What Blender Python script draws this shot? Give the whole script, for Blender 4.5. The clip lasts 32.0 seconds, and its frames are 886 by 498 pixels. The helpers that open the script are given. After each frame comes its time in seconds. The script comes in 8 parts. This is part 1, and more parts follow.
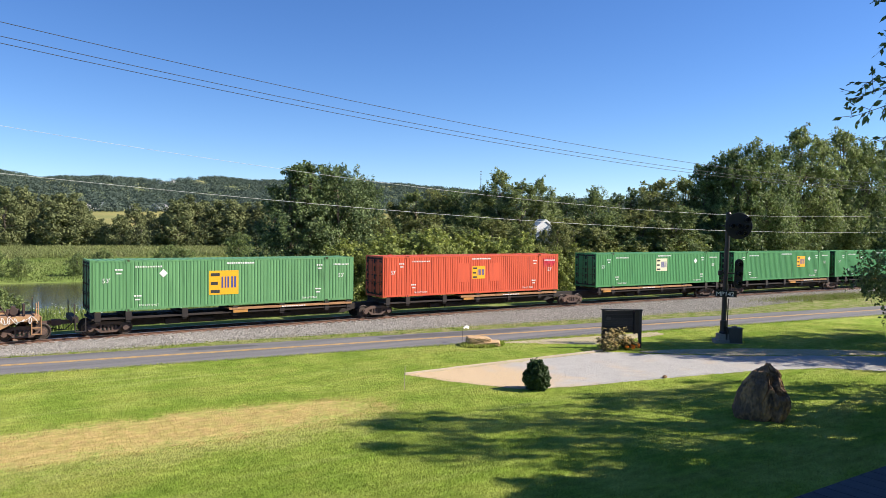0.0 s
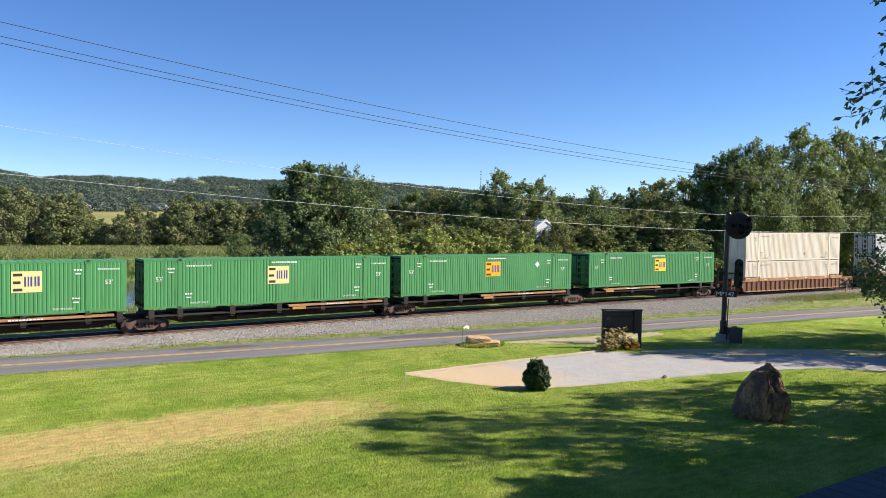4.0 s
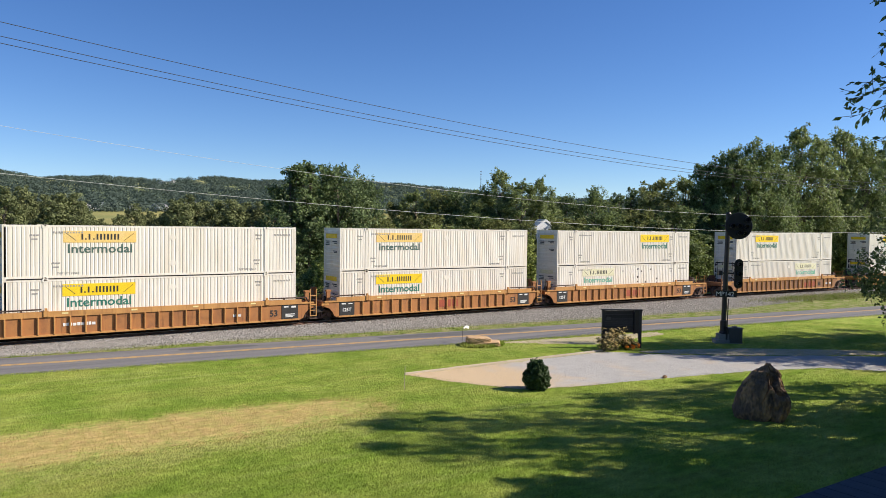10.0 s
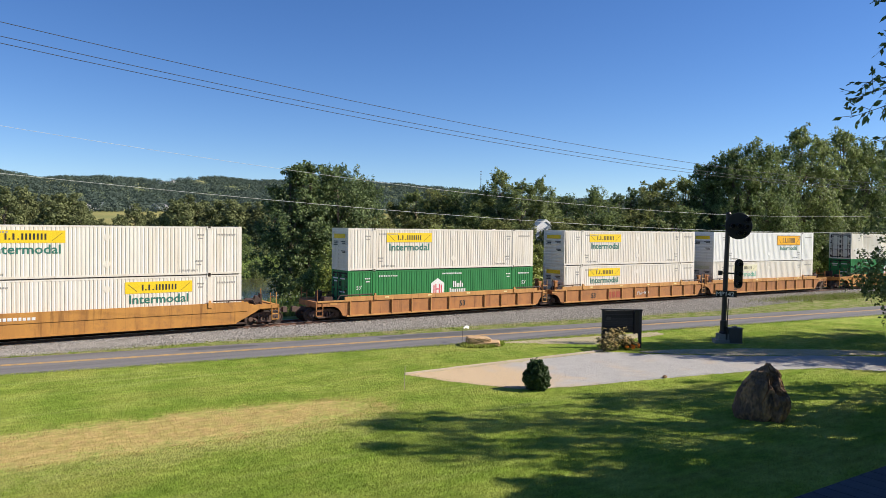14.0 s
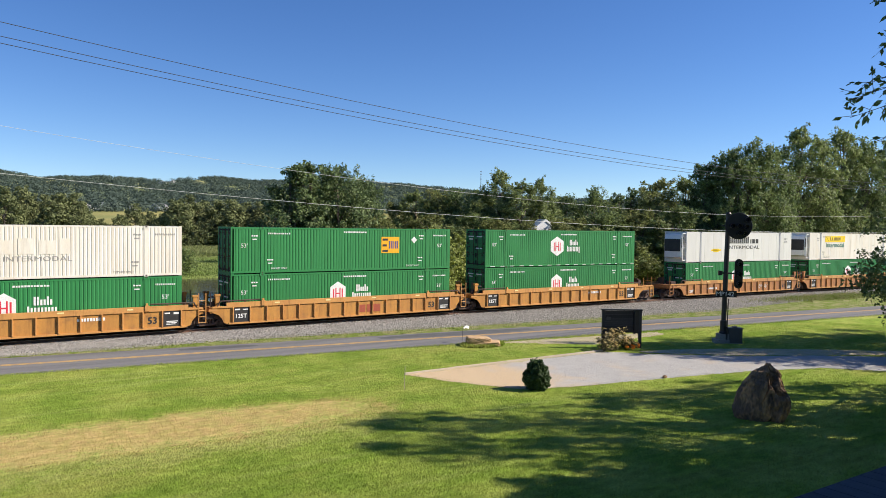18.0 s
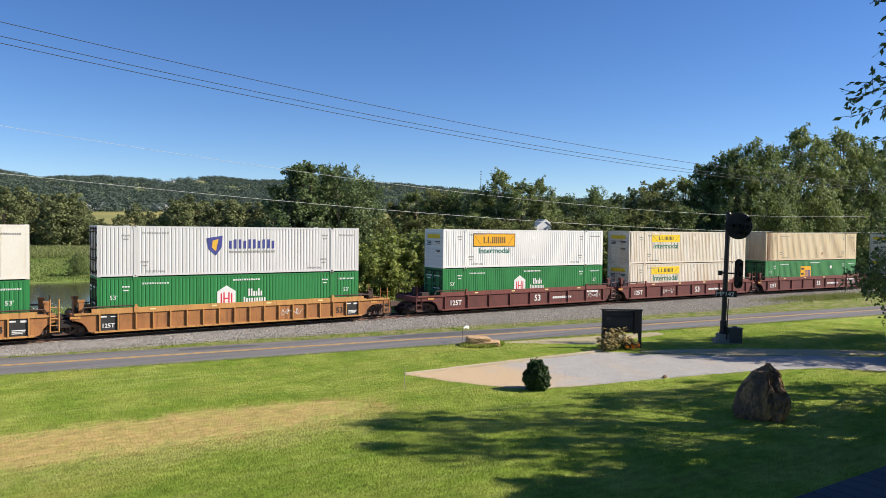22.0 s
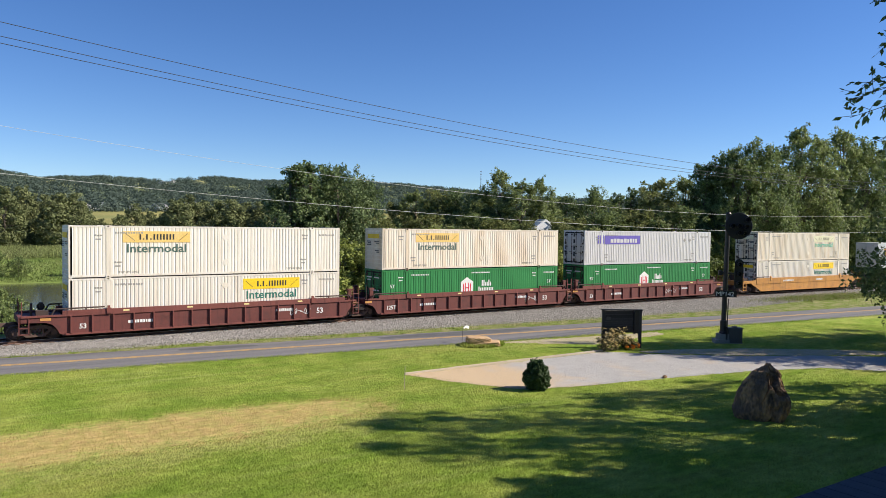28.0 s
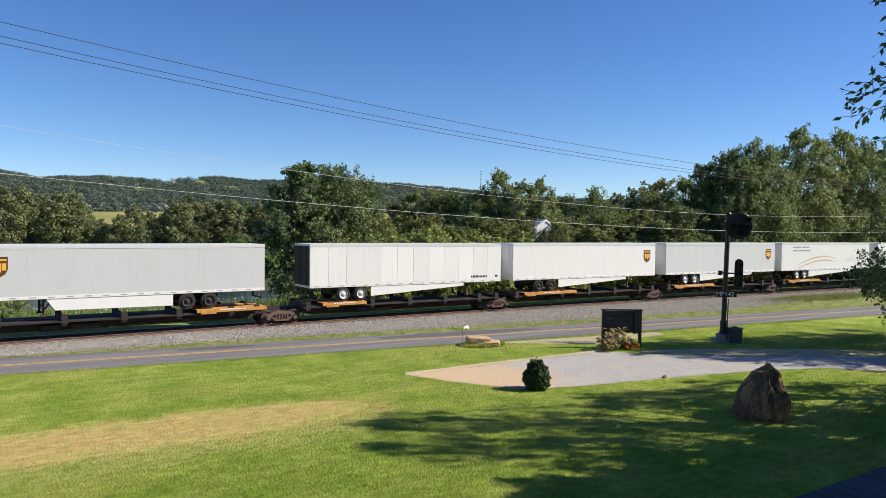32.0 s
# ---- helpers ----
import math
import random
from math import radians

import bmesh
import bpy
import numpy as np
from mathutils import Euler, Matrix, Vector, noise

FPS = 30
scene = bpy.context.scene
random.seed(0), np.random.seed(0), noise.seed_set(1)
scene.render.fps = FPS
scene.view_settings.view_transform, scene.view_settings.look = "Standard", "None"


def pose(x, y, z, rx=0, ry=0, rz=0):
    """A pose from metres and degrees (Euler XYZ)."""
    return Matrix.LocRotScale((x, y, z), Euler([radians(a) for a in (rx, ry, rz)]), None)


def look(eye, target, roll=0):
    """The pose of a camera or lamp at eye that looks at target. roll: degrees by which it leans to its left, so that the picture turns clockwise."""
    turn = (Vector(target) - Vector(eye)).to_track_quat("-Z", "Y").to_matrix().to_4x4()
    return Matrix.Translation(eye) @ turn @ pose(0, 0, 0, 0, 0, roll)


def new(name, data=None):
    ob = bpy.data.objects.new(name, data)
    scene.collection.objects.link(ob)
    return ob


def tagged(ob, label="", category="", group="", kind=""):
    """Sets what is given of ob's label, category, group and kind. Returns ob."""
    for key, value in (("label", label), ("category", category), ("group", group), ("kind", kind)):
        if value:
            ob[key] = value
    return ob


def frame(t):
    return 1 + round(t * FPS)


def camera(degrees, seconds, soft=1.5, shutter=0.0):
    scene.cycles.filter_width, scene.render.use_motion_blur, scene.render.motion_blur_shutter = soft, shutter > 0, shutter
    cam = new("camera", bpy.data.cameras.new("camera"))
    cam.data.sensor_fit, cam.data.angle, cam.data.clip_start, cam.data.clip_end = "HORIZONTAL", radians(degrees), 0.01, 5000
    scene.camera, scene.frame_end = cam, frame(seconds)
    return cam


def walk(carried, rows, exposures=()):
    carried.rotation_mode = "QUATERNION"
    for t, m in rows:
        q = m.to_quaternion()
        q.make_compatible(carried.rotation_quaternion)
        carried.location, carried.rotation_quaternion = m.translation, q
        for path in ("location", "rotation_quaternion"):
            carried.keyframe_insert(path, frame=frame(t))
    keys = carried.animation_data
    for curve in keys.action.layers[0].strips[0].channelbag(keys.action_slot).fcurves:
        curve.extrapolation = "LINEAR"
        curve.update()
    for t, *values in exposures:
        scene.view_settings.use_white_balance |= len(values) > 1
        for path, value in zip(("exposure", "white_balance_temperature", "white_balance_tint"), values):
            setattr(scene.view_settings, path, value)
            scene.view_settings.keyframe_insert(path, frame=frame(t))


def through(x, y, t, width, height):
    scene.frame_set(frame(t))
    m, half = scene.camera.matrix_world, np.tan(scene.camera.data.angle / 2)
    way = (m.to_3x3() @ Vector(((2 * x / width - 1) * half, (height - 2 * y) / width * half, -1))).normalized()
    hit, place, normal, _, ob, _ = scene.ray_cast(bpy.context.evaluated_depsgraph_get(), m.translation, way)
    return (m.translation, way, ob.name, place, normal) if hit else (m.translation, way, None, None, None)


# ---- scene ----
# camera: it stands still on an upper floor, 6.6 m over the road
EYE = Vector((0.0, 0.0, 6.6))
YAW, PITCH, ROLL = radians(33.69), radians(-1.714), 0.71
AIM = Vector((math.sin(YAW) * math.cos(PITCH), math.cos(YAW) * math.cos(PITCH), math.sin(PITCH)))
cam = camera(62.72, 32.0, soft=0.7)
walk(cam, [(0.0, look(EYE, EYE + AIM, ROLL)), (32.0, look(EYE, EYE + AIM, ROLL))], exposures=[(0.0, 0.76), (3.0, 0.76), (6.0, 0.57), (7.5, 0.46), (16.0, 0.46), (17.5, 0.5), (19.0, 0.57), (20.0, 0.55), (22.0, 0.46), (32.0, 0.48)])

# ---- sky and sun ----
SUN_AZ, SUN_EL = radians(121.0), radians(36.0)
SUN_DIR = Vector((math.sin(SUN_AZ) * math.cos(SUN_EL), math.cos(SUN_AZ) * math.cos(SUN_EL), math.sin(SUN_EL)))
world = bpy.data.worlds.new("clear_sky")
scene.world = world
world.use_nodes = True
wn = world.node_tree
wn.nodes.clear()
sky = wn.nodes.new("ShaderNodeTexSky")
sky.sky_type, sky.sun_disc = "NISHITA", False
sky.sun_elevation, sky.sun_rotation = SUN_EL, SUN_AZ
sky.altitude, sky.air_density, sky.dust_density, sky.ozone_density = 200, 0.8, 0.05, 4.5
back = wn.nodes.new("ShaderNodeBackground")
back.inputs["Strength"].default_value = 0.1
wout = wn.nodes.new("ShaderNodeOutputWorld")
deep = wn.nodes.new("ShaderNodeHueSaturation")
deep.inputs["Saturation"].default_value = 1.17
deep.inputs["Hue"].default_value = 0.509
wn.links.new(sky.outputs[0], deep.inputs["Color"])
wn.links.new(deep.outputs[0], back.inputs[0])
wn.links.new(back.outputs[0], wout.inputs[0])
sun = new("sun", bpy.data.lights.new("sun", "SUN"))
sun.data.energy, sun.data.angle, sun.data.color = 5.6, radians(0.53), (1.0, 0.91, 0.79)
sun.matrix_world = look(SUN_DIR * 200, (0, 0, 0))

# ---- materials ----


def rgb(v):
    return (*v, 1.0)


def material(name, base, second=None, rough=0.8, metal=0.0, scale=3.0, fine=40.0, bump=0.15, stretch=(1, 1, 1), amount=0.5,
             island=0.0, through=0.0, spec=0.4, thick=0.01, each=0.0, speck=0.2):
    """A surface of two tones: broad patches, fine grain, relief."""
    m = bpy.data.materials.new(name)
    m.use_nodes = True
    nt = m.node_tree
    n, k = nt.nodes, nt.links
    bsdf = n["Principled BSDF"]
    bsdf.inputs["Roughness"].default_value, bsdf.inputs["Metallic"].default_value = rough, metal
    bsdf.inputs["Specular IOR Level"].default_value = spec
    tc = n.new("ShaderNodeTexCoord")
    mp = n.new("ShaderNodeMapping")
    mp.inputs["Scale"].default_value = stretch
    if each:
        shift, own = n.new("ShaderNodeVectorMath"), n.new("ShaderNodeObjectInfo")
        shift.operation = "MULTIPLY_ADD"
        shift.inputs[1].default_value = (61.0, 37.0, 23.0)
        k.new(own.outputs["Random"], shift.inputs[0])
        k.new(tc.outputs["Object"], shift.inputs[2])
        k.new(shift.outputs[0], mp.inputs[0])
    else:
        k.new(tc.outputs["Object"], mp.inputs[0])
    big, small = n.new("ShaderNodeTexNoise"), n.new("ShaderNodeTexNoise")
    big.inputs["Scale"].default_value, big.inputs["Detail"].default_value = scale, 5
    small.inputs["Scale"].default_value, small.inputs["Detail"].default_value = fine, 3
    k.new(mp.outputs[0], big.inputs["Vector"])
    k.new(mp.outputs[0], small.inputs["Vector"])
    second = second or tuple(c * 0.6 for c in base)
    mix = n.new("ShaderNodeMix")
    mix.data_type = "RGBA"
    mix.inputs["A"].default_value, mix.inputs["B"].default_value = rgb(base), rgb(second)
    ramp = n.new("ShaderNodeMapRange")
    ramp.inputs["From Min"].default_value, ramp.inputs["From Max"].default_value = 0.42, 0.68
    ramp.inputs["To Max"].default_value = amount
    k.new(big.outputs[0], ramp.inputs[0])
    k.new(ramp.outputs[0], mix.inputs["Factor"])
    grain = n.new("ShaderNodeMapRange")
    grain.inputs["From Min"].default_value, grain.inputs["From Max"].default_value = 0.3, 0.7
    grain.inputs["To Min"].default_value, grain.inputs["To Max"].default_value = 1 - speck, 1 + speck
    k.new(small.outputs[0], grain.inputs[0])
    hue = n.new("ShaderNodeHueSaturation")
    k.new(mix.outputs["Result"], hue.inputs["Color"])
    value = grain.outputs[0]
    if island or each:
        if island:
            src = n.new("ShaderNodeNewGeometry").outputs["Random Per Island"]
        else:
            src = n.new("ShaderNodeObjectInfo").outputs["Random"]
        amp = island or each
        vary = n.new("ShaderNodeMapRange")
        vary.inputs["To Min"].default_value, vary.inputs["To Max"].default_value = 1 - amp, 1 + amp
        k.new(src, vary.inputs[0])
        times = n.new("ShaderNodeMath")
        times.operation = "MULTIPLY"
        k.new(vary.outputs[0], times.inputs[0])
        k.new(grain.outputs[0], times.inputs[1])
        value = times.outputs[0]
    k.new(value, hue.inputs["Value"])
    k.new(hue.outputs[0], bsdf.inputs["Base Color"])
    if bump:
        b = n.new("ShaderNodeBump")
        b.inputs["Strength"].default_value, b.inputs["Distance"].default_value = bump, thick
        k.new(small.outputs[0], b.inputs["Height"])
        k.new(b.outputs[0], bsdf.inputs["Normal"])
    if through:
        tr = n.new("ShaderNodeBsdfTranslucent")
        k.new(hue.outputs[0], tr.inputs["Color"])
        ms = n.new("ShaderNodeMixShader")
        ms.inputs[0].default_value = through
        k.new(bsdf.outputs[0], ms.inputs[1])
        k.new(tr.outputs[0], ms.inputs[2])
        k.new(ms.outputs[0], n["Material Output"].inputs[0])
    return m


M = {}
M["asphalt"] = material("asphalt", (0.165, 0.158, 0.16), (0.1, 0.098, 0.101), 0.9, scale=0.6, fine=60, stretch=(0.14, 2.2, 1), amount=0.8, bump=0.2)
M["tar"] = material("tar", (0.085, 0.083, 0.087), (0.115, 0.112, 0.116), 0.8, scale=1.5, fine=50, bump=0.15)
M["yellow_line"] = material("yellow_line", (0.56, 0.34, 0.1), (0.26, 0.19, 0.11), 0.8, scale=2.5, fine=30)
M["ballast"] = material("ballast", (0.36, 0.335, 0.305), (0.24, 0.22, 0.2), 0.95, scale=0.5, fine=11, bump=1.0, thick=0.06, speck=0.5)
M["stone_chip"] = material("stone_chip", (0.47, 0.455, 0.43), (0.33, 0.315, 0.295), 0.95, scale=2, fine=30, island=0.4)
M["ballast_stone"] = material("ballast_stone", (0.3, 0.282, 0.26), (0.19, 0.175, 0.158), 0.95, scale=2, fine=30, island=0.4)
M["sand"] = material("sand", (0.44, 0.36, 0.25), (0.33, 0.29, 0.19), 0.95, scale=0.7, fine=25, bump=0.5, thick=0.02)
M["steel_rail"] = material("steel_rail", (0.23, 0.125, 0.085), (0.15, 0.085, 0.06), 0.7, 0.3, scale=3, fine=40)
M["rail_head"] = material("rail_head", (0.5, 0.48, 0.46), (0.35, 0.32, 0.3), 0.3, 0.9, scale=2, fine=40, bump=0.03)
M["sleeper"] = material("sleeper", (0.21, 0.145, 0.11), (0.13, 0.09, 0.07), 0.95, scale=2, fine=30, stretch=(6, 1, 6), each=0.25)
M["timber"] = material("timber", (0.5, 0.42, 0.32), (0.34, 0.28, 0.21), 0.9, scale=1.5, fine=20, stretch=(0.3, 4, 4))
M["black_paint"] = material("black_paint", (0.018, 0.018, 0.02), (0.03, 0.03, 0.032), 0.45, scale=3, fine=50, bump=0.05)
M["board_black"] = material("board_black", (0.03, 0.031, 0.034), (0.045, 0.045, 0.05), 0.7, scale=1.2, fine=25, stretch=(0.5, 0.5, 5), each=0.25)
M["cable"] = material("cable", (0.05, 0.05, 0.055), (0.03, 0.03, 0.03), 0.7, scale=0.2, fine=10, bump=0)
M["bright_cable"] = material("bright_cable", (0.62, 0.62, 0.6), (0.5, 0.5, 0.5), 0.6, 0.2, scale=0.2, fine=10, bump=0)
M["bark"] = material("bark", (0.16, 0.13, 0.1), (0.09, 0.075, 0.06), 0.95, scale=2.5, fine=14, stretch=(2, 2, 0.35), bump=0.8, thick=0.04)
M["leaf"] = material("leaf", (0.185, 0.235, 0.078), (0.13, 0.18, 0.06), 0.6, scale=0.35, fine=3, bump=0, island=0.5, through=0.34, spec=0.3)
M["leaf_light"] = material("leaf_light", (0.23, 0.275, 0.095), (0.165, 0.21, 0.072), 0.6, scale=0.35, fine=3, bump=0, island=0.5, through=0.34, spec=0.3)
M["leaf_dark"] = material("leaf_dark", (0.14, 0.19, 0.068), (0.1, 0.148, 0.055), 0.6, scale=0.35, fine=3, bump=0, island=0.5, through=0.26, spec=0.3)
M["leaf_olive"] = material("leaf_olive", (0.225, 0.245, 0.08), (0.16, 0.185, 0.065), 0.6, scale=0.35, fine=3, bump=0, island=0.45, through=0.34, spec=0.3)
M["leaf_young"] = material("leaf_young", (0.27, 0.31, 0.075), (0.19, 0.24, 0.06), 0.6, scale=0.35, fine=3, bump=0, island=0.45, through=0.33, spec=0.3)
M["leaf_far"] = material("leaf_far", (0.17, 0.19, 0.082), (0.12, 0.145, 0.068), 0.8, scale=0.12, fine=2, bump=0, island=0.35, through=0.2, spec=0.1)
# far hill leaves: the blue of distance haze is mixed into the base colour
M["leaf_hill_haze"] = material("hazed_hill_leaf", (0.092, 0.122, 0.098), (0.07, 0.1, 0.085), 0.9, scale=0.012, fine=0.5, bump=0, island=0.08, through=0.3, spec=0.05)
M["corn"] = material("corn_leaf", (0.2, 0.23, 0.08), (0.29, 0.28, 0.13), 0.7, scale=0.1, fine=2, bump=0, island=0.35, through=0.3, spec=0.2)
M["weed"] = material("weed_leaf", (0.17, 0.23, 0.06), (0.24, 0.26, 0.09), 0.7, scale=0.3, fine=3, bump=0, island=0.4, through=0.35, spec=0.2)
M["boxwood"] = material("boxwood_leaf", (0.042, 0.078, 0.02), (0.03, 0.058, 0.016), 0.65, scale=2, fine=10, bump=0, island=0.4, through=0.2, spec=0.35)
M["flower_leaf"] = material("flower_leaf", (0.13, 0.12, 0.05), (0.09, 0.07, 0.035), 0.7, scale=3, fine=15, bump=0, island=0.5, through=0.25)
M["petal_yellow"] = material("yellow_petal", (0.74, 0.58, 0.26), (0.6, 0.42, 0.14), 0.6, scale=3, fine=20, bump=0, island=0.2, through=0.3)
M["petal_orange"] = material("orange_petal", (0.75, 0.25, 0.02), (0.65, 0.2, 0.02), 0.6, scale=3, fine=20, bump=0, island=0.2, through=0.3)
M["petal_white"] = material("white_petal", (0.75, 0.75, 0.68), (0.65, 0.66, 0.55), 0.6, scale=3, fine=20, bump=0, island=0.2, through=0.3)
M["boulder"] = material("boulder_stone", (0.13, 0.085, 0.055), (0.46, 0.26, 0.11), 0.9, scale=2.2, fine=9, bump=1.0, thick=0.08, stretch=(1.4, 1.4, 0.7), amount=0.8)
M["sandstone"] = material("sandstone_slab", (0.52, 0.34, 0.18), (0.4, 0.27, 0.16), 0.9, scale=3, fine=14, bump=0.6, thick=0.02)
M["concrete"] = material("concrete", (0.22, 0.22, 0.215), (0.16, 0.16, 0.155), 0.9, scale=2, fine=20, bump=0.3)
M["deck_board"] = material("deck_board", (0.03, 0.033, 0.043), (0.022, 0.024, 0.032), 0.7, scale=1.5, fine=18, stretch=(6, 0.6, 6), each=0.2)
M["cabinet"] = material("grey_cabinet", (0.075, 0.078, 0.082), (0.055, 0.056, 0.06), 0.5, 0.3, scale=2, fine=30, bump=0.05)
M["lens"] = material("signal_lens", (0.25, 0.26, 0.25), (0.18, 0.19, 0.18), 0.1, scale=3, fine=20, bump=0, spec=0.6)
M["white_paint"] = material("white_sign_paint", (0.8, 0.8, 0.78), (0.7, 0.7, 0.68), 0.6, scale=3, fine=30, bump=0)
M["white_wall"] = material("white_wall", (0.8, 0.8, 0.79), (0.7, 0.7, 0.69), 0.7, scale=0.8, fine=20)
M["grey_roof"] = material("grey_roof", (0.22, 0.22, 0.23), (0.15, 0.15, 0.16), 0.8, scale=1.5, fine=15)
M["dark_glass"] = material("dark_glass", (0.02, 0.022, 0.025), None, 0.08, scale=1, fine=5, bump=0, spec=0.6)


def ground_material(name="grass_ground", blades=False):
    """Mown lawn with worn yellow patches; rough pasture, banks and fields beyond the railway."""
    m = bpy.data.materials.new(name)
    m.use_nodes = True
    nt = m.node_tree
    n, k = nt.nodes, nt.links
    bsdf = n["Principled BSDF"]
    bsdf.inputs["Roughness"].default_value, bsdf.inputs["Specular IOR Level"].default_value = 0.9, 0.04
    tc = n.new("ShaderNodeTexCoord")

    def noise_of(scale, detail=5, stretch=None):
        t = n.new("ShaderNodeTexNoise")
        t.inputs["Scale"].default_value, t.inputs["Detail"].default_value = scale, detail
        if stretch:
            mp = n.new("ShaderNodeMapping")
            mp.inputs["Scale"].default_value = stretch
            k.new(tc.outputs["Object"], mp.inputs[0])
            k.new(mp.outputs[0], t.inputs["Vector"])
        else:
            k.new(tc.outputs["Object"], t.inputs["Vector"])
        return t.outputs[0]

    def span(src, a, b, c=0.0, d=1.0):
        r = n.new("ShaderNodeMapRange")
        for key, val in zip(("From Min", "From Max", "To Min", "To Max"), (a, b, c, d)):
            r.inputs[key].default_value = val
        k.new(src, r.inputs[0])
        return r.outputs[0]

    def blend(a, b, fac):
        x = n.new("ShaderNodeMix")
        x.data_type = "RGBA"
        for key, val in (("A", a), ("B", b)):
            if isinstance(val, tuple):
                x.inputs[key].default_value = rgb(val)
            else:
                k.new(val, x.inputs[key])
        k.new(fac, x.inputs["Factor"])
        return x.outputs["Result"]

    def calc(op, a, b=0.0):
        c = n.new("ShaderNodeMath")
        c.operation = op
        for i, val in enumerate((a, b)):
            if isinstance(val, (int, float)):
                c.inputs[i].default_value = val
            else:
                k.new(val, c.inputs[i])
        return c.outputs[0]

    sep = n.new("ShaderNodeSeparateXYZ")
    k.new(tc.outputs["Object"], sep.inputs[0])
    lawn = blend((0.215, 0.3, 0.048), (0.335, 0.385, 0.084), span(noise_of(0.5), 0.4, 0.65))
    # mowing lines, then dry yellowish drifts
    lawn = blend(lawn, (0.18, 0.275, 0.034), span(noise_of(0.5, 5, (0.16, 1.5, 1)), 0.5, 0.7, 0.0, 0.75))
    lawn = blend(lawn, (0.36, 0.4, 0.12), span(noise_of(0.8, 4, (0.12, 1.7, 1)), 0.55, 0.7, 0.0, 0.55))
    lawn = blend(lawn, (0.4, 0.38, 0.11), span(noise_of(0.22, 6, (0.7, 1.8, 1)), 0.52, 0.75, 0.0, 0.75))
    # the worn strip where a drain was dug: 11 m long, slightly skew, thin and dry along its near side
    dx = calc("MULTIPLY", calc("SUBTRACT", sep.outputs[0], 4.3), 1 / 8.6)
    bend = calc("MULTIPLY", dx, -0.25)
    off = calc("SUBTRACT", calc("SUBTRACT", sep.outputs[1], 24.1), bend)
    ragged = calc("ADD", span(noise_of(0.9, 6), 0.3, 0.7, -0.6, 0.6), span(noise_of(7.0, 5), 0.3, 0.7, -0.55, 0.55))

    def worn(shift, half, a, b, most):
        dy = calc("MULTIPLY", calc("ADD", off, shift), 1 / half)
        rr = calc("ADD", calc("POWER", calc("ABSOLUTE", dx), 3.0), calc("MULTIPLY", dy, dy))
        return span(calc("ADD", rr, ragged), a, b, 0.0, most)

    lawn = blend(lawn, (0.41, 0.4, 0.135), worn(0.9, 2.7, 1.4, 0.3, 0.7))
    lawn = blend(lawn, blend((0.5, 0.36, 0.15), (0.42, 0.34, 0.12), span(noise_of(2.2), 0.4, 0.6)), worn(0.0, 1.85, 1.5, 0.3, 0.92))
    across = calc("ADD", sep.outputs[1], calc("MULTIPLY", sep.outputs[0], 0.125))
    verge = blend((0.16, 0.21, 0.05), (0.3, 0.27, 0.15), span(noise_of(1.1, 6), 0.42, 0.62))
    lawn = blend(lawn, verge, span(across, 40.4, 40.9, 0.0, 0.85))
    far = blend((0.15, 0.22, 0.05), (0.23, 0.26, 0.085), span(noise_of(0.06), 0.4, 0.65))
    far = blend(far, blend((0.29, 0.265, 0.1), (0.22, 0.225, 0.085), span(noise_of(0.008), 0.42, 0.6)), span(sep.outputs[1], 200.0, 420.0))
    far = blend(far, (0.2, 0.23, 0.1), span(sep.outputs[1], 880.0, 960.0))
    far = blend(far, (0.33, 0.33, 0.15), span(sep.outputs[1], 1500.0, 1750.0))
    col = blend(lawn, far, span(sep.outputs[1], 47.0, 52.0))
    grain = calc("MULTIPLY", span(noise_of(18.0, 4), 0.3, 0.7, 0.76, 1.22), span(noise_of(2.6, 5, (0.7, 1.6, 1)), 0.3, 0.7, 0.8, 1.2))
    hue = n.new("ShaderNodeHueSaturation")
    k.new(col, hue.inputs["Color"])
    k.new(grain, hue.inputs["Value"])
    k.new(hue.outputs[0], bsdf.inputs["Base Color"])
    b = n.new("ShaderNodeBump")
    b.inputs["Strength"].default_value, b.inputs["Distance"].default_value = 0.7, 0.06
    k.new(noise_of(34.0, 4), b.inputs["Height"])
    if not blades:
        k.new(b.outputs[0], bsdf.inputs["Normal"])
    else:
        vary = span(n.new("ShaderNodeNewGeometry").outputs["Random Per Island"], 0.0, 1.0, 0.66, 1.4)
        k.new(calc("MULTIPLY", vary, grain), hue.inputs["Value"])
        tr, ms = n.new("ShaderNodeBsdfTranslucent"), n.new("ShaderNodeMixShader")
        ms.inputs[0].default_value = 0.25
        k.new(hue.outputs[0], tr.inputs["Color"])
        k.new(bsdf.outputs[0], ms.inputs[1])
        k.new(tr.outputs[0], ms.inputs[2])
        k.new(ms.outputs[0], n["Material Output"].inputs[0])
    return m




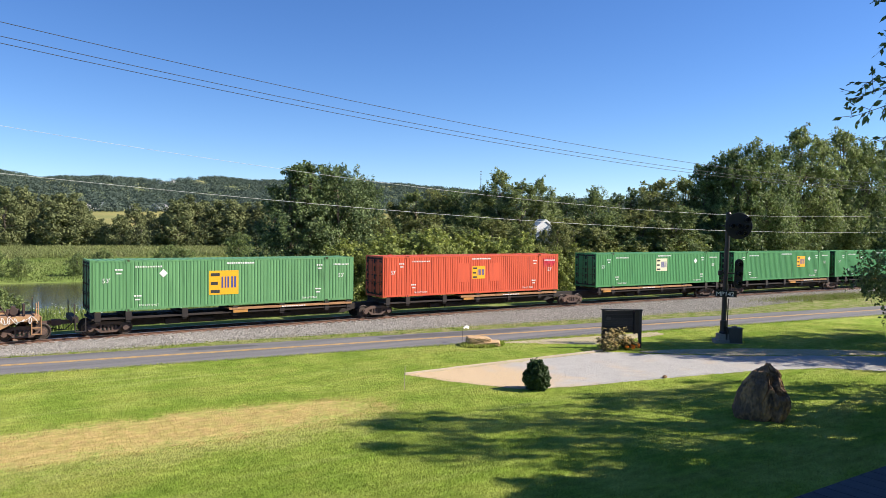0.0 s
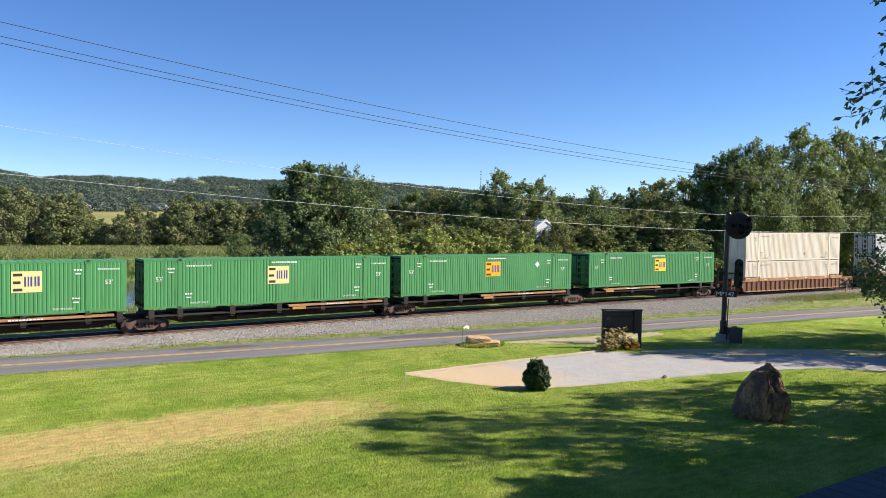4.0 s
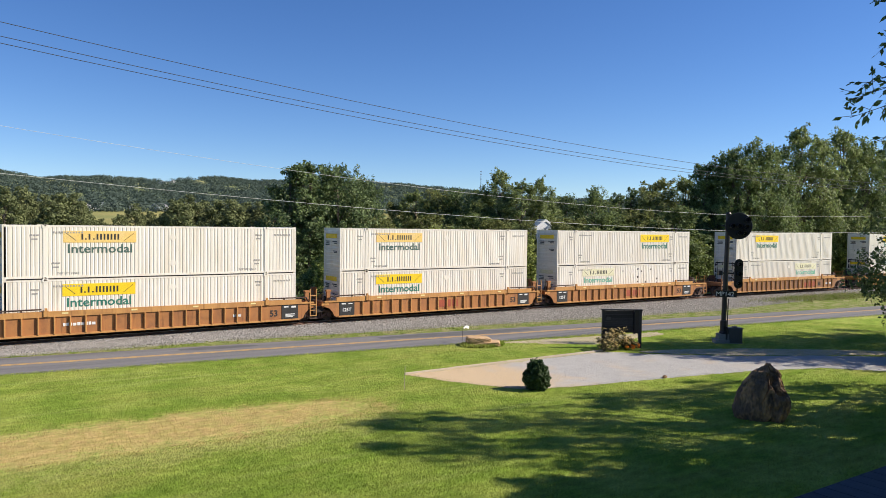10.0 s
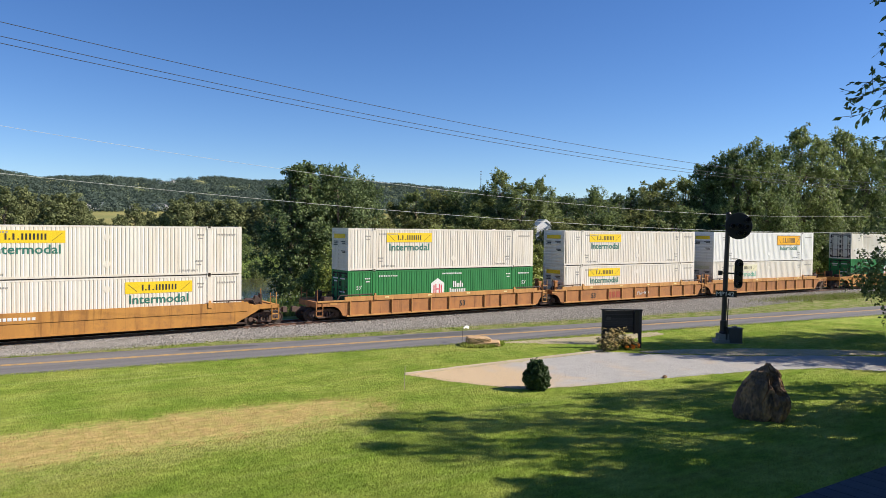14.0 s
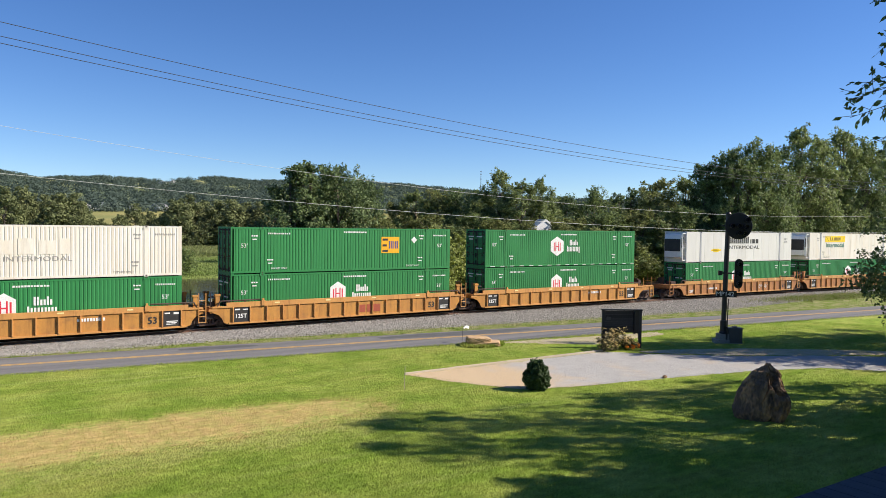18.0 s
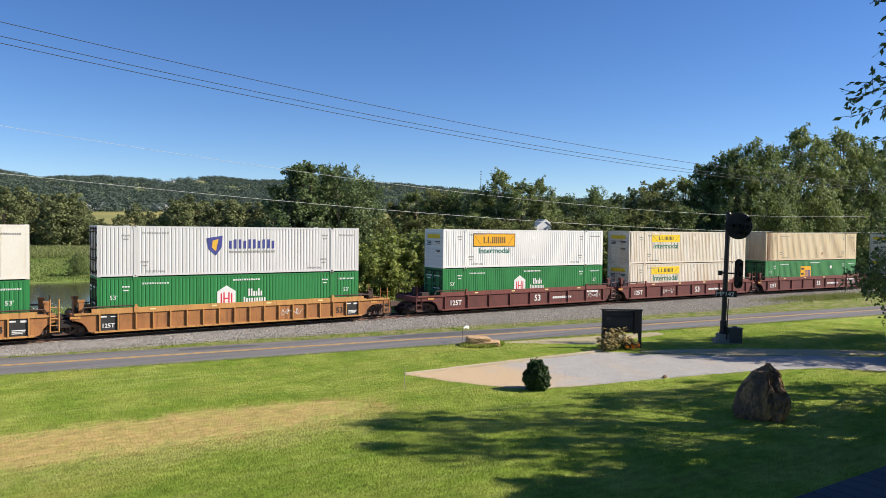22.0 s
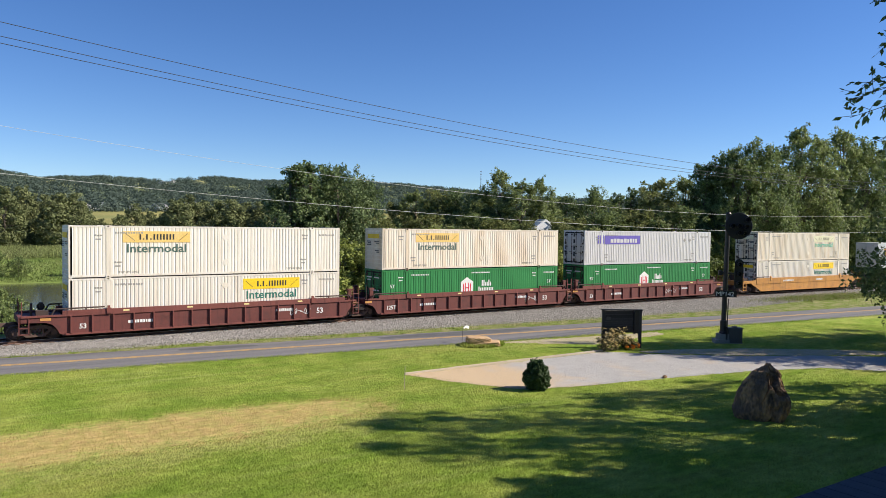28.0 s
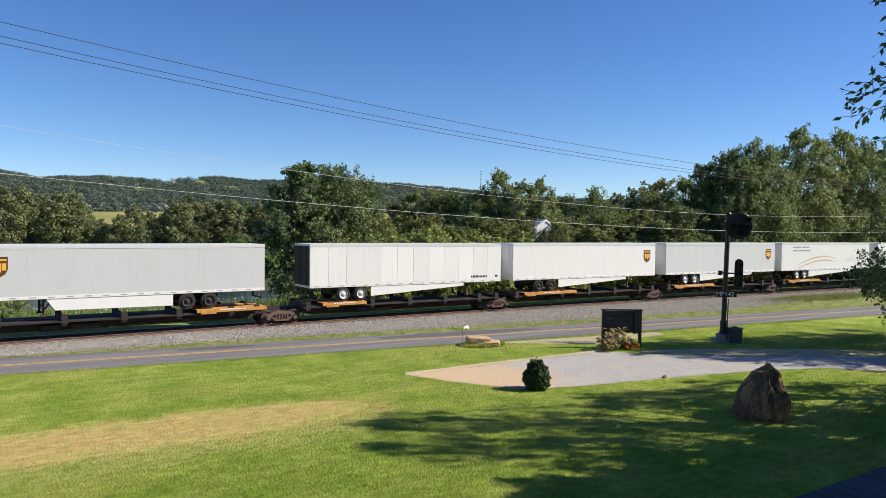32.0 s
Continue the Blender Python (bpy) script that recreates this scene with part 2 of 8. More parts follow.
def gravel_material():
    """Grey chippings that thin out to sand at the closed end and along the rim."""
    m = material("gravel", (0.38, 0.365, 0.345), (0.29, 0.28, 0.265), 0.95, scale=1.2, fine=22, bump=0.4, thick=0.015, amount=0.5)
    n, k = m.node_tree.nodes, m.node_tree.links
    tc, sep, ns = n.new("ShaderNodeTexCoord"), n.new("ShaderNodeSeparateXYZ"), n.new("ShaderNodeTexNoise")
    ns.inputs["Scale"].default_value, ns.inputs["Detail"].default_value = 0.55, 6
    k.new(tc.outputs["Object"], sep.inputs[0])
    k.new(tc.outputs["Object"], ns.inputs["Vector"])
    lin = n.new("ShaderNodeMapRange")
    for key, val in zip(("From Min", "From Max", "To Min", "To Max"), (17.0, 24.0, 0.75, -0.05)):
        lin.inputs[key].default_value = val
    k.new(sep.outputs[0], lin.inputs[0])
    add = n.new("ShaderNodeMath")
    add.operation = "ADD"
    k.new(lin.outputs[0], add.inputs[0])
    k.new(ns.outputs[0], add.inputs[1])
    fac = n.new("ShaderNodeMapRange")
    fac.inputs["From Min"].default_value, fac.inputs["From Max"].default_value = 0.5, 0.85
    k.new(add.outputs[0], fac.inputs[0])
    hue = [q for q in n if q.bl_idname == "ShaderNodeHueSaturation"][0]
    old = hue.inputs["Color"].links[0].from_socket
    mix = n.new("ShaderNodeMix")
    mix.data_type = "RGBA"
    mix.inputs["B"].default_value = rgb((0.49, 0.365, 0.225))
    k.new(fac.outputs[0], mix.inputs["Factor"])
    k.new(old, mix.inputs["A"])
    k.new(mix.outputs["Result"], hue.inputs["Color"])
    return m


M["gravel"] = gravel_material()
M["grass"] = ground_material()
M["blade"] = ground_material("grass_blade", True)


def water_material():
    m = material("pond_water", (0.085, 0.085, 0.04), (0.06, 0.062, 0.03), 0.1, scale=0.2, fine=1.5, bump=0.012, thick=0.05, spec=0.5, stretch=(0.4, 1.2, 1))
    return m


M["water"] = water_material()

# ---- building blocks ----


def mesh_of(name, verts, faces, mat, smooth=False):
    me = bpy.data.meshes.new(name)
    me.from_pydata([tuple(v) for v in verts], [], faces)
    me.materials.append(mat)
    if smooth:
        me.polygons.foreach_set("use_smooth", [True] * len(me.polygons))
    me.update()
    return me


def quads(name, verts, mat, n=4):
    """Many loose n-cornered faces at once, from an array of shape (count, n, 3)."""
    verts = np.asarray(verts, dtype=np.float32)
    count = verts.shape[0]
    me = bpy.data.meshes.new(name)
    me.vertices.add(count * n)
    me.vertices.foreach_set("co", verts.reshape(-1))
    me.loops.add(count * n)
    me.loops.foreach_set("vertex_index", np.arange(count * n, dtype=np.int32))
    me.polygons.add(count)
    me.polygons.foreach_set("loop_start", np.arange(0, count * n, n, dtype=np.int32))
    me.materials.append(mat)
    me.update(calc_edges=True)
    return me


class Shape:
    """Collects boxes, rods and plates into one mesh."""

    def __init__(self):
        self.v, self.f = [], []

    def add(self, verts, faces):
        o = len(self.v)
        self.v += [tuple(p) for p in verts]
        self.f += [tuple(i + o for i in q) for q in faces]
        return self

    def box(self, x0, x1, y0, y1, z0, z1, m=None):
        c = [Vector((x, y, z)) for z in (z0, z1) for y in (y0, y1) for x in (x0, x1)]
        if m is not None:
            c = [m @ p for p in c]
        return self.add(c, [(0, 2, 3, 1), (4, 5, 7, 6), (0, 1, 5, 4), (2, 6, 7, 3), (0, 4, 6, 2), (1, 3, 7, 5)])

    def slab(self, outline, y0, y1):
        """A plate with an outline in x and z, from y0 to y1."""
        n = len(outline)
        v = [(x, y0, z) for x, z in outline] + [(x, y1, z) for x, z in outline]
        f = [tuple(range(n)), tuple(range(2 * n - 1, n - 1, -1))]
        f += [(i, i + n, (i + 1) % n + n, (i + 1) % n) for i in range(n)]
        return self.add(v, f)

    def rod(self, a, b, r0, r1=None, n=8):
        a, b = Vector(a), Vector(b)
        r1 = r0 if r1 is None else r1
        q = (b - a).to_track_quat("Z", "Y")
        v = []
        for p, r in ((a, r0), (b, r1)):
            v += [p + q @ Vector((r * math.cos(i * math.tau / n), r * math.sin(i * math.tau / n), 0)) for i in range(n)]
        f = [(i, (i + 1) % n, (i + 1) % n + n, i + n) for i in range(n)]
        f += [tuple(range(n - 1, -1, -1)), tuple(range(n, 2 * n))]
        return self.add(v, f)

    def turned(self, profile, axis="z", n=16, at=(0, 0, 0)):
        """A body of revolution: (radius, height) pairs."""
        v, f = [], []
        for r, h in profile:
            for i in range(n):
                c, s = r * math.cos(i * math.tau / n), r * math.sin(i * math.tau / n)
                p = {"z": (c, s, h), "y": (c, h, s), "x": (h, c, s)}[axis]
                v.append((p[0] + at[0], p[1] + at[1], p[2] + at[2]))
        for j in range(len(profile) - 1):
            for i in range(n):
                f.append((j * n + i, j * n + (i + 1) % n, (j + 1) * n + (i + 1) % n, (j + 1) * n + i))
        f += [tuple(range(n - 1, -1, -1)), tuple(range((len(profile) - 1) * n, len(profile) * n))]
        return self.add(v, f)

    def mesh(self, name, mat, smooth=False):
        me = mesh_of(name, self.v, self.f, mat, smooth)
        bm = bmesh.new()
        bm.from_mesh(me)
        bmesh.ops.recalc_face_normals(bm, faces=bm.faces)
        bm.to_mesh(me)
        bm.free()
        return me


def part(name, me, parent, label="", m=None):
    """One mesh under a thing or under a part."""
    ob = new(name, me)
    ob.parent = parent
    if m is not None:
        ob.matrix_basis = m
    if label:
        ob["label"] = label
    return ob


def thing(name, label, category, group="", m=None, me=None, kind=""):
    ob = new(name, me)
    tagged(ob, label, category, group, kind)
    if m is not None:
        ob.matrix_basis = m
    return ob


# ---- lie of the land ----


def track_y(x):
    """Centre line of the track: a gentle curve, straight beyond both ends."""
    u = min(max(x, -60.0), 140.0)
    return 45.31 - 4.637e-4 * (u - 25) ** 2 - 9.274e-4 * (u - 25) * (x - u)


def track_turn(x):
    return math.atan(-9.274e-4 * (min(max(x, -60.0), 140.0) - 25))


def road_y(x):
    return 38.75 - 0.125 * x


def ease(a, b, x):
    t = min(max((x - a) / (b - a), 0.0), 1.0)
    return t * t * (3 - 2 * t)


def land(x, y):
    """Height of the ground."""
    off = y - track_y(x)
    z = 0.0
    z -= 1.3 * ease(4, 12, off)
    # pond basin
    if -60 < x < 60:
        z -= 1.0 * ease(36, 42, y + 0.0 * x - 32) * (1 - ease(109, 113, y - 0.02 * x)) * (1 - ease(44, 56, x)) * ease(-60, -40, x)
    z += 1.1 * ease(112, 150, y)
    d = math.hypot(x, y)
    # wooded hills far away, lower towards the track's far end
    ang = math.degrees(math.atan2(x, y))
    crest = float(np.interp(ang, (-180, -100, -20, 2.5, 4.5, 9.5, 12.8, 16.3, 20, 30, 33.6, 36.2, 42, 60, 110, 160), (0.01, 0.03, 0.052, 0.0565, 0.0505, 0.0545, 0.0535, 0.0585, 0.0555, 0.055, 0.051, 0.0455, 0.037, 0.03, 0.02, 0.01)))
    crest *= 1 + 0.012 * math.sin(ang * 0.9 + 1.0) + 0.008 * math.sin(ang * 2.3)
    z += crest * min(d, 2100) * ease(330, 2000, d) + 7 * ease(300, 600, d)
    return z
# ---- ground ----


def spread(stops):
    out = []
    for (a, b, n) in stops:
        out += [a + (b - a) * i / n for i in range(n)]
    return out + [stops[-1][1]]


def build_ground():
    xs = spread([(-4000, -900, 16), (-900, -100, 20), (-100, 120, 110), (120, 900, 40), (900, 4000, 40)])
    ys = spread([(-3000, -60, 14), (-60, 36, 24), (36, 62, 52), (62, 175, 75), (175, 900, 50), (900, 2700, 60), (2700, 4000, 10)])
    verts = [(x, y, land(x, y)) for y in ys for x in xs]
    w = len(xs)
    faces = [(j * w + i, j * w + i + 1, (j + 1) * w + i + 1, (j + 1) * w + i) for j in range(len(ys) - 1) for i in range(w - 1)]
    me = mesh_of("ground", verts, faces, M["grass"], True)
    return thing("ground", "mown green lawn and rough pasture reaching the wooded hills", "ground", me=me, kind="structure")


ground = build_ground()


def strip(name, label, category, mat, centre, half, z, x0, x1, step, kind="structure"):
    """A band of even width along a line, with a rounded rim."""
    verts, faces = [], []
    prof = [(-half - 0.12, -0.06), (-half, 0.0), (-half * 0.5, 0.012), (0, 0.02), (half * 0.5, 0.012), (half, 0.0), (half + 0.12, -0.06)]
    n = int((x1 - x0) / step)
    for i in range(n + 1):
        x = x0 + (x1 - x0) * i / n
        for o, dz in prof:
            verts.append((x, centre(x) + o, z + dz))
    w = len(prof)
    for i in range(n):
        for j in range(w - 1):
            faces.append((i * w + j, (i + 1) * w + j, (i + 1) * w + j + 1, i * w + j + 1))
    return thing(name, label, category, me=mesh_of(name, verts, faces, mat, True), kind=kind)


road = strip("road", "narrow grey asphalt country road beside the railway", "road", M["asphalt"], road_y, 2.2, 0.03, -160, 400, 4)
for o in (-0.11, 0.11):
    verts, faces = [], []
    for i in range(141):
        x = -160 + 4 * i
        verts += [(x, road_y(x) + o - 0.065, 0.056), (x, road_y(x) + o + 0.065, 0.056)]
    faces = [(2 * i, 2 * i + 2, 2 * i + 3, 2 * i + 1) for i in range(140)]
    part("centre_line", mesh_of("centre_line", verts, faces, M["yellow_line"]), road, "worn yellow centre line")

# black repairs and a worn lighter lane on the road
def road_patch(x0, x1, a, b, mat, label, seed):
    rng = random.Random(seed)
    n = max(3, int((x1 - x0) / 0.5))
    v = []
    for i in range(n + 1):
        x = x0 + (x1 - x0) * i / n
        pinch = 0.5 * (b - a) * (1 - min(1.0, 4 * i / n, 4 * (n - i) / n)) * 0.6
        v += [(x, road_y(x) + a + pinch + rng.uniform(-0.05, 0.05), 0.0485), (x, road_y(x) + b - pinch + rng.uniform(-0.05, 0.05), 0.0485)]
    part("tar_patch", mesh_of("tar_patch", v, [(2 * i, 2 * i + 2, 2 * i + 3, 2 * i + 1) for i in range(n)], M[mat]), road, label)


road_patch(9.5, 13.5, 0.95, 1.75, "tar", "black tar repair", 1)
road_patch(20.5, 31.0, 0.5, 1.85, "tar", "long black tar repair", 2)
road_patch(-6.0, 1.5, 1.2, 1.95, "tar", "black tar repair", 3)
road_patch(33.0, 47.0, 0.35, 0.7, "tar", "narrow black tar repair", 4)

water = thing("water", "still brown-green pond water behind the railway", "pond", kind="structure",
              me=mesh_of("water", [(-70, 66, -1.62), (64, 66, -1.62), (64, 118, -1.62), (-70, 118, -1.62)], [(0, 1, 2, 3)], M["water"]))


# ---- railway ----
def bed_edge(x):
    """How far the broken stone reaches from the track towards the road."""
    return float(np.interp(x, (-160, 2, 12, 27, 40, 52, 62, 85), (-3.5, -3.5, -4.0, -5.4, -6.7, -7.6, -6.6, -4.3)))


def build_track():
    bed = thing("ballast_bed", "bed of broken grey stone under the railway track", "ballast", kind="structure")
    prof = [(-4.3, -0.02), (-3.5, 0.05), (-1.9, 0.08), (-1.5, 0.12), (1.5, 0.12), (1.9, 0.08), (3.6, -0.05), (5.2, -0.7)]
    verts, faces = [], []
    xs = spread([(-160, -30, 20), (-30, 120, 150), (120, 400, 40)])
    for x in xs:
        for o, z in [(bed_edge(x), -0.02), (bed_edge(x) * 0.6 - 1.3, 0.05)] + prof[2:]:
            wob = 0.12 * math.sin(x * 0.7 + o) if abs(o) > 3 else 0
            verts.append((x, track_y(x) + o + wob, z))
    w = len(prof)
    for i in range(len(xs) - 1):
        for j in range(w - 1):
            faces.append((i * w + j, (i + 1) * w + j, (i + 1) * w + j + 1, i * w + j + 1))
    part("stone_bed", mesh_of("stone_bed", verts, faces, M["ballast"], True), bed)
    # loose stones on its face
    r = np.random.RandomState(3)
    n = 90000
    sx = r.uniform(-12, 1, n) + r.beta(1, 1.8, n) * 100
    brim = np.interp(sx, (2, 12, 27, 40, 52, 62, 85), (-3.9, -4.3, -5.8, -7.1, -8.0, -6.8, -4.4))
    so = -0.9 + r.rand(n) * (brim + 0.9)
    knee = np.interp(sx, (2, 12, 27, 40, 52, 62, 85), (-3.5, -4.0, -5.4, -6.7, -7.6, -6.6, -4.3))
    knee_in = knee * 0.6 - 1.3
    sz = np.where(so < knee_in, -0.02 + 0.07 * np.clip((so - knee) / (knee_in - knee), 0, 1), np.where(so < -1.9, 0.05 + 0.03 * (so - knee_in) / (-1.9 - knee_in), np.interp(so, (-1.9, -1.5, 0), (0.08, 0.12, 0.12))))
    size = r.uniform(0.035, 0.07, n)
    ty = np.array([track_y(v) for v in sx])
    axes = r.normal(size=(n, 3, 3))
    u = axes[:, 0] / np.linalg.norm(axes[:, 0], axis=1)[:, None]
    v = np.cross(u, axes[:, 1])
    v /= np.linalg.norm(v, axis=1)[:, None]
    w = np.cross(u, v)
    corner = np.array([(1, 1, 1), (1, -1, -1), (-1, 1, -1), (-1, -1, 1)]) / 1.732
    verts = (corner[None, :, 0, None] * u[:, None] * 1.15 + corner[None, :, 1, None] * v[:, None] + corner[None, :, 2, None] * w[:, None] * 0.85) * size[:, None, None]
    verts += np.stack([sx, ty + so, sz + size * 0.25], 1)[:, None, :]
    me = bpy.data.meshes.new("loose_stones")
    cnt = verts.shape[0]
    me.vertices.add(cnt * 4)
    me.vertices.foreach_set("co", verts.astype(np.float32).reshape(-1))
    idx = (np.array([0, 1, 2, 0, 2, 3, 0, 3, 1, 1, 3, 2])[None] + np.arange(cnt)[:, None] * 4).reshape(-1).astype(np.int32)
    me.loops.add(len(idx))
    me.loops.foreach_set("vertex_index", idx)
    me.polygons.add(cnt * 4)
    me.polygons.foreach_set("loop_start", np.arange(0, len(idx), 3, dtype=np.int32))
    me.materials.append(M["ballast_stone"])
    me.update(calc_edges=True)
    tagged(part("loose_stones", me, bed), kind="stuff")
    rails = thing("railway_track", "single railway track on dark wooden sleepers", "railway track", kind="structure")
    for side in (-0.75, 0.75):
        for nm, mat, pr in (("rail", M["steel_rail"], [(-0.07, 0.11), (-0.07, 0.13), (-0.012, 0.15), (-0.012, 0.25), (-0.036, 0.262), (-0.036, 0.288), (0.036, 0.288), (0.036, 0.262), (0.012, 0.25), (0.012, 0.15), (0.07, 0.13), (0.07, 0.11)]),
                            ("rail_head", M["rail_head"], [(-0.034, 0.285), (-0.034, 0.296), (-0.028, 0.3), (0.028, 0.3), (0.034, 0.296), (0.034, 0.285)])):
            verts, faces = [], []
            for x in xs:
                verts += [(x, track_y(x) + side + o, z) for o, z in pr]
            w = len(pr)
            for i in range(len(xs) - 1):
                faces += [(i * w + j, (i + 1) * w + j, (i + 1) * w + (j + 1) % w, i * w + (j + 1) % w) for j in range(w)]
            part(nm, mesh_of(nm, verts, faces, mat), rails)
    tie = Shape().box(-0.115, 0.115, -1.3, 1.3, 0.0, 0.195).mesh("sleeper", M["sleeper"])
    x, rng = -14.0, random.Random(2)
    while x < 122:
        part("sleeper", tie, rails, m=pose(x, track_y(x) + rng.uniform(-0.05, 0.05), rng.uniform(-0.012, 0.004), 0, 0, math.degrees(track_turn(x)) + rng.uniform(-1, 1)))
        x += 0.533
    return rails


build_track()


# ---- gravel drive with its timber edge ----
def patch(name, label, category, mat, outline, z, kind="structure"):
    """A flat laid area with a ragged rim."""
    rng = random.Random(len(outline))
    pts = []
    for i, (x, y) in enumerate(outline):
        x2, y2 = outline[(i + 1) % len(outline)]
        n = max(1, int(math.hypot(x2 - x, y2 - y) / 0.35))
        for j in range(n):
            pts.append((x + (x2 - x) * j / n + rng.uniform(-0.08, 0.08), y + (y2 - y) * j / n + rng.uniform(-0.08, 0.08), z))
    bm = bmesh.new()
    vs = [bm.verts.new(p) for p in pts]
    bm.faces.new(vs)
    bmesh.ops.triangulate(bm, faces=bm.faces)
    me = bpy.data.meshes.new(name)
    bm.to_mesh(me)
    bm.free()
    me.materials.append(mat)
    return thing(name, label, category, me=me, kind=kind)


DRIVE = [(16.5, 27.65), (28.9, 27.6), (30.3, 26.0), (34.0, 23.2), (38.1, 21.0), (45, 16.0), (60, 8.0), (58, 3), (42, 13.0), (36.8, 16.9), (34.7, 19.0), (30.7, 20.3), (26.8, 21.1), (21.4, 22.0), (19.2, 22.7), (17.9, 24.7)]
patch("gravel_drive", "pale grey gravel parking place with sandy worn margins", "driveway", M["gravel"], DRIVE, 0.012)


def chips(name, label, x, y, z, size, mat, seed):
    """Loose stones: one small tetrahedron each."""
    r = np.random.RandomState(seed)
    n = len(x)
    q = r.normal(size=(n, 4, 3))
    q /= np.linalg.norm(q, axis=2)[:, :, None]
    s = size * r.uniform(0.5, 1.3, n)
    v = np.stack([x, y, z], 1)[:, None, :] + q * s[:, None, None]
    v[:, :, 2] = np.maximum(v[:, :, 2], z[:, None] - 0.01)
    me = bpy.data.meshes.new(name)
    me.vertices.add(n * 4)
    me.vertices.foreach_set("co", v.astype(np.float32).reshape(-1))
    idx = (np.array([0, 1, 2, 0, 2, 3, 0, 3, 1, 1, 3, 2])[None] + np.arange(n)[:, None] * 4).reshape(-1).astype(np.int32)
    me.loops.add(len(idx))
    me.loops.foreach_set("vertex_index", idx)
    me.polygons.add(n * 4)
    me.polygons.foreach_set("loop_start", np.arange(0, len(idx), 3, dtype=np.int32))
    me.materials.append(mat)
    me.update(calc_edges=True)
    return thing(name, label, "gravel", me=me, kind="stuff")


patch("sandy_margin", "worn sandy margin between drive and lawn", "driveway", M["sand"], [(30.6, 26.7), (32.5, 26.3), (36.6, 24.4), (41, 21.4), (43, 19.6), (42, 18.9), (38.4, 21.0), (34.2, 23.3), (30.7, 26.1)], 0.016)
patch("sandy_shoulder", "bare sandy gravel shoulder of the road", "road shoulder", M["sand"], [(25.4, 33.1), (29, 32.4), (33, 31.8), (37.5, 31.2), (37, 30.2), (33.2, 30.0), (31.6, 29.2), (30.2, 29.6), (28, 31.2)], 0.012)
edge = thing("timber_edging", "weathered pale timber edging of the gravel drive", "edging")
for i in range(5):
    a, b = 16.5 + i * 2.48, 16.5 + (i + 1) * 2.48 - 0.02
    part("timber", Shape().box(a, b, 27.66, 27.745, 0.0, 0.1).mesh("timber", M["timber"]), edge, m=pose(0, 0.02 * (i % 3 - 1), 0.008 * (i % 2)))


# ---- wires ----
def wire(label, mat, y, pts, r):
    """A wire through points (x, z) that hang over a line of constant y."""
    xs = np.array([p[0] for p in pts])
    c = np.polyfit(xs, [p[1] for p in pts], 2)
    s = Shape()
    v, f = [], []
    grid = np.linspace(-28, 112, 60)
    for x in grid:
        z = float(np.polyval(c, min(x, 75.0)))
        for i in range(5):
            v.append((x, y + r * math.cos(i * math.tau / 5), z + r * math.sin(i * math.tau / 5)))
    for j in range(59):
        f += [(j * 5 + i, j * 5 + (i + 1) % 5, (j + 1) * 5 + (i + 1) % 5, (j + 1) * 5 + i) for i in range(5)]
    return thing("overhead_wire", label, "wire", "wires along the road", me=mesh_of("overhead_wire", v, f, mat, True))


wire("thin dark overhead power wire hanging over the lawn", M["cable"], 26.0, [(1.09, 12.64), (7.96, 12.02), (17.72, 11.14), (34.35, 10.32)], 0.011)
wire("thin dark overhead power wire hanging over the lawn", M["cable"], 26.0, [(1.08, 12.22), (7.96, 11.58), (17.73, 10.75), (33.63, 9.97)], 0.011)
wire("thin dark overhead power wire hanging over the lawn", M["cable"], 26.0, [(1.08, 12.01), (7.96, 11.38), (17.73, 10.56), (33.4, 9.8)], 0.011)
wire("pale sunlit overhead wire beside the railway", M["bright_cable"], 38.0, [(1.56, 10.87), (8.81, 10.18), (15.33, 9.62), (35.64, 8.36), (53.72, 8.01), (71.63, 8.1)], 0.0075)
wire("pale sunlit overhead wire beside the railway", M["bright_cable"], 38.0, [(1.55, 8.76), (14.11, 7.97), (35.67, 6.97), (54.55, 6.64), (72.77, 6.56)], 0.01)
# ---- trees ----


def leaf_cloud(r, centres, radii, count, size, flat=0.75, tumble=0.42):
    """Leaf blades round clump centres, mostly near each clump's skin."""
    centres, radii = np.asarray(centres), np.asarray(radii)
    wts = radii ** 2 / np.sum(radii ** 2)
    pick = r.choice(len(centres), count, p=wts)
    d = r.normal(size=(count, 3))
    d /= np.linalg.norm(d, axis=1)[:, None]
    rad = radii[pick] * (0.55 + 0.5 * r.rand(count) ** 0.6)
    pos = centres[pick] + d * rad[:, None] * np.array([1, 1, flat])
    nrm = d * 1.5 + r.normal(size=(count, 3)) * tumble + np.array([0, 0, 0.3])
    nrm /= np.linalg.norm(nrm, axis=1)[:, None]
    ref = r.normal(size=(count, 3))
    u = np.cross(nrm, ref)
    u /= np.linalg.norm(u, axis=1)[:, None]
    v = np.cross(nrm, u)
    s = size * r.uniform(0.6, 1.35, count)[:, None]
    a, b = u * s, v * s * 0.55
    return np.stack([pos - a, pos - b * 1.0 + a * 0.1, pos + a, pos + b + a * 0.1], axis=1)


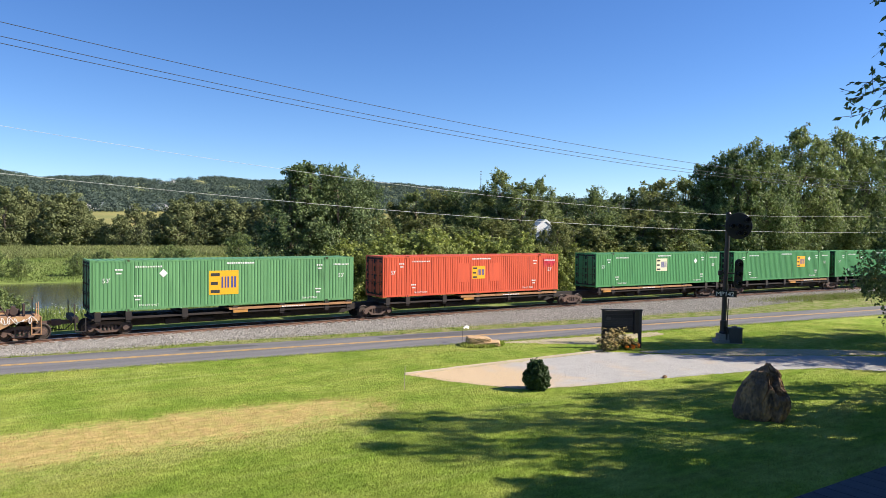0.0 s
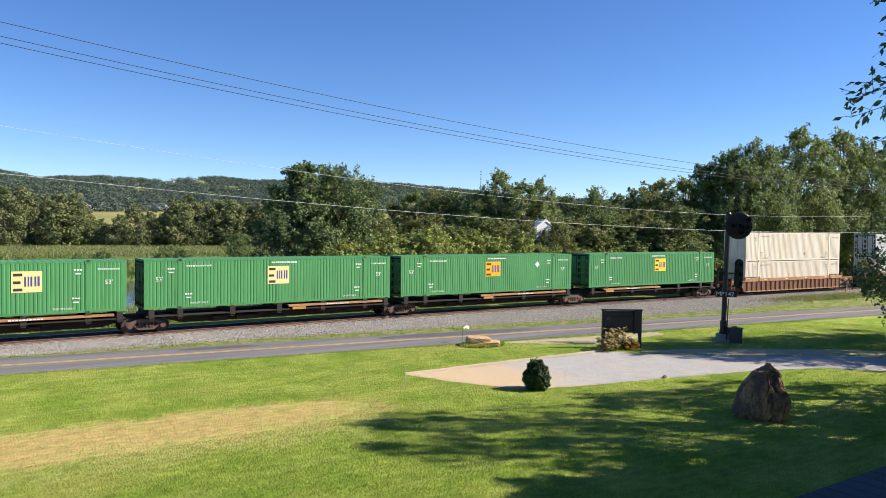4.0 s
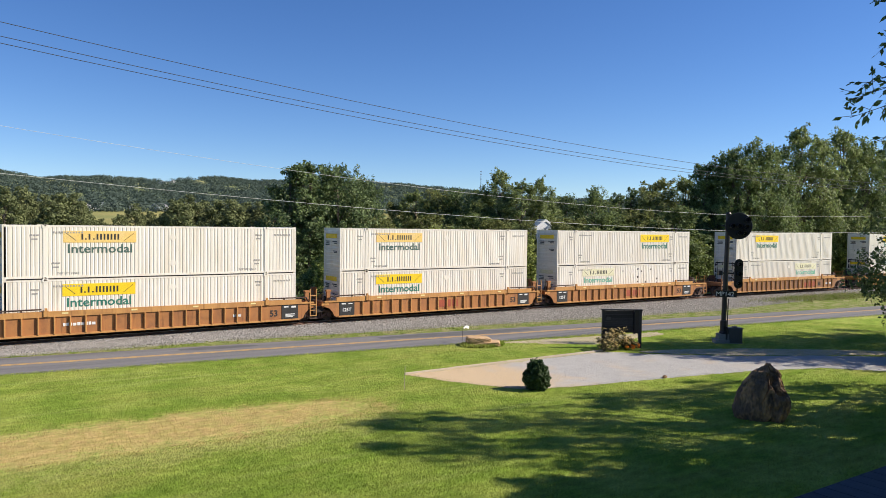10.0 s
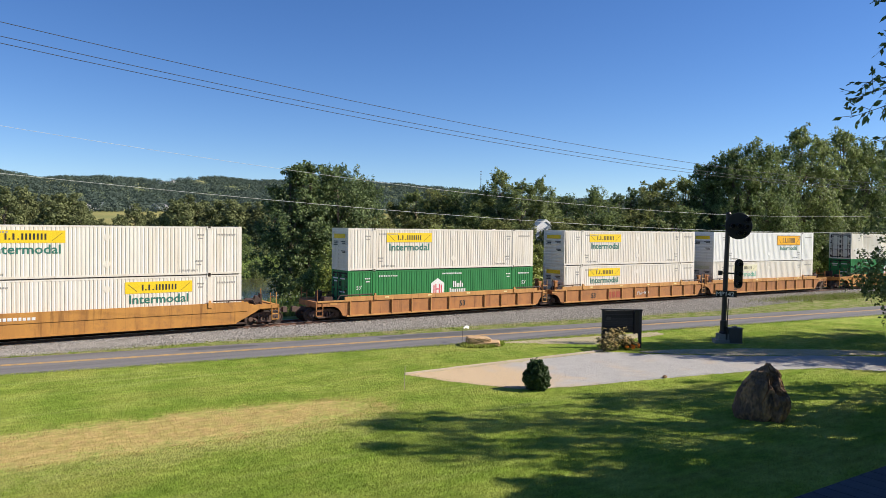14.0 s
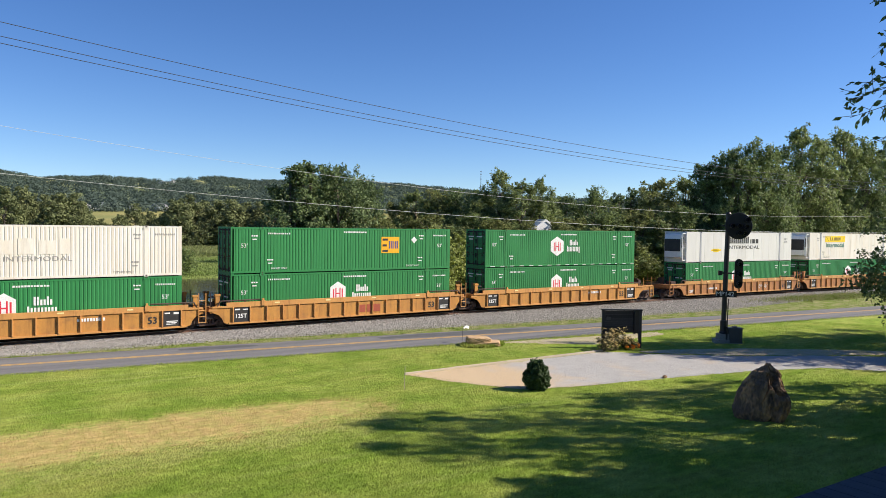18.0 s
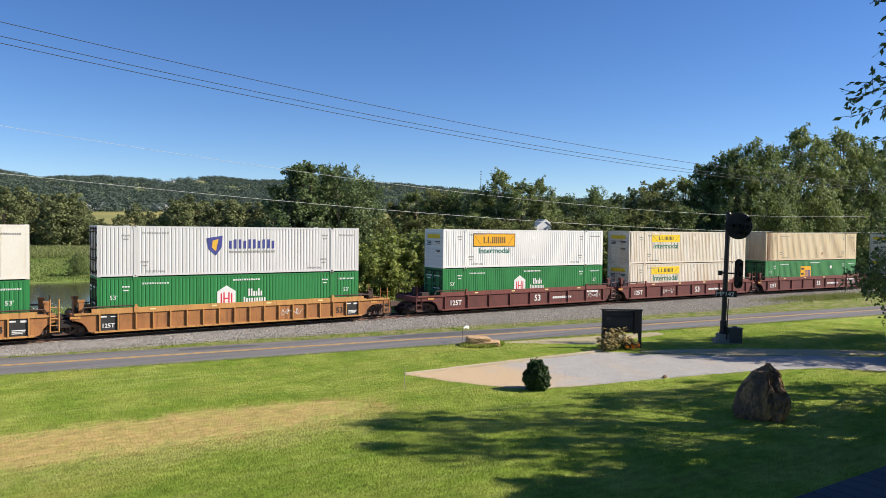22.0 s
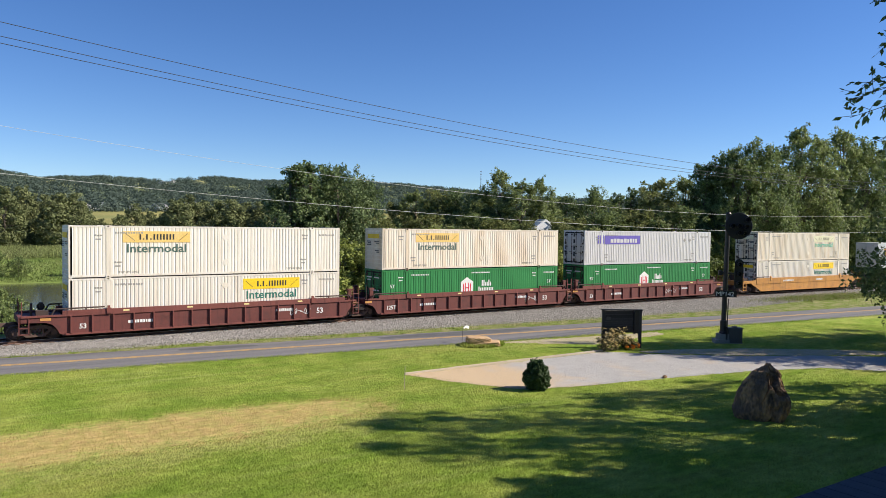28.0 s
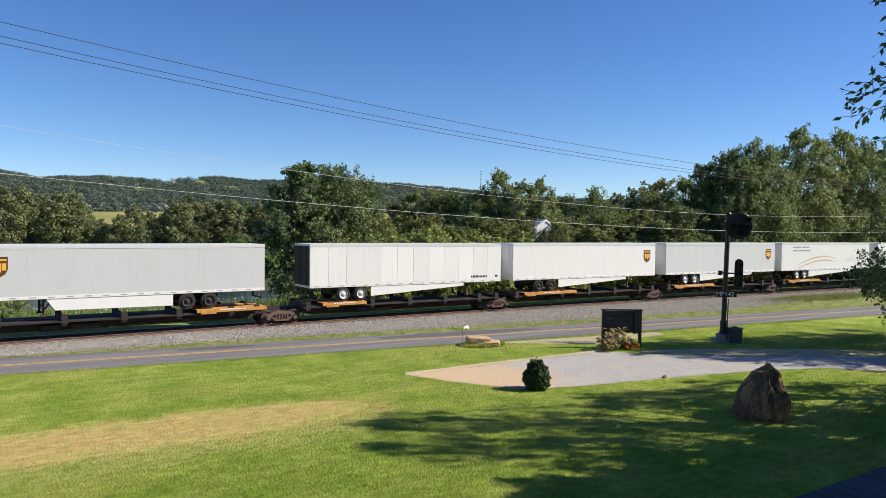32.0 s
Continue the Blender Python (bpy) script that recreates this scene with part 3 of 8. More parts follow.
def sprays(r, centres, radii, count, size, lift=0.5, shoots=9, n=4, spread_out=0.15):
    """Leaves along short shoots that fan out of each clump, upwards for the most part."""
    centres, radii = np.asarray(centres, dtype=float), np.asarray(radii, dtype=float)
    mid = centres.mean(0)
    out = centres - mid
    out /= np.linalg.norm(out, axis=1)[:, None] + 0.3
    ways = r.normal(size=(len(centres), shoots, 3)) * 0.75 + out[:, None, :] * 0.6 + np.array([0, 0, lift])
    ways /= np.linalg.norm(ways, axis=2)[:, :, None]
    reach = r.uniform(0.75, 1.35, (len(centres), shoots))
    wts = radii ** 2 / np.sum(radii ** 2)
    pick = r.choice(len(centres), count, p=wts)
    which = r.randint(0, shoots, count)
    d = ways[pick, which]
    along = (0.2 + 0.85 * r.rand(count) ** 0.7) * reach[pick, which]
    rad = radii[pick]
    pos = centres[pick] + d * (rad * along)[:, None] + r.normal(size=(count, 3)) * (rad * spread_out * (1.35 - 0.6 * along))[:, None]
    nrm = d * 0.45 + out[pick] * 0.35 + r.normal(size=(count, 3)) * 0.62 + np.array([0, 0, 0.35])
    nrm /= np.linalg.norm(nrm, axis=1)[:, None]
    u = np.cross(nrm, r.normal(size=(count, 3)))
    u /= np.linalg.norm(u, axis=1)[:, None]
    v = np.cross(nrm, u)
    s = size * r.uniform(0.6, 1.4, count)[:, None]
    a, b = u * s, v * s * 0.6
    if n == 3:
        return np.stack([pos - a * 0.8 - b, pos + a, pos - a * 0.8 + b], axis=1)
    return np.stack([pos - a, pos - b + a * 0.1, pos + a, pos + b + a * 0.1], axis=1)


def tree_meshes(seed, height, width, count, size, leaf, low=0.12, clumps=34, lean=0.0, shape=1.0, puff=1.0, lift=0.5, n=4, cone=False, dense=False):
    """Trunk and crown meshes of one broadleaf tree."""
    r = np.random.RandomState(seed)
    s = Shape()
    top = Vector((lean, 0, height * 0.9))
    knots = [Vector((0, 0, -0.4)), Vector((r.uniform(-.1, .1), r.uniform(-.1, .1), height * 0.3)), Vector((lean * 0.5 + r.uniform(-.3, .3), r.uniform(-.3, .3), height * 0.6)), top]
    tr = height * 0.017
    radii = [tr * 1.35, tr, tr * 0.6, tr * 0.12]
    for i in range(3):
        s.rod(knots[i], knots[i + 1], radii[i], radii[i + 1], 8)
    centres, rads = [], []
    for i in range(clumps):
        t = (i + 0.5) / clumps
        h = low + (1 - low) * t ** 0.9
        rise = min(1.0, (h - low * 0.6) / (1 - low * 0.6))
        env = 1.1 * (1 - rise) ** 0.8 + 0.12 if cone else math.sin(rise ** (0.75 * shape) * math.pi) ** 0.6
        ang = i * 2.399 + r.uniform(-0.5, 0.5)
        rr = width * 0.5 * env * r.uniform(0.3, 0.95)
        c = Vector((rr * math.cos(ang) + lean * h, rr * math.sin(ang), height * h * r.uniform(0.9, 0.985)))
        k = width * r.uniform(0.1, 0.22) * (0.55 + 0.5 * env) * puff
        centres.append(c)
        rads.append(k)
        if i % 2 == 0:
            root = knots[1].lerp(knots[3], max(0.0, h - 0.25) * 0.8)
            bow = root.lerp(c, 0.55) + Vector((0, 0, -0.04 * height * r.rand()))
            s.rod(root, bow, tr * 0.42, tr * 0.26, 5)
            s.rod(bow, c, tr * 0.26, tr * 0.06, 5)
    # outlying sprigs break the outline
    for i in range(clumps):
        c, k = centres[i], rads[i]
        d = Vector(r.normal(size=3)).normalized()
        d.z = abs(d.z) * 1.2
        centres.append(c + d * k * 1.1)
        rads.append(k * 0.45)
    pts = [tuple(c) for c in centres]
    cloud = leaf_cloud(r, pts, rads, count, size, 0.85, 0.75) if dense else sprays(r, pts, rads, count, size, lift, n=n)
    return s.mesh("trunk", M["bark"], True), quads("crown", cloud, leaf, n)


TREE_KINDS = {}


def tree(kind, x, y, scale, turn, label, group, wide=1.0):
    trunk, crown = TREE_KINDS[kind]
    t = thing("tree", label, "tree", group, pose(x, y, land(x, y), 0, 0, turn))
    t.scale = (scale * wide, scale * wide, scale)
    part("trunk", trunk, t)
    part("crown", crown, t)
    return t


# height and width of each kind as built
TREE_SIZE = {"maple": (15, 10), "poplar": (18, 9), "walnut": (14, 12), "locust": (12, 9), "cedar": (13, 4.5), "column": (15, 6), "bushy": (7, 8), "far": (16, 12), "far_tall": (20, 12)}
TREE_KINDS["maple"] = tree_meshes(11, 15, 10, 21000, 0.148, M["leaf"], 0.06, 46, puff=0.95, lift=0.45, n=3)
TREE_KINDS["poplar"] = tree_meshes(12, 18, 9, 21000, 0.148, M["leaf_light"], 0.06, 50, shape=1.05, puff=0.95, lift=0.95, n=3)
TREE_KINDS["walnut"] = tree_meshes(13, 14, 12, 22000, 0.142, M["leaf_dark"], 0.06, 46, lean=0.5, puff=0.95, lift=0.3, n=3)
TREE_KINDS["locust"] = tree_meshes(14, 12, 9, 19000, 0.132, M["leaf_olive"], 0.04, 44, puff=0.95, lift=0.6, n=3)
TREE_KINDS["column"] = tree_meshes(22, 15, 6, 17000, 0.14, M["leaf_dark"], 0.05, 60, shape=1.0, puff=1.15, lift=0.7, n=3)
TREE_KINDS["cedar"] = tree_meshes(18, 13, 4.5, 9000, 0.11, M["leaf_dark"], 0.03, 44, puff=1.0, lift=0.6, cone=True)
TREE_KINDS["bushy"] = tree_meshes(15, 7, 8, 7000, 0.162, M["leaf"], 0.0, 34, lift=0.6, n=3)
TREE_KINDS["far_bush"] = tree_meshes(20, 7, 8, 1800, 0.28, M["leaf_far"], 0.0, 24, dense=True)
TREE_KINDS["thicket"] = tree_meshes(19, 7, 7, 8000, 0.142, M["leaf_young"], 0.0, 36, lift=0.8, n=3)
TREE_KINDS["far"] = tree_meshes(16, 16, 12, 6500, 0.36, M["leaf_far"], 0.0, 40, puff=0.95, dense=True)
TREE_KINDS["far_tall"] = tree_meshes(17, 20, 12, 6500, 0.36, M["leaf_far"], 0.0, 44, shape=1.05, puff=0.95, dense=True)


def bearing(az, dist):
    return dist * math.sin(radians(az)), dist * math.cos(radians(az))


def plant_trees():
    rng = random.Random(21)
    g = "trees behind the railway"
    # bearing, distance, height, kind, crown width
    row = [(21.9, 79, 14.8, "column", 5.8), (23.2, 80, 15.3, "column", 6.0), (24.5, 86, 14.7, "maple", 6.5), (25.65, 83, 14.4, "walnut", 9.5), (27.6, 88, 13.5, "walnut", 8.5), (30.0, 92, 11.2, "locust", 8), (31.5, 91, 12.6, "poplar", 6.5), (33.3, 90, 12.3, "locust", 8), (34.9, 89, 11.8, "walnut", 8),
           (36.4, 88, 11.7, "maple", 8), (38.2, 87, 14.2, "poplar", 6.0), (39.8, 86, 12.8, "poplar", 7), (41.2, 88, 13.4, "poplar", 4.8), (43.2, 91, 11.0, "walnut", 9.5), (45.4, 94, 12.3, "maple", 7), (47.1, 96, 12.4, "cedar", 4.6), (48.15, 98, 13.2, "cedar", 4.4), (50.0, 100, 13.7, "locust", 10),
           (52.1, 98, 14.0, "poplar", 7.5), (53.5, 96, 15.8, "column", 5.5), (54.4, 96, 16.2, "maple", 7.5), (55.4, 95, 17.1, "poplar", 6.5), (56.5, 96, 17.3, "maple", 8.5), (57.9, 100, 16.8, "maple", 8.5), (59.6, 107, 20.7, "poplar", 9), (61.0, 112, 19.8, "poplar", 8),
           (62.4, 117, 21.4, "poplar", 9), (63.8, 121, 20.0, "maple", 10), (65.3, 128, 21.0, "poplar", 11), (67.5, 138, 21, "maple", 12), (70, 152, 22, "poplar", 12), (49.0, 112, 11, "walnut", 9), (58.7, 110, 13, "walnut", 10), (61.8, 118, 13, "walnut", 10), (64.8, 124, 13, "walnut", 10),
           (29.0, 84, 9.2, "locust", 9), (32.4, 82, 8.8, "locust", 9), (35.6, 82, 8.8, "maple", 9), (37.4, 80, 8.2, "locust", 8), (43.8, 84, 8.6, "locust", 9), (46.3, 86, 9.2, "maple", 9), (48.8, 88, 9.6, "locust", 9), (51.2, 88, 9.8, "maple", 9),
           (40.2, 79, 8.2, "locust", 4.5), (42.6, 80, 8.2, "locust", 4.5), (41.4, 78, 5.6, "locust", 5)]
    names = {"maple": "broad dark green maple in full summer leaf", "poplar": "tall light green poplar in full leaf", "walnut": "dark spreading walnut tree in full leaf", "locust": "olive green feathery locust tree in full leaf", "cedar": "slender dark pointed cedar", "column": "narrow dark green oak in full leaf"}
    for az, d, h, kind, w in row:
        x, y = bearing(az, d)
        hb, wb = TREE_SIZE[kind]
        h *= 1.07
        tree(kind, x, y, h / hb, rng.uniform(0, 360), names[kind] + " behind the railway", g, (w * 1.08 / wb) / (h / hb))
    # undergrowth in front of them
    for i in range(33):
        az = 23.9 + i * 1.45 + rng.uniform(-0.4, 0.4)
        d = 0
        while True:
            d += 2
            x, y = bearing(az, d)
            if y > track_y(x) + 13 + rng.uniform(0, 6):
                break
        tree("bushy", x, y, rng.uniform(0.6, 1.0), rng.uniform(0, 360), "dense green undergrowth bush beside the railway", "undergrowth behind the railway")
    # brighter young growth that stands out into the sun
    for i in range(19):
        az = 25.5 + i * 1.55 + rng.uniform(-0.4, 0.4)
        if 40.0 < az < 42.6:
            continue
        d = 0
        while True:
            d += 1
            x, y = bearing(az, d)
            if y > track_y(x) + 10.5 + rng.uniform(0, 3):
                break
        tree("thicket", x, y, rng.uniform(0.7, 1.1), rng.uniform(0, 360), "bright yellow-green thicket beside the railway", "undergrowth behind the railway")
    # far side of the cornfield: bearing and height
    edge_row = [(-2, 17), (0, 18), (1.2, 18.5), (2.6, 18.3), (3.7, 19.5), (5.0, 16.8), (5.9, 17.3), (6.8, 17), (7.4, 14.5), (8.5, 9.5), (9.7, 11.0), (10.7, 14.5), (11.7, 12.3), (12.6, 11.5), (13.6, 16.3), (14.5, 17.8), (15.5, 16.6), (16.5, 15.8), (17.5, 16.6), (18.5, 16), (19.5, 16.5), (20.6, 16.4), (22, 17), (23.5, 17)]
    for i, (az, h) in enumerate(edge_row):
        h *= 0.84
        x, y = bearing(az, 213 + 9 * math.sin(i * 1.7))
        kind = ("far", "far_tall")[i % 2]
        w = rng.uniform(9.5, 13.0) * (0.6 if h < 12.4 else 1.0)
        tree(kind, x, y, h / TREE_SIZE[kind][0], rng.uniform(0, 360), "large rounded tree at the far edge of the cornfield", "trees beyond the cornfield", (w / 12) / (h / TREE_SIZE[kind][0]))
    for i in range(26):
        x, y = bearing(-1.0 + i + rng.uniform(-0.3, 0.3), 205 + rng.uniform(-2, 4))
        tree("far_bush", x, y, rng.uniform(0.55, 1.0), rng.uniform(0, 360), "low green bush at the edge of the cornfield", "bushes beyond the cornfield")


plant_trees()


def far_woods():
    """The forest skin of the distant hills, as one mass of leaf clumps; its colour holds the haze."""
    r = np.random.RandomState(8)
    n = 15000
    az = r.uniform(-5, 72, n)
    d = 880 + 1400 * r.rand(n) ** 0.8
    cs, rs = [], []
    for a, dist in zip(az, d):
        x, y = bearing(a, dist)
        # pastures and fields stay open
        field = math.sin(a * 1.3 + dist * 0.004) + math.sin(dist * 0.009 - a * 0.5)
        if dist > 1100 and field > 1.6 or (11.4 < a < 15.2 and dist > 1830 and r.rand() < 0.93) or (17.2 < a < 18.0 and 1480 < dist < 1640):
            continue
        h = r.uniform(6, 12)
        cs.append((x, y, land(x, y) + h * 0.4))
        rs.append(h * 0.8)
    cs, rs = np.array(cs), np.array(rs)
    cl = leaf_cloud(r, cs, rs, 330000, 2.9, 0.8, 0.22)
    return thing("distant_woods", "distant wooded hillsides, leaf colour blued for haze", "woods", me=quads("distant_woods", cl[:, :3], M["leaf_hill_haze"], 3), kind="stuff")


far_woods()
# ---- the train ----
SPEED = 22.192


def painted(name, base, stain, rough=0.55, amount=0.5, metal=0.0, streak=True, drip=0.35, rust_end=False, grime=None):
    """Weathered paint: broad stains, and thin dirt runs down the wall."""
    m = material(name, base, stain, rough, metal, scale=1.1, fine=30, bump=0.08, stretch=(1.6, 1.6, 0.22) if streak else (1, 1, 1), amount=amount, each=0.05, speck=0.05)
    n, k = m.node_tree.nodes, m.node_tree.links
    hue = [q for q in n if q.bl_idname == "ShaderNodeHueSaturation"][0]
    old = hue.inputs["Color"].links[0].from_socket
    shift = [q for q in n if q.bl_idname == "ShaderNodeVectorMath"][0]
    mp, run = n.new("ShaderNodeMapping"), n.new("ShaderNodeTexNoise")
    mp.inputs["Scale"].default_value = (5.0, 5.0, 0.35) if streak else (3.0, 3.0, 3.0)
    run.inputs["Scale"].default_value, run.inputs["Detail"].default_value = 1.0, 6
    fac, mix = n.new("ShaderNodeMapRange"), n.new("ShaderNodeMix")
    for key, val in zip(("From Min", "From Max", "To Min", "To Max"), (0.58, 0.74, 0.0, drip * 2)):
        fac.inputs[key].default_value = val
    mix.data_type = "RGBA"
    mix.inputs["B"].default_value = rgb(tuple(0.55 * c for c in stain))
    k.new(shift.outputs[0], mp.inputs[0])
    k.new(mp.outputs[0], run.inputs["Vector"])
    k.new(run.outputs[0], fac.inputs[0])
    k.new(fac.outputs[0], mix.inputs["Factor"])
    k.new(old, mix.inputs["A"])
    k.new(mix.outputs["Result"], hue.inputs["Color"])
    if grime:
        # scabs and soot in patches of a hand's breadth
        spot, edge, soil = n.new("ShaderNodeTexNoise"), n.new("ShaderNodeMapRange"), n.new("ShaderNodeMix")
        spot.inputs["Scale"].default_value, spot.inputs["Detail"].default_value, spot.inputs["Roughness"].default_value = 1.7, 8, 0.7
        k.new(shift.outputs[0], spot.inputs["Vector"])
        for key, val in zip(("From Min", "From Max", "To Min", "To Max"), (0.5, 0.7, 0.0, 0.55)):
            edge.inputs[key].default_value = val
        k.new(spot.outputs[0], edge.inputs[0])
        soil.data_type = "RGBA"
        soil.inputs["B"].default_value = rgb(grime)
        k.new(edge.outputs[0], soil.inputs["Factor"])
        k.new(mix.outputs["Result"], soil.inputs["A"])
        k.new(soil.outputs["Result"], hue.inputs["Color"])
    if rust_end:
        # rust that ran down one end panel
        sep, end, both, more = n.new("ShaderNodeSeparateXYZ"), n.new("ShaderNodeMapRange"), n.new("ShaderNodeMath"), n.new("ShaderNodeMix")
        k.new([q for q in n if q.bl_idname == "ShaderNodeTexCoord"][0].outputs["Object"], sep.inputs[0])
        k.new(sep.outputs[0], end.inputs[0])
        for key, val in zip(("From Min", "From Max", "To Min", "To Max"), (-6.6, -7.9, 0.0, 2.2)):
            end.inputs[key].default_value = val
        both.operation, both.use_clamp = "MULTIPLY", True
        k.new(end.outputs[0], both.inputs[0])
        k.new(run.outputs[0], both.inputs[1])
        more.data_type = "RGBA"
        more.inputs["B"].default_value = rgb((0.16, 0.075, 0.035))
        k.new(both.outputs[0], more.inputs["Factor"])
        k.new(mix.outputs["Result"], more.inputs["A"])
        k.new(more.outputs["Result"], hue.inputs["Color"])
    return m


PAINT = {
    "white": painted("white_container_paint", (0.78, 0.735, 0.655), (0.66, 0.55, 0.41), amount=0.4, drip=0.2),
    "clean_white": painted("clean_white_paint", (0.82, 0.81, 0.785), (0.76, 0.74, 0.7), amount=0.3, drip=0.12),
    "reefer_white": painted("dull_white_paint", (0.66, 0.65, 0.61), (0.58, 0.56, 0.51), amount=0.35, drip=0.15),
    "cream": painted("aged_cream_paint", (0.79, 0.715, 0.6), (0.64, 0.48, 0.31), amount=0.55, drip=0.3),
    "peach": painted("faded_peach_paint", (0.77, 0.62, 0.42), (0.63, 0.43, 0.24), amount=0.5, rust_end=True),
    "silver": painted("light_grey_paint", (0.64, 0.63, 0.625), (0.53, 0.52, 0.5), amount=0.35, drip=0.12),
    "green": painted("faded_green_paint", (0.075, 0.27, 0.095), (0.058, 0.215, 0.078), amount=0.5),
    "pale_green": painted("bleached_green_paint", (0.125, 0.3, 0.125), (0.08, 0.22, 0.09), amount=0.6),
    "deep_green": painted("deep_green_paint", (0.028, 0.215, 0.06), (0.024, 0.17, 0.05), amount=0.4),
    "orange": painted("red_orange_paint", (0.66, 0.1, 0.042), (0.52, 0.08, 0.038), amount=0.5),
    "red_oxide": material("red_oxide_marking", (0.36, 0.08, 0.04), (0.28, 0.08, 0.045), 0.7, scale=2, fine=30),
    "rust": painted("rust_brown_paint", (0.2, 0.082, 0.046), (0.13, 0.058, 0.04), 0.75, 0.8, grime=(0.07, 0.04, 0.032)),
    "brown": painted("weathered_brown_paint", (0.24, 0.115, 0.055), (0.34, 0.165, 0.065), 0.75, 0.7, grime=(0.1, 0.06, 0.045)),
    "ochre": painted("worn_ochre_paint", (0.42, 0.185, 0.062), (0.29, 0.12, 0.05), 0.7, 0.6, drip=0.4, grime=(0.19, 0.09, 0.05)),
    "yellow": painted("yellow_orange_paint", (0.53, 0.255, 0.058), (0.36, 0.16, 0.045), 0.65, 0.6, drip=0.4, grime=(0.22, 0.11, 0.05)),
    "tan": painted("stained_tan_paint", (0.45, 0.27, 0.13), (0.25, 0.12, 0.07), 0.75, 0.7),
    "maroon": painted("maroon_paint", (0.15, 0.045, 0.038), (0.1, 0.037, 0.033), 0.65, 0.5, grime=(0.06, 0.032, 0.03)),
    "slate": painted("slate_grey_paint", (0.09, 0.11, 0.125), (0.06, 0.07, 0.08), 0.65, 0.5),
    "post_grey": painted("post_grey_paint", (0.4, 0.41, 0.43), (0.34, 0.34, 0.36), 0.6, 0.4),
    "dark": painted("grimy_dark_steel", (0.06, 0.042, 0.036), (0.1, 0.055, 0.04), 0.85, 0.6),
    "black_steel": painted("sooty_black_steel", (0.026, 0.021, 0.02), (0.05, 0.034, 0.028), 0.8, 0.5),
    "truck": painted("rusty_truck_steel", (0.11, 0.074, 0.06), (0.15, 0.09, 0.066), 0.85, 0.6, streak=False),
    "wheel": material("worn_wheel_steel", (0.075, 0.06, 0.053), (0.13, 0.09, 0.07), 0.6, 0.5, scale=4, fine=30),
    "logo_yellow": material("yellow_panel", (0.86, 0.6, 0.02), (0.8, 0.52, 0.02), 0.55, scale=1, fine=25, bump=0.04),
    "logo_amber": material("amber_panel", (0.85, 0.42, 0.015), (0.75, 0.36, 0.02), 0.55, scale=1, fine=25, bump=0.04),
    "logo_cream": material("cream_panel", (0.8, 0.66, 0.28), (0.74, 0.64, 0.36), 0.6, scale=1, fine=25, bump=0.04),
    "logo_pale": material("faded_panel", (0.72, 0.68, 0.45), (0.74, 0.71, 0.6), 0.6, scale=2, fine=25, bump=0.04),
    "logo_gold": material("gold_panel", (0.82, 0.55, 0.16), (0.78, 0.6, 0.3), 0.6, scale=1.5, fine=25, bump=0.04),
    "dim_teal": material("dim_teal_lettering", (0.06, 0.12, 0.1), (0.16, 0.2, 0.16), 0.6, scale=2, fine=30, bump=0),
    "ink": material("black_lettering", (0.03, 0.03, 0.03), (0.05, 0.05, 0.05), 0.6, scale=2, fine=30, bump=0),
    "grey_ink": material("grey_lettering", (0.3, 0.29, 0.27), (0.4, 0.38, 0.36), 0.6, scale=2, fine=30, bump=0),
    "teal_ink": material("teal_lettering", (0.03, 0.16, 0.12), (0.05, 0.22, 0.17), 0.6, scale=2, fine=30, bump=0),
    "pale_teal": material("faded_teal_lettering", (0.12, 0.42, 0.3), (0.3, 0.5, 0.4), 0.6, scale=2, fine=30, bump=0),
    "white_ink": material("white_lettering", (0.78, 0.78, 0.76), (0.65, 0.66, 0.62), 0.6, scale=2, fine=30, bump=0),
    "red_ink": material("red_lettering", (0.62, 0.03, 0.06), (0.5, 0.03, 0.05), 0.6, scale=2, fine=30, bump=0),
    "blue_ink": material("blue_lettering", (0.05, 0.06, 0.25), (0.08, 0.09, 0.3), 0.6, scale=2, fine=30, bump=0),
    "violet_ink": material("violet_panel", (0.13, 0.1, 0.42), (0.16, 0.13, 0.45), 0.6, scale=2, fine=30, bump=0),
    "green_ink": material("green_lettering", (0.02, 0.22, 0.11), (0.03, 0.25, 0.14), 0.6, scale=2, fine=30, bump=0),
    "gold_ink": material("gold_lettering", (0.75, 0.42, 0.05), (0.7, 0.4, 0.06), 0.6, scale=2, fine=30, bump=0),
    "brown_ink": material("brown_panel", (0.09, 0.035, 0.015), (0.1, 0.04, 0.02), 0.6, scale=2, fine=30, bump=0),
    "tan_ink": material("tan_stripe", (0.55, 0.42, 0.28), (0.5, 0.38, 0.25), 0.6, scale=2, fine=30, bump=0),
    "trailer_white": painted("trailer_white_paint", (0.7, 0.7, 0.685), (0.64, 0.64, 0.62), 0.5, 0.3, drip=0.08),
    "trailer_grey": painted("trailer_grey_paint", (0.53, 0.545, 0.55), (0.48, 0.49, 0.49), 0.5, 0.3, drip=0.08),
    "rubber": material("tyre_rubber", (0.02, 0.02, 0.021), (0.035, 0.034, 0.033), 0.85, scale=3, fine=30),
    "alloy": material("wheel_alloy", (0.62, 0.62, 0.62), (0.45, 0.45, 0.45), 0.4, 0.3, scale=4, fine=30),
}
# trim tones: bleached on the chords, painted-in highlight on the ribs
TRIM = {"rust": "rust_trim", "brown": "ochre_trim", "ochre": "ochre_trim", "yellow": "yellow_trim", "maroon": "maroon_trim", "slate": "slate", "tan": "tan"}
PAINT["rust_trim"] = painted("bleached_rust_trim", (0.4, 0.215, 0.1), (0.25, 0.115, 0.06), 0.75, 0.6)
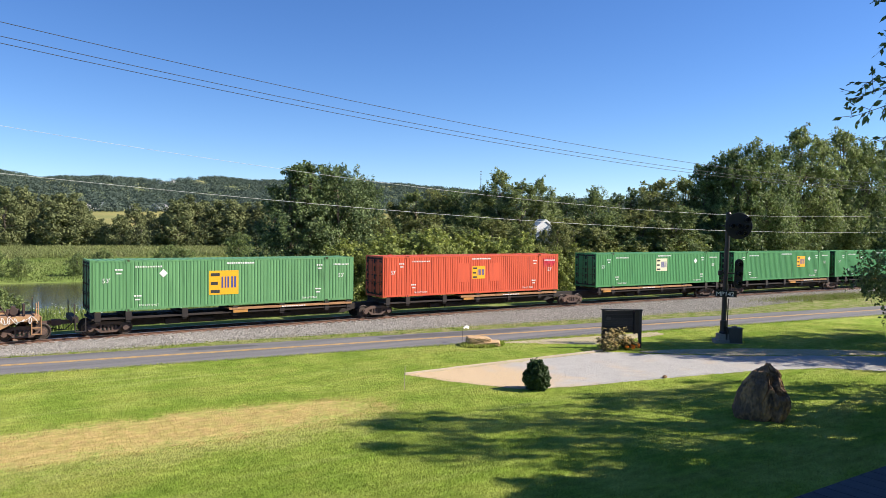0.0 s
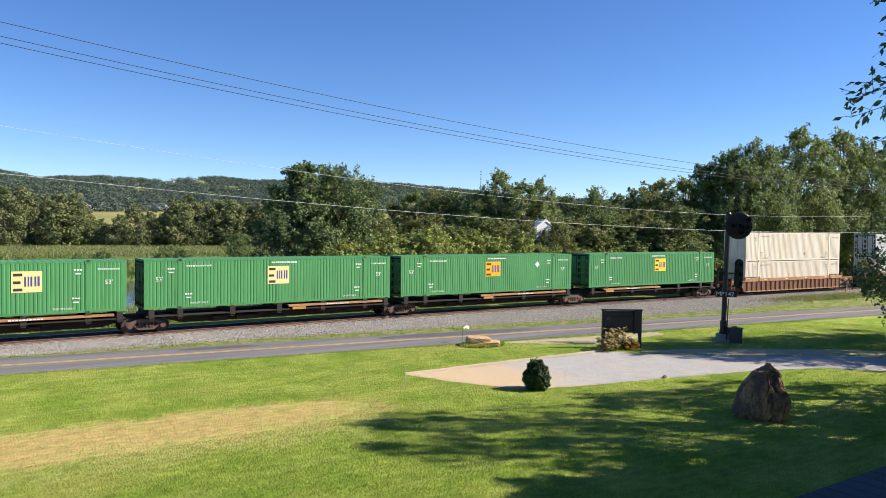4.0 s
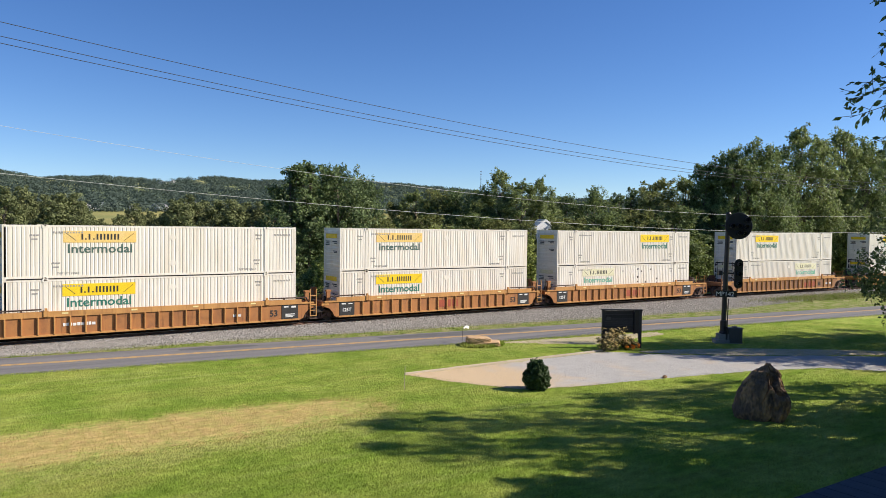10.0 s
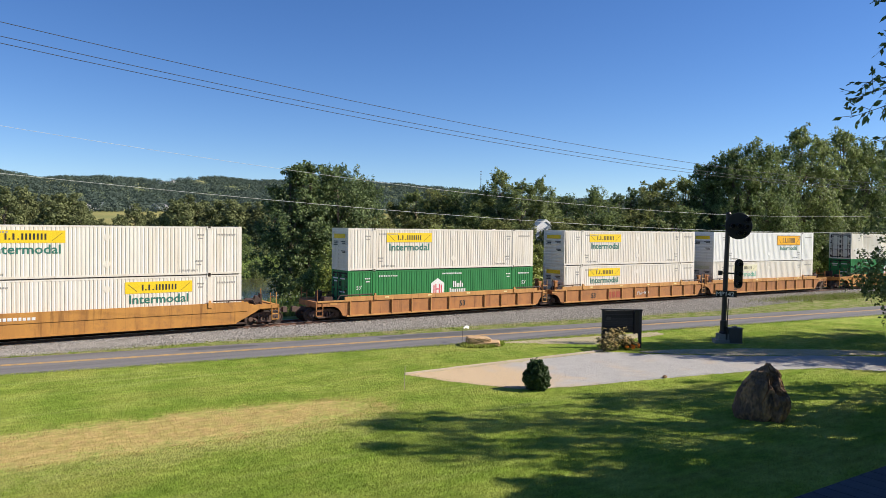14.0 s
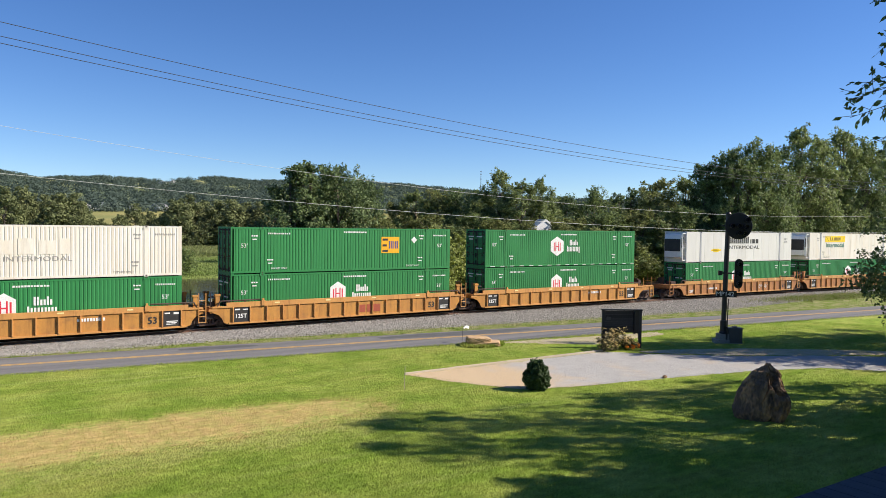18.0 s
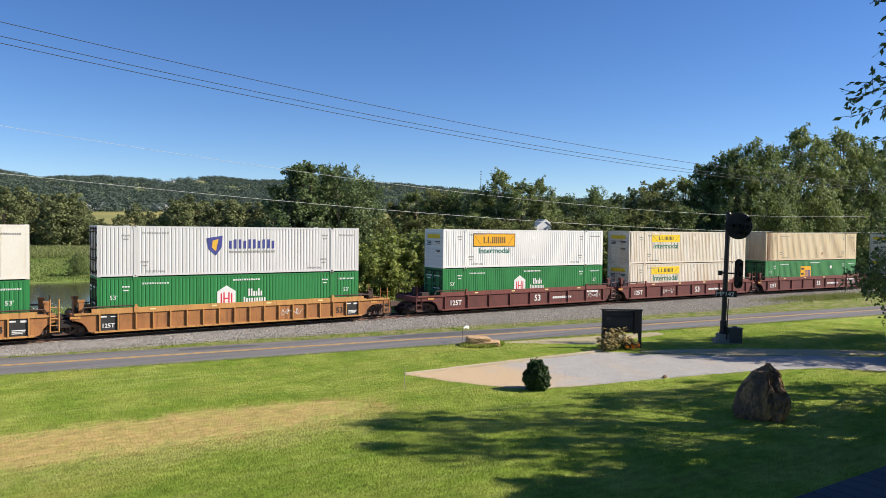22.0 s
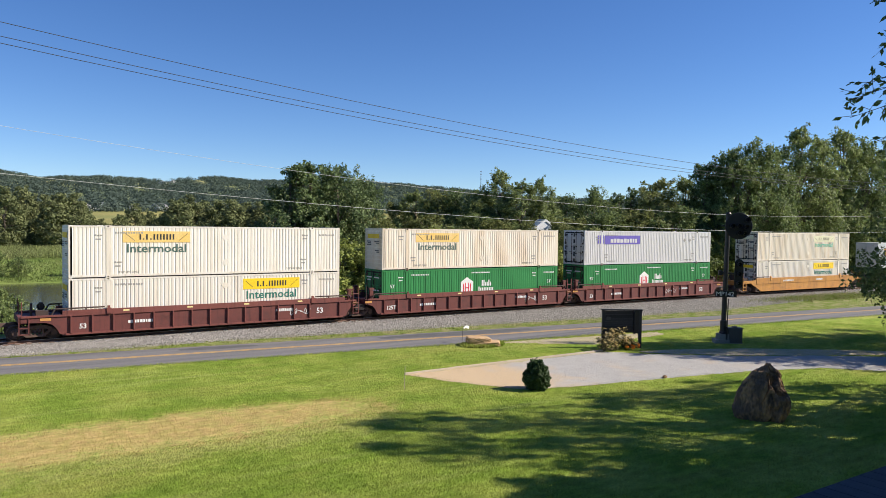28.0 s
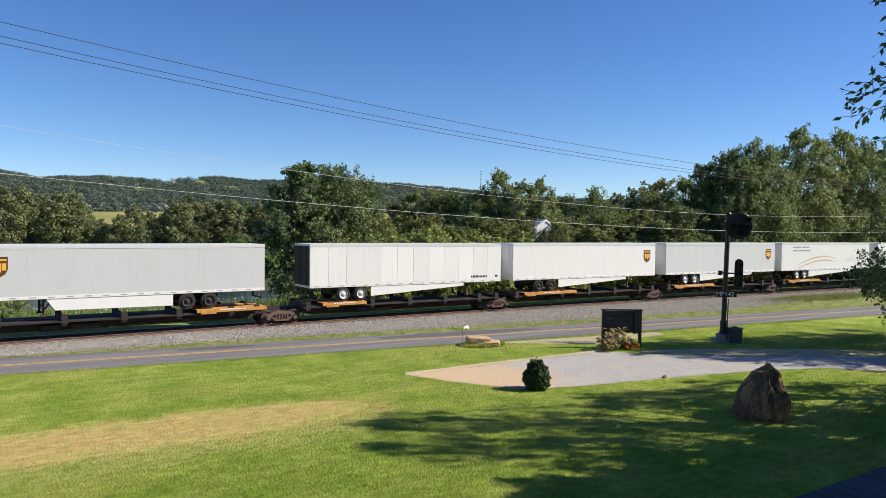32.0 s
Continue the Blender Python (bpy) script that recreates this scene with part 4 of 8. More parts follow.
PAINT["ochre_trim"] = painted("bleached_ochre_trim", (0.54, 0.28, 0.09), (0.36, 0.16, 0.06), 0.7, 0.6)
PAINT["yellow_trim"] = painted("bleached_yellow_trim", (0.57, 0.285, 0.085), (0.43, 0.19, 0.06), 0.65, 0.5)
PAINT["maroon_trim"] = painted("worn_maroon_trim", (0.2, 0.062, 0.05), (0.13, 0.045, 0.04), 0.65, 0.5)
CL, CH, CW = 16.154, 2.896, 2.59

_text = {}


def lettering(body, height, mat, width=None):
    """Flat letters in the x-z plane, centred, facing -y."""
    key = (body, height, mat, width)
    if key not in _text:
        cu = bpy.data.curves.new("letters", "FONT")
        cu.body, cu.size, cu.align_x, cu.align_y, cu.extrude = body, 1.0, "CENTER", "CENTER", 0.004
        cu.offset = 0.02 if body in ("53", "125T") else 0.014 if "teal" in mat else 0.0
        cu.resolution_u = 2
        ob = bpy.data.objects.new("letters", cu)
        me = bpy.data.meshes.new_from_object(ob)
        bpy.data.objects.remove(ob)
        co = np.empty(len(me.vertices) * 3, dtype=np.float32)
        me.vertices.foreach_get("co", co)
        co = co.reshape(-1, 3)
        lo, hi = co.min(0), co.max(0)
        kz = height / (hi[1] - lo[1])
        kx = width / (hi[0] - lo[0]) if width else kz
        mid = (lo + hi) / 2
        res = np.stack([(co[:, 0] - mid[0]) * kx, -co[:, 2], (co[:, 1] - mid[1]) * kz], 1)
        me.vertices.foreach_set("co", res.reshape(-1).astype(np.float32))
        me.materials.clear()
        me.materials.append(PAINT[mat])
        me.update()
        _text[key] = me
    return _text[key]


_cache = {}


def cached(key, build):
    if key not in _cache:
        _cache[key] = build()
    return _cache[key]


def bars(rows, mat, seed=0):
    """Unreadable writing: plain bars. rows of (x0, x1, z0, z1)."""
    s = Shape()
    for x0, x1, z0, z1 in rows:
        s.box(x0, x1, -0.006, 0.0, z0, z1)
    return s.mesh("marking", PAINT[mat])


def wordbars(width, height, n, gap=0.25):
    """A word as uneven upright bars."""
    rng = random.Random(n * 31 + int(width * 100))
    ws = [rng.uniform(0.7, 1.3) for _ in range(n)]
    k = width / (sum(ws) + gap * (n - 1))
    out, x = [], -width / 2
    for w in ws:
        out.append((x, x + w * k, -height / 2, height / 2 * rng.choice((1.0, 1.0, 0.75))))
        x += (w + gap) * k
    return out


FACE = -CW / 2 - 0.004


def corrugated(paint, pitch=0.205, depth=0.017):
    """One side wall, pressed into vertical ribs from end to end."""
    hl, hw = CL / 2 - 0.08, CW / 2
    n = round(2 * hl / pitch)
    w = 2 * hl / n
    pts = []
    for i in range(n):
        x = -hl + i * w
        pts += [(x, 0), (x + w * 0.55, 0), (x + w * 0.68, 1), (x + w * 0.86, 1), (x + w * 0.98, 0)]
    pts.append((hl, 0))
    v = []
    for x, d in pts:
        v += [(x, -(hw - d * depth), 0.16), (x, -(hw - d * depth), CH - 0.1)]
    me = Shape().add(v, [(2 * i, 2 * i + 2, 2 * i + 3, 2 * i + 1) for i in range(len(pts) - 1)])
    return mesh_of("side_wall", me.v, me.f, PAINT[paint])


def ribbed_roof(paint):
    """A roof sheet with shallow cross ribs."""
    hl, hw = CL / 2 - 0.08, CW / 2 - 0.05
    v, f, n = [], [], 40
    for i in range(n):
        x0, w = -hl + i * 2 * hl / n, 2 * hl / n
        for x, z in ((x0, CH - 0.045), (x0 + 0.04, CH - 0.022), (x0 + w - 0.08, CH - 0.022), (x0 + w - 0.03, CH - 0.045)):
            v += [(x, -hw, CH - 0.075), (x, -hw, z), (x, hw, z), (x, hw, CH - 0.075)]
    for i in range(4 * n - 1):
        f += [(4 * i + k, 4 * i + 4 + k, 4 * i + 4 + (k + 1) % 4, 4 * i + (k + 1) % 4) for k in range(4)]
    return Shape().add(v, f).mesh("roof", PAINT[paint])


def floor_pan():
    hl, hw = CL / 2 - 0.08, CW / 2
    return Shape().box(-hl, hl, -hw + 0.05, hw - 0.05, 0.04, 0.15).mesh("floor", PAINT["dark"])


def smooth_shell(paint):
    """Insulated box: flat sides with fine seams."""
    hl, hw = CL / 2 - 0.08, CW / 2
    return Shape().box(-hl, hl, -hw + 0.02, hw - 0.02, 0.08, CH - 0.02).mesh("insulated_shell", PAINT[paint])


def smooth_panel(paint, w):
    return Shape().box(-w / 2 + 0.006, w / 2 - 0.006, -0.016, 0.002, 0.1, CH - 0.03).mesh("panel", PAINT[paint])


def end_frame(paint):
    s = Shape()
    for y in (-1, 1):
        s.box(-0.09, 0.09, y * (CW / 2 - 0.07) - 0.07, y * (CW / 2 - 0.07) + 0.07, 0.02, CH)
    s.box(-0.08, 0.08, -CW / 2 + 0.1, CW / 2 - 0.1, 0.02, 0.16)
    s.box(-0.08, 0.08, -CW / 2 + 0.1, CW / 2 - 0.1, CH - 0.13, CH)
    return s.mesh("end_frame", PAINT[paint])


def pressed(name, half, paint, steps, z_top, proud):
    """A wall pressed into level ribs."""
    pts = [(0.02, 0.16), (-0.02, 0.16)]
    n = len(steps)
    for z, h in steps:
        pts += [(-0.02, z), (-0.02 - proud, z + 0.02), (-0.02 - proud, z + h - 0.02), (-0.02, z + h)]
    pts += [(-0.02, z_top), (0.02, z_top)]
    return Shape().slab(pts, -half, half).mesh(name, PAINT[paint])


def door_leaf(paint):
    return pressed("door", 0.56, paint, [(0.5, 0.22), (1.05, 0.22), (1.6, 0.22), (2.15, 0.22)], CH - 0.14, 0.03)


def front_wall(paint):
    return pressed("front_wall", 1.12, paint, [(0.3 + i * 0.28, 0.16) for i in range(9)], CH - 0.13, 0.035)


def lock_rod():
    s = Shape().rod((-0.07, 0, 0.1), (-0.07, 0, CH - 0.08), 0.022, n=6)
    for z in (0.25, 0.9, 1.5, 2.5):
        s.box(-0.1, -0.03, -0.05, 0.05, z, z + 0.08)
    s.box(-0.11, -0.07, -0.02, 0.3, 1.05, 1.09)
    return s.mesh("lock_rod", PAINT["dark"])


def lift_post(paint):
    return Shape().box(-0.1, 0.1, -0.05, 0.03, 0.0, CH).box(-0.15, 0.15, -0.06, 0.03, CH - 0.16, CH + 0.004).box(-0.12, 0.12, -0.06, 0.03, 0.0, 0.14).mesh("lift_post", PAINT[paint])


def casting():
    return Shape().box(-0.09, 0.09, -0.03, 0.16, -0.06, 0.06).box(-0.04, 0.04, -0.036, -0.028, -0.03, 0.03).mesh("corner_casting", PAINT["dark"])


def rail_bar(z0, z1, depth, paint):
    return Shape().box(-CL / 2 + 0.09, -6.1, -depth, 0.0, z0, z1).box(-6.1, 6.1, -depth, 0.0, z0, z1).box(6.1, CL / 2 - 0.09, -depth, 0.0, z0, z1).mesh("side_rail", PAINT[paint])


def fork_gap(paint):
    s = Shape()
    for i in range(17):
        x = -7.6 + i * 0.95
        s.box(x, x + 0.42, -0.005, 0.0, 0.06, 0.1)
    return s.mesh("marker_strip", PAINT["white_ink"])


def stroke(parent, x0, x1, z0, z1, ink, m=None):
    """One painted stroke of a motif."""
    me = cached(("stroke", x0, x1, z0, z1, ink), lambda: Shape().box(x0, x1, -0.006, 0.0, z0, z1).mesh("stroke", PAINT[ink]))
    return part("stroke", me, parent, m=m)


def logo_band(box, x, z, style):
    """Yellow transport panel with a dark motif, and the word under it."""
    panel, ink, word, w, h, ww, wh = {
        "bright": ("logo_yellow", "ink", "teal_ink", 3.7, 0.66, 3.25, 0.5),
        "framed": ("logo_amber", "ink", "teal_ink", 4.0, 1.0, 2.9, 0.42),
        "bare": ("logo_amber", "ink", "", 4.0, 1.0, 2.9, 0.42),
        "gold": ("logo_gold", "ink", "dim_teal", 3.7, 0.64, 3.25, 0.48),
        "faded": ("logo_pale", "ink", "pale_teal", 3.7, 0.62, 3.25, 0.46),
    }[style]
    y = FACE
    me = cached(("panel", style), lambda: Shape().box(-w / 2, w / 2, -0.006, 0.01, -h / 2, h / 2).mesh("logo_panel", PAINT[panel]))
    p = part("logo_panel", me, box, {"bright": "bright yellow panel", "faded": "sun-faded pale yellow panel", "gold": "weathered gold panel"}.get(style, "amber yellow panel with a black rim"), pose(x, y, z))

    bar = cached(("bar", style), lambda: Shape().box(0, w * 0.024, -0.012, -0.004, -h * 0.25, h * 0.25).mesh("stroke", PAINT[ink]))
    dot = cached(("dot", style), lambda: Shape().box(0, w * 0.02, -0.012, -0.004, -h * 0.25, -h * 0.14).mesh("dot", PAINT[ink]))
    for i in range(11):
        m = pose(w * (-0.26 + 0.048 * i + (0.012 if i > 2 else 0.0)), 0, 0)
        part("dot" if i in (1, 3) else "stroke", dot if i in (1, 3) else bar, p, m=m)
    slant = cached(("slant", style), lambda: Shape().rod((w * 0.46, -0.008, h * 0.3), (w * 0.33, -0.008, -h * 0.32), 0.011, n=4).mesh("slant", PAINT[ink]))
    for k in (-1, 1):
        part("slant", slant, p, m=Matrix.Diagonal((k, 1, 1, 1)))
    if style in ("framed", "bare"):
        def rim():
            a, b = w / 2, h / 2
            v = [(x, y0, z) for y0 in (-0.012, -0.004) for x, z in ((-a, -b), (a, -b), (a, b), (-a, b), (-a + 0.06, -b + 0.06), (a - 0.06, -b + 0.06), (a - 0.06, b - 0.06), (-a + 0.06, b - 0.06))]
            f = [(k, (k + 1) % 4, 4 + (k + 1) % 4, 4 + k) for k in range(4)]
            f += [(4 + k, 4 + (k + 1) % 4, 12 + (k + 1) % 4, 12 + k) for k in range(4)]
            return Shape().add(v, f).mesh("rim", PAINT[ink])

        part("rim", cached(("rim", style), rim), p, "black rim")
    if word:
        part("lettering", lettering("Intermodal", wh, word, ww), box, "teal green word", pose(x, y, z - h / 2 - wh / 2 - 0.09))


def hex_logo(box, x=-0.9, z=1.5, home=False):
    """White six-sided badge with a red motif beside pale word bars."""
    y = FACE

    def badge():
        r = 0.62 if not home else 0.6
        if home:
            pts = [(-0.56, -0.95), (0.56, -0.95), (0.56, 0.42), (0.0, 0.78), (-0.56, 0.42)]
        else:
            pts = [(r * 1.28 * math.sin(i * math.tau / 6), r * 1.28 * math.cos(i * math.tau / 6)) for i in range(6)]
        return Shape().slab(pts, -0.006, 0.008).mesh("badge", PAINT["white_ink"])

    b = part("badge", cached(("badge", home), badge), box, "white six-sided badge", pose(x, y, z))
    red = [(-0.36, -0.27, -0.4, 0.3), (-0.19, -0.11, -0.4, 0.36), (0.11, 0.19, -0.4, 0.36), (0.27, 0.36, -0.4, 0.3), (-0.11, 0.11, -0.05, 0.03)]
    for x0, x1, z0, z1 in red:
        stroke(b, x0, x1, z0, z1, "red_ink", pose(0, -0.004, 0))
    word = lambda: bars([(-0.4 + 0.155 * i, -0.3 + 0.155 * i, 0.12, 0.58 if i in (0, 1, 4) else 0.42) for i in range(6)] + [(-0.7 + 0.162 * i, -0.6 + 0.162 * i, -0.38 if i < 8 else -0.52, 0.0 if i else 0.08) for i in range(9)], "white_ink")
    part("marking", cached("hex_word", word), box, "white lettering", pose(0.86, y, z - 0.05))


def square_logo(box, x, z, mat="logo_amber", w=1.75, h=1.45):
    me = cached(("sq", mat, w, h), lambda: Shape().box(-w / 2, w / 2, -0.006, 0.01, -h / 2, h / 2).mesh("logo_panel", PAINT[mat]))
    p = part("logo_panel", me, box, "amber yellow square panel", pose(x, FACE, z))

    for z0, z1, e in ((0.27, 0.4, 0.14), (-0.09, 0.04, 0.2), (-0.43, -0.3, 0.14)):
        stroke(p, -w * 0.44, -w * e, z0 * h, z1 * h, "ink", pose(0, -0.005, 0))
    for x0, x1 in ((-0.08, -0.02), (0.03, 0.08), (0.12, 0.18), (0.25, 0.31), (0.35, 0.42)):
        stroke(p, w * x0, w * x1, -0.22 * h, 0.25 * h, "blue_ink", pose(0, -0.005, 0))


def small_marks(box, ink, numbers=True, lift=True):
    y = FACE - 0.002
    if numbers:
        for x in (-7.25, 7.15):
            part("lettering", lettering("53'", 0.26, ink), box, m=pose(x, y, 1.75 if x < 0 else 1.7))
    code = lambda: bars(wordbars(1.45, 0.1, 11, 0.75), ink)
    part("marking", cached(("code", ink), code), box, "small unreadable code", pose(-5.0, y, 2.5))
    part("marking", cached(("code", ink), code), box, "small unreadable code", pose(7.15, y, 2.42, ) @ Matrix.Diagonal((0.75, 1, 1, 1)))
    if lift:
        for x in (-5.0, 4.9):
            part("lettering", lettering("TOP LIFT ONLY", 0.11, "grey_ink" if ink == "ink" else ink), box, m=pose(x, y, 0.3))
    tiny = lambda: bars(wordbars(0.4, 0.09, 3, 0.3) + [(-0.14, 0.14, -0.25, -0.18)], ink)
    for x, z in ((-6.6, 2.35), (5.6, 2.4), (5.5, 0.85), (-5.6, 0.85)):
        part("marking", cached(("tiny", ink), tiny), box, m=pose(x, y, z))


def diamond(box, x, z, mat="white_ink", s=0.24):
    me = cached(("diamond", mat, s), lambda: Shape().slab([(-s, 0), (0, -s), (s, 0), (0, s)], -0.006, 0.006).mesh("placard_holder", PAINT[mat]))
    part("placard_holder", me, box, m=pose(x, FACE, z))


GROUP = "containers on the train"


def container(label, paint, shell="ribbed", doors=True, ink="ink", group=GROUP):
    """A 53-foot box: shell, posts, rails, end wall or doors."""
    c = thing("shipping_container", label, "container", group)
    if shell == "ribbed":
        wall = cached(("shell", paint), lambda: corrugated(paint))
        part("side_wall", wall, c)
        part("side_wall", wall, c, m=pose(0, 0, 0, 0, 0, 180))
        part("roof", cached(("roof", paint), lambda: ribbed_roof(paint)), c)
        part("floor", cached("floor_pan", floor_pan), c)
    else:
        shell_box = part("shell", cached(("smooth", paint), lambda: smooth_shell(paint)), c)
        w = (CL - 0.16) / 13
        pan = cached(("panel", paint), lambda: smooth_panel(paint, w))
        for i in range(13):
            for y, turn in ((-1, 0), (1, 180)):
                part("panel", pan, shell_box, m=pose(-CL / 2 + 0.08 + (i + 0.5) * w, y * (CW / 2 - 0.02), 0, 0, 0, turn))
    fr = cached(("end", paint), lambda: end_frame(paint))
    for x in (-CL / 2 + 0.09, CL / 2 - 0.09):
        part("end_frame", fr, c, m=pose(x, 0, 0))
    post_paint = paint if shell == "ribbed" else "post_grey"
    po = cached(("post", post_paint), lambda: lift_post(post_paint))
    ca = cached("casting", casting)
    for x in (-6.1, 6.1):
        part("lift_post", po, c, m=pose(x, -CW / 2 + 0.03, 0))
        part("lift_post", po, c, m=pose(x, CW / 2 - 0.03, 0, 0, 0, 180))
        p = part("corner_casting", ca, c, m=pose(x, -CW / 2, CH - 0.05))
        part("corner_casting", ca, c, m=pose(x, -CW / 2, 0.07))
    for z0, z1, d in ((0.045, 0.17, 0.012), (CH - 0.12, CH - 0.03, 0.012)):
        me = cached(("rail", paint, z0), lambda: rail_bar(z0, z1, d, paint))
        part("side_rail", me, c, m=pose(0, -CW / 2 + 0.008, 0))
        part("side_rail", me, c, m=pose(0, CW / 2 - 0.008, 0, 0, 0, 180))
    if doors:
        dl = cached(("door", paint), lambda: door_leaf(paint))
        lr = cached("lock_rod", lock_rod)
        for y in (-0.575, 0.575):
            d = part("door", dl, c, m=pose(-CL / 2 + 0.05, y, 0))
            for o in (-0.3, 0.3):
                part("lock_rod", lr, d, m=pose(0, o, 0))
            # broad black seals and dark hinges also stand in for shade on the doors
            part("gasket", cached("gasket", lambda: Shape().box(-0.034, -0.018, -0.56, -0.48, 0.17, CH - 0.14).box(-0.034, -0.018, 0.48, 0.56, 0.17, CH - 0.14).box(-0.034, -0.018, -0.48, 0.48, 0.17, 0.26).box(-0.034, -0.018, -0.48, 0.48, CH - 0.24, CH - 0.14).mesh("gasket", PAINT["rubber"])), d, "black rubber door seal, wide to deepen the shaded end")
            for z in (0.35, 1.1, 1.8, 2.5):
                part("hinge", cached("hinge", lambda: Shape().box(-0.07, -0.02, -0.09, 0.09, -0.07, 0.07).mesh("hinge", PAINT["dark"])), d, m=pose(0, 0.5 if y > 0 else -0.5, z))
    else:
        part("front_wall", cached(("front", paint), lambda: front_wall(paint)), c, m=pose(-CL / 2 + 0.05, 0, 0))
    return c


def reefer_unit(box):
    """Cooling machine on the end of an insulated box."""
    hw = CW / 2
    u = part("cooling_unit", cached("reefer_body", lambda: Shape().slab([(0.0, 0.35), (-0.42, 0.5), (-0.42, 2.2), (-0.3, 2.6), (0.0, 2.7)], -0.95, 0.95).mesh("cooling_unit", PAINT["clean_white"])), box, "cooling machine with a black grille", pose(-CL / 2, 0, 0))
    part("grille", cached("reefer_grille", lambda: Shape().box(-0.44, -0.40, -0.92, 0.92, 1.05, 2.2).mesh("grille", PAINT["ink"])), u)
    part("grille", cached("reefer_side", lambda: Shape().slab([(-0.36, 1.4), (-0.1, 1.3), (-0.06, 2.4), (-0.3, 2.3)], -0.965, -0.945).mesh("grille", PAINT["ink"])), u)
    part("guard_frame", cached("reefer_guard", lambda: Shape().box(-0.5, -0.44, -hw + 0.06, -hw + 0.14, 0.2, 2.75).box(-0.5, 0.0, -hw + 0.06, -hw + 0.14, 2.68, 2.76).box(-0.5, 0.0, -hw + 0.06, -hw + 0.14, 1.35, 1.42).box(-0.5, 0.0, -hw + 0.06, -hw + 0.14, 0.2, 0.28).mesh("guard_frame", PAINT["clean_white"])), box, m=pose(-CL / 2, 0, 0))


# -- running gear --
def wheel_mesh():
    prof = [(0.05, -0.09), (0.16, -0.09), (0.17, -0.03), (0.34, -0.015), (0.36, -0.06), (0.42, -0.065), (0.425, 0.055), (0.455, 0.065), (0.455, 0.09), (0.35, 0.09), (0.33, 0.04), (0.12, 0.05), (0.05, 0.09)]
    return Shape().turned(prof, "y", 16).mesh("wheel", PAINT["wheel"], False)


def frame_mesh():
    """Cast side frame with its spring window."""
    s = Shape()
    s.slab([(-1.1, 0.36), (-1.1, 0.56), (-0.95, 0.62), (-0.5, 0.8), (0.5, 0.8), (0.95, 0.62), (1.1, 0.56), (1.1, 0.36), (0.92, 0.36), (0.72, 0.5), (0.42, 0.62), (-0.42, 0.62), (-0.72, 0.5), (-0.92, 0.36)], -0.06, 0.06)
    s.slab([(-0.8, 0.5), (-0.42, 0.18), (0.42, 0.18), (0.8, 0.5), (0.66, 0.52), (0.36, 0.3), (-0.36, 0.3), (-0.66, 0.52)], -0.055, 0.055)
    for x in (-0.38, 0.38):
        s.box(x - 0.05, x + 0.05, -0.05, 0.05, 0.2, 0.7)
    for x in (-0.9, 0.9):
        s.turned([(0.0, -0.12), (0.15, -0.12), (0.16, -0.03), (0.16, 0.05)], "y", 12, (x, 0, 0.42))
    return s.mesh("side_frame", PAINT["truck"])


def spring_mesh():
    prof = [(0.05, 0.3)]
    for i in range(4):
        z = 0.3 + i * 0.075
        prof += [(0.085, z + 0.012), (0.085, z + 0.045), (0.05, z + 0.06), (0.05, z + 0.075)]
    return Shape().turned(prof, "z", 9).mesh("spring", PAINT["truck"])


def truck(car, x):
    """Four-wheeled bogie."""
    b = part("truck", cached("bolster", lambda: Shape().box(-0.17, 0.17, -1.0, 1.0, 0.5, 0.78).box(-0.26, 0.26, -0.26, 0.26, 0.78, 0.92).box(-0.7, 0.7, -0.5, -0.42, 0.34, 0.44).box(-0.7, 0.7, 0.42, 0.5, 0.34, 0.44).mesh("truck", PAINT["truck"])), car, "rusty four-wheeled bogie", pose(x, 0, 0))
    fr, sp, wh = cached("side_frame", frame_mesh), cached("spring", spring_mesh), cached("wheel", wheel_mesh)
    ax = cached("axle", lambda: Shape().rod((0, -1.0, 0.42), (0, 1.0, 0.42), 0.08, n=8).mesh("axle", PAINT["truck"]))
    for y in (-0.98, 0.98):
        part("side_frame", fr, b, m=pose(0, y, 0, 0, 0, 0 if y < 0 else 180))
        for o in (-0.2, 0.0, 0.2) if y < 0 else (0.0,):
            part("spring", sp, b, m=pose(o, y, 0))
    for dx in (-0.9, 0.9):
        part("axle", ax, b, m=pose(dx, 0, 0))
        for y in (-0.75, 0.75):
            part("wheel", wh, b, m=pose(dx, y, 0.42, 0, 0, 0 if y < 0 else 180))
    return b


def coupler(car, x, d):
    me = cached("coupler", lambda: Shape().box(0, 0.75, -0.1, 0.1, 0.68, 0.9).box(0.7, 0.98, -0.2, 0.17, 0.62, 0.96).box(0.86, 1.02, 0.02, 0.2, 0.64, 0.94).mesh("coupler", PAINT["truck"]))
    part("coupler", me, car, m=pose(x, 0, 0, 0, 0, 0 if d > 0 else 180))
    hose = cached("hose", lambda: Shape().rod((0, 0.35, 0.75), (0.35, 0.36, 0.4), 0.03, n=6).rod((0.35, 0.36, 0.4), (0.75, 0.3, 0.42), 0.03, n=6).mesh("brake_hose", PAINT["ink"]))
    part("brake_hose", hose, car, m=pose(x, 0, 0, 0, 0, 0 if d > 0 else 180))


def well_side(paint, low, ends):
    """One deep side beam with arched ends over the trucks; ends: how far it reaches each way."""
    a, b = ends
    e0 = 8.25

    def arch(e):
        return [(e0, low), (e0 + 0.28, low + 0.1), (e0 + 0.42, 0.62), (e0 + 0.62, 0.84), (e0 + 0.92, 0.96), (e, 1.0), (e, 1.3)]

    s = Shape().slab(arch(b) + [(-x, z) for x, z in reversed(arch(a))], -0.02, 0.02)
    return s.mesh("side_sill", PAINT[paint])


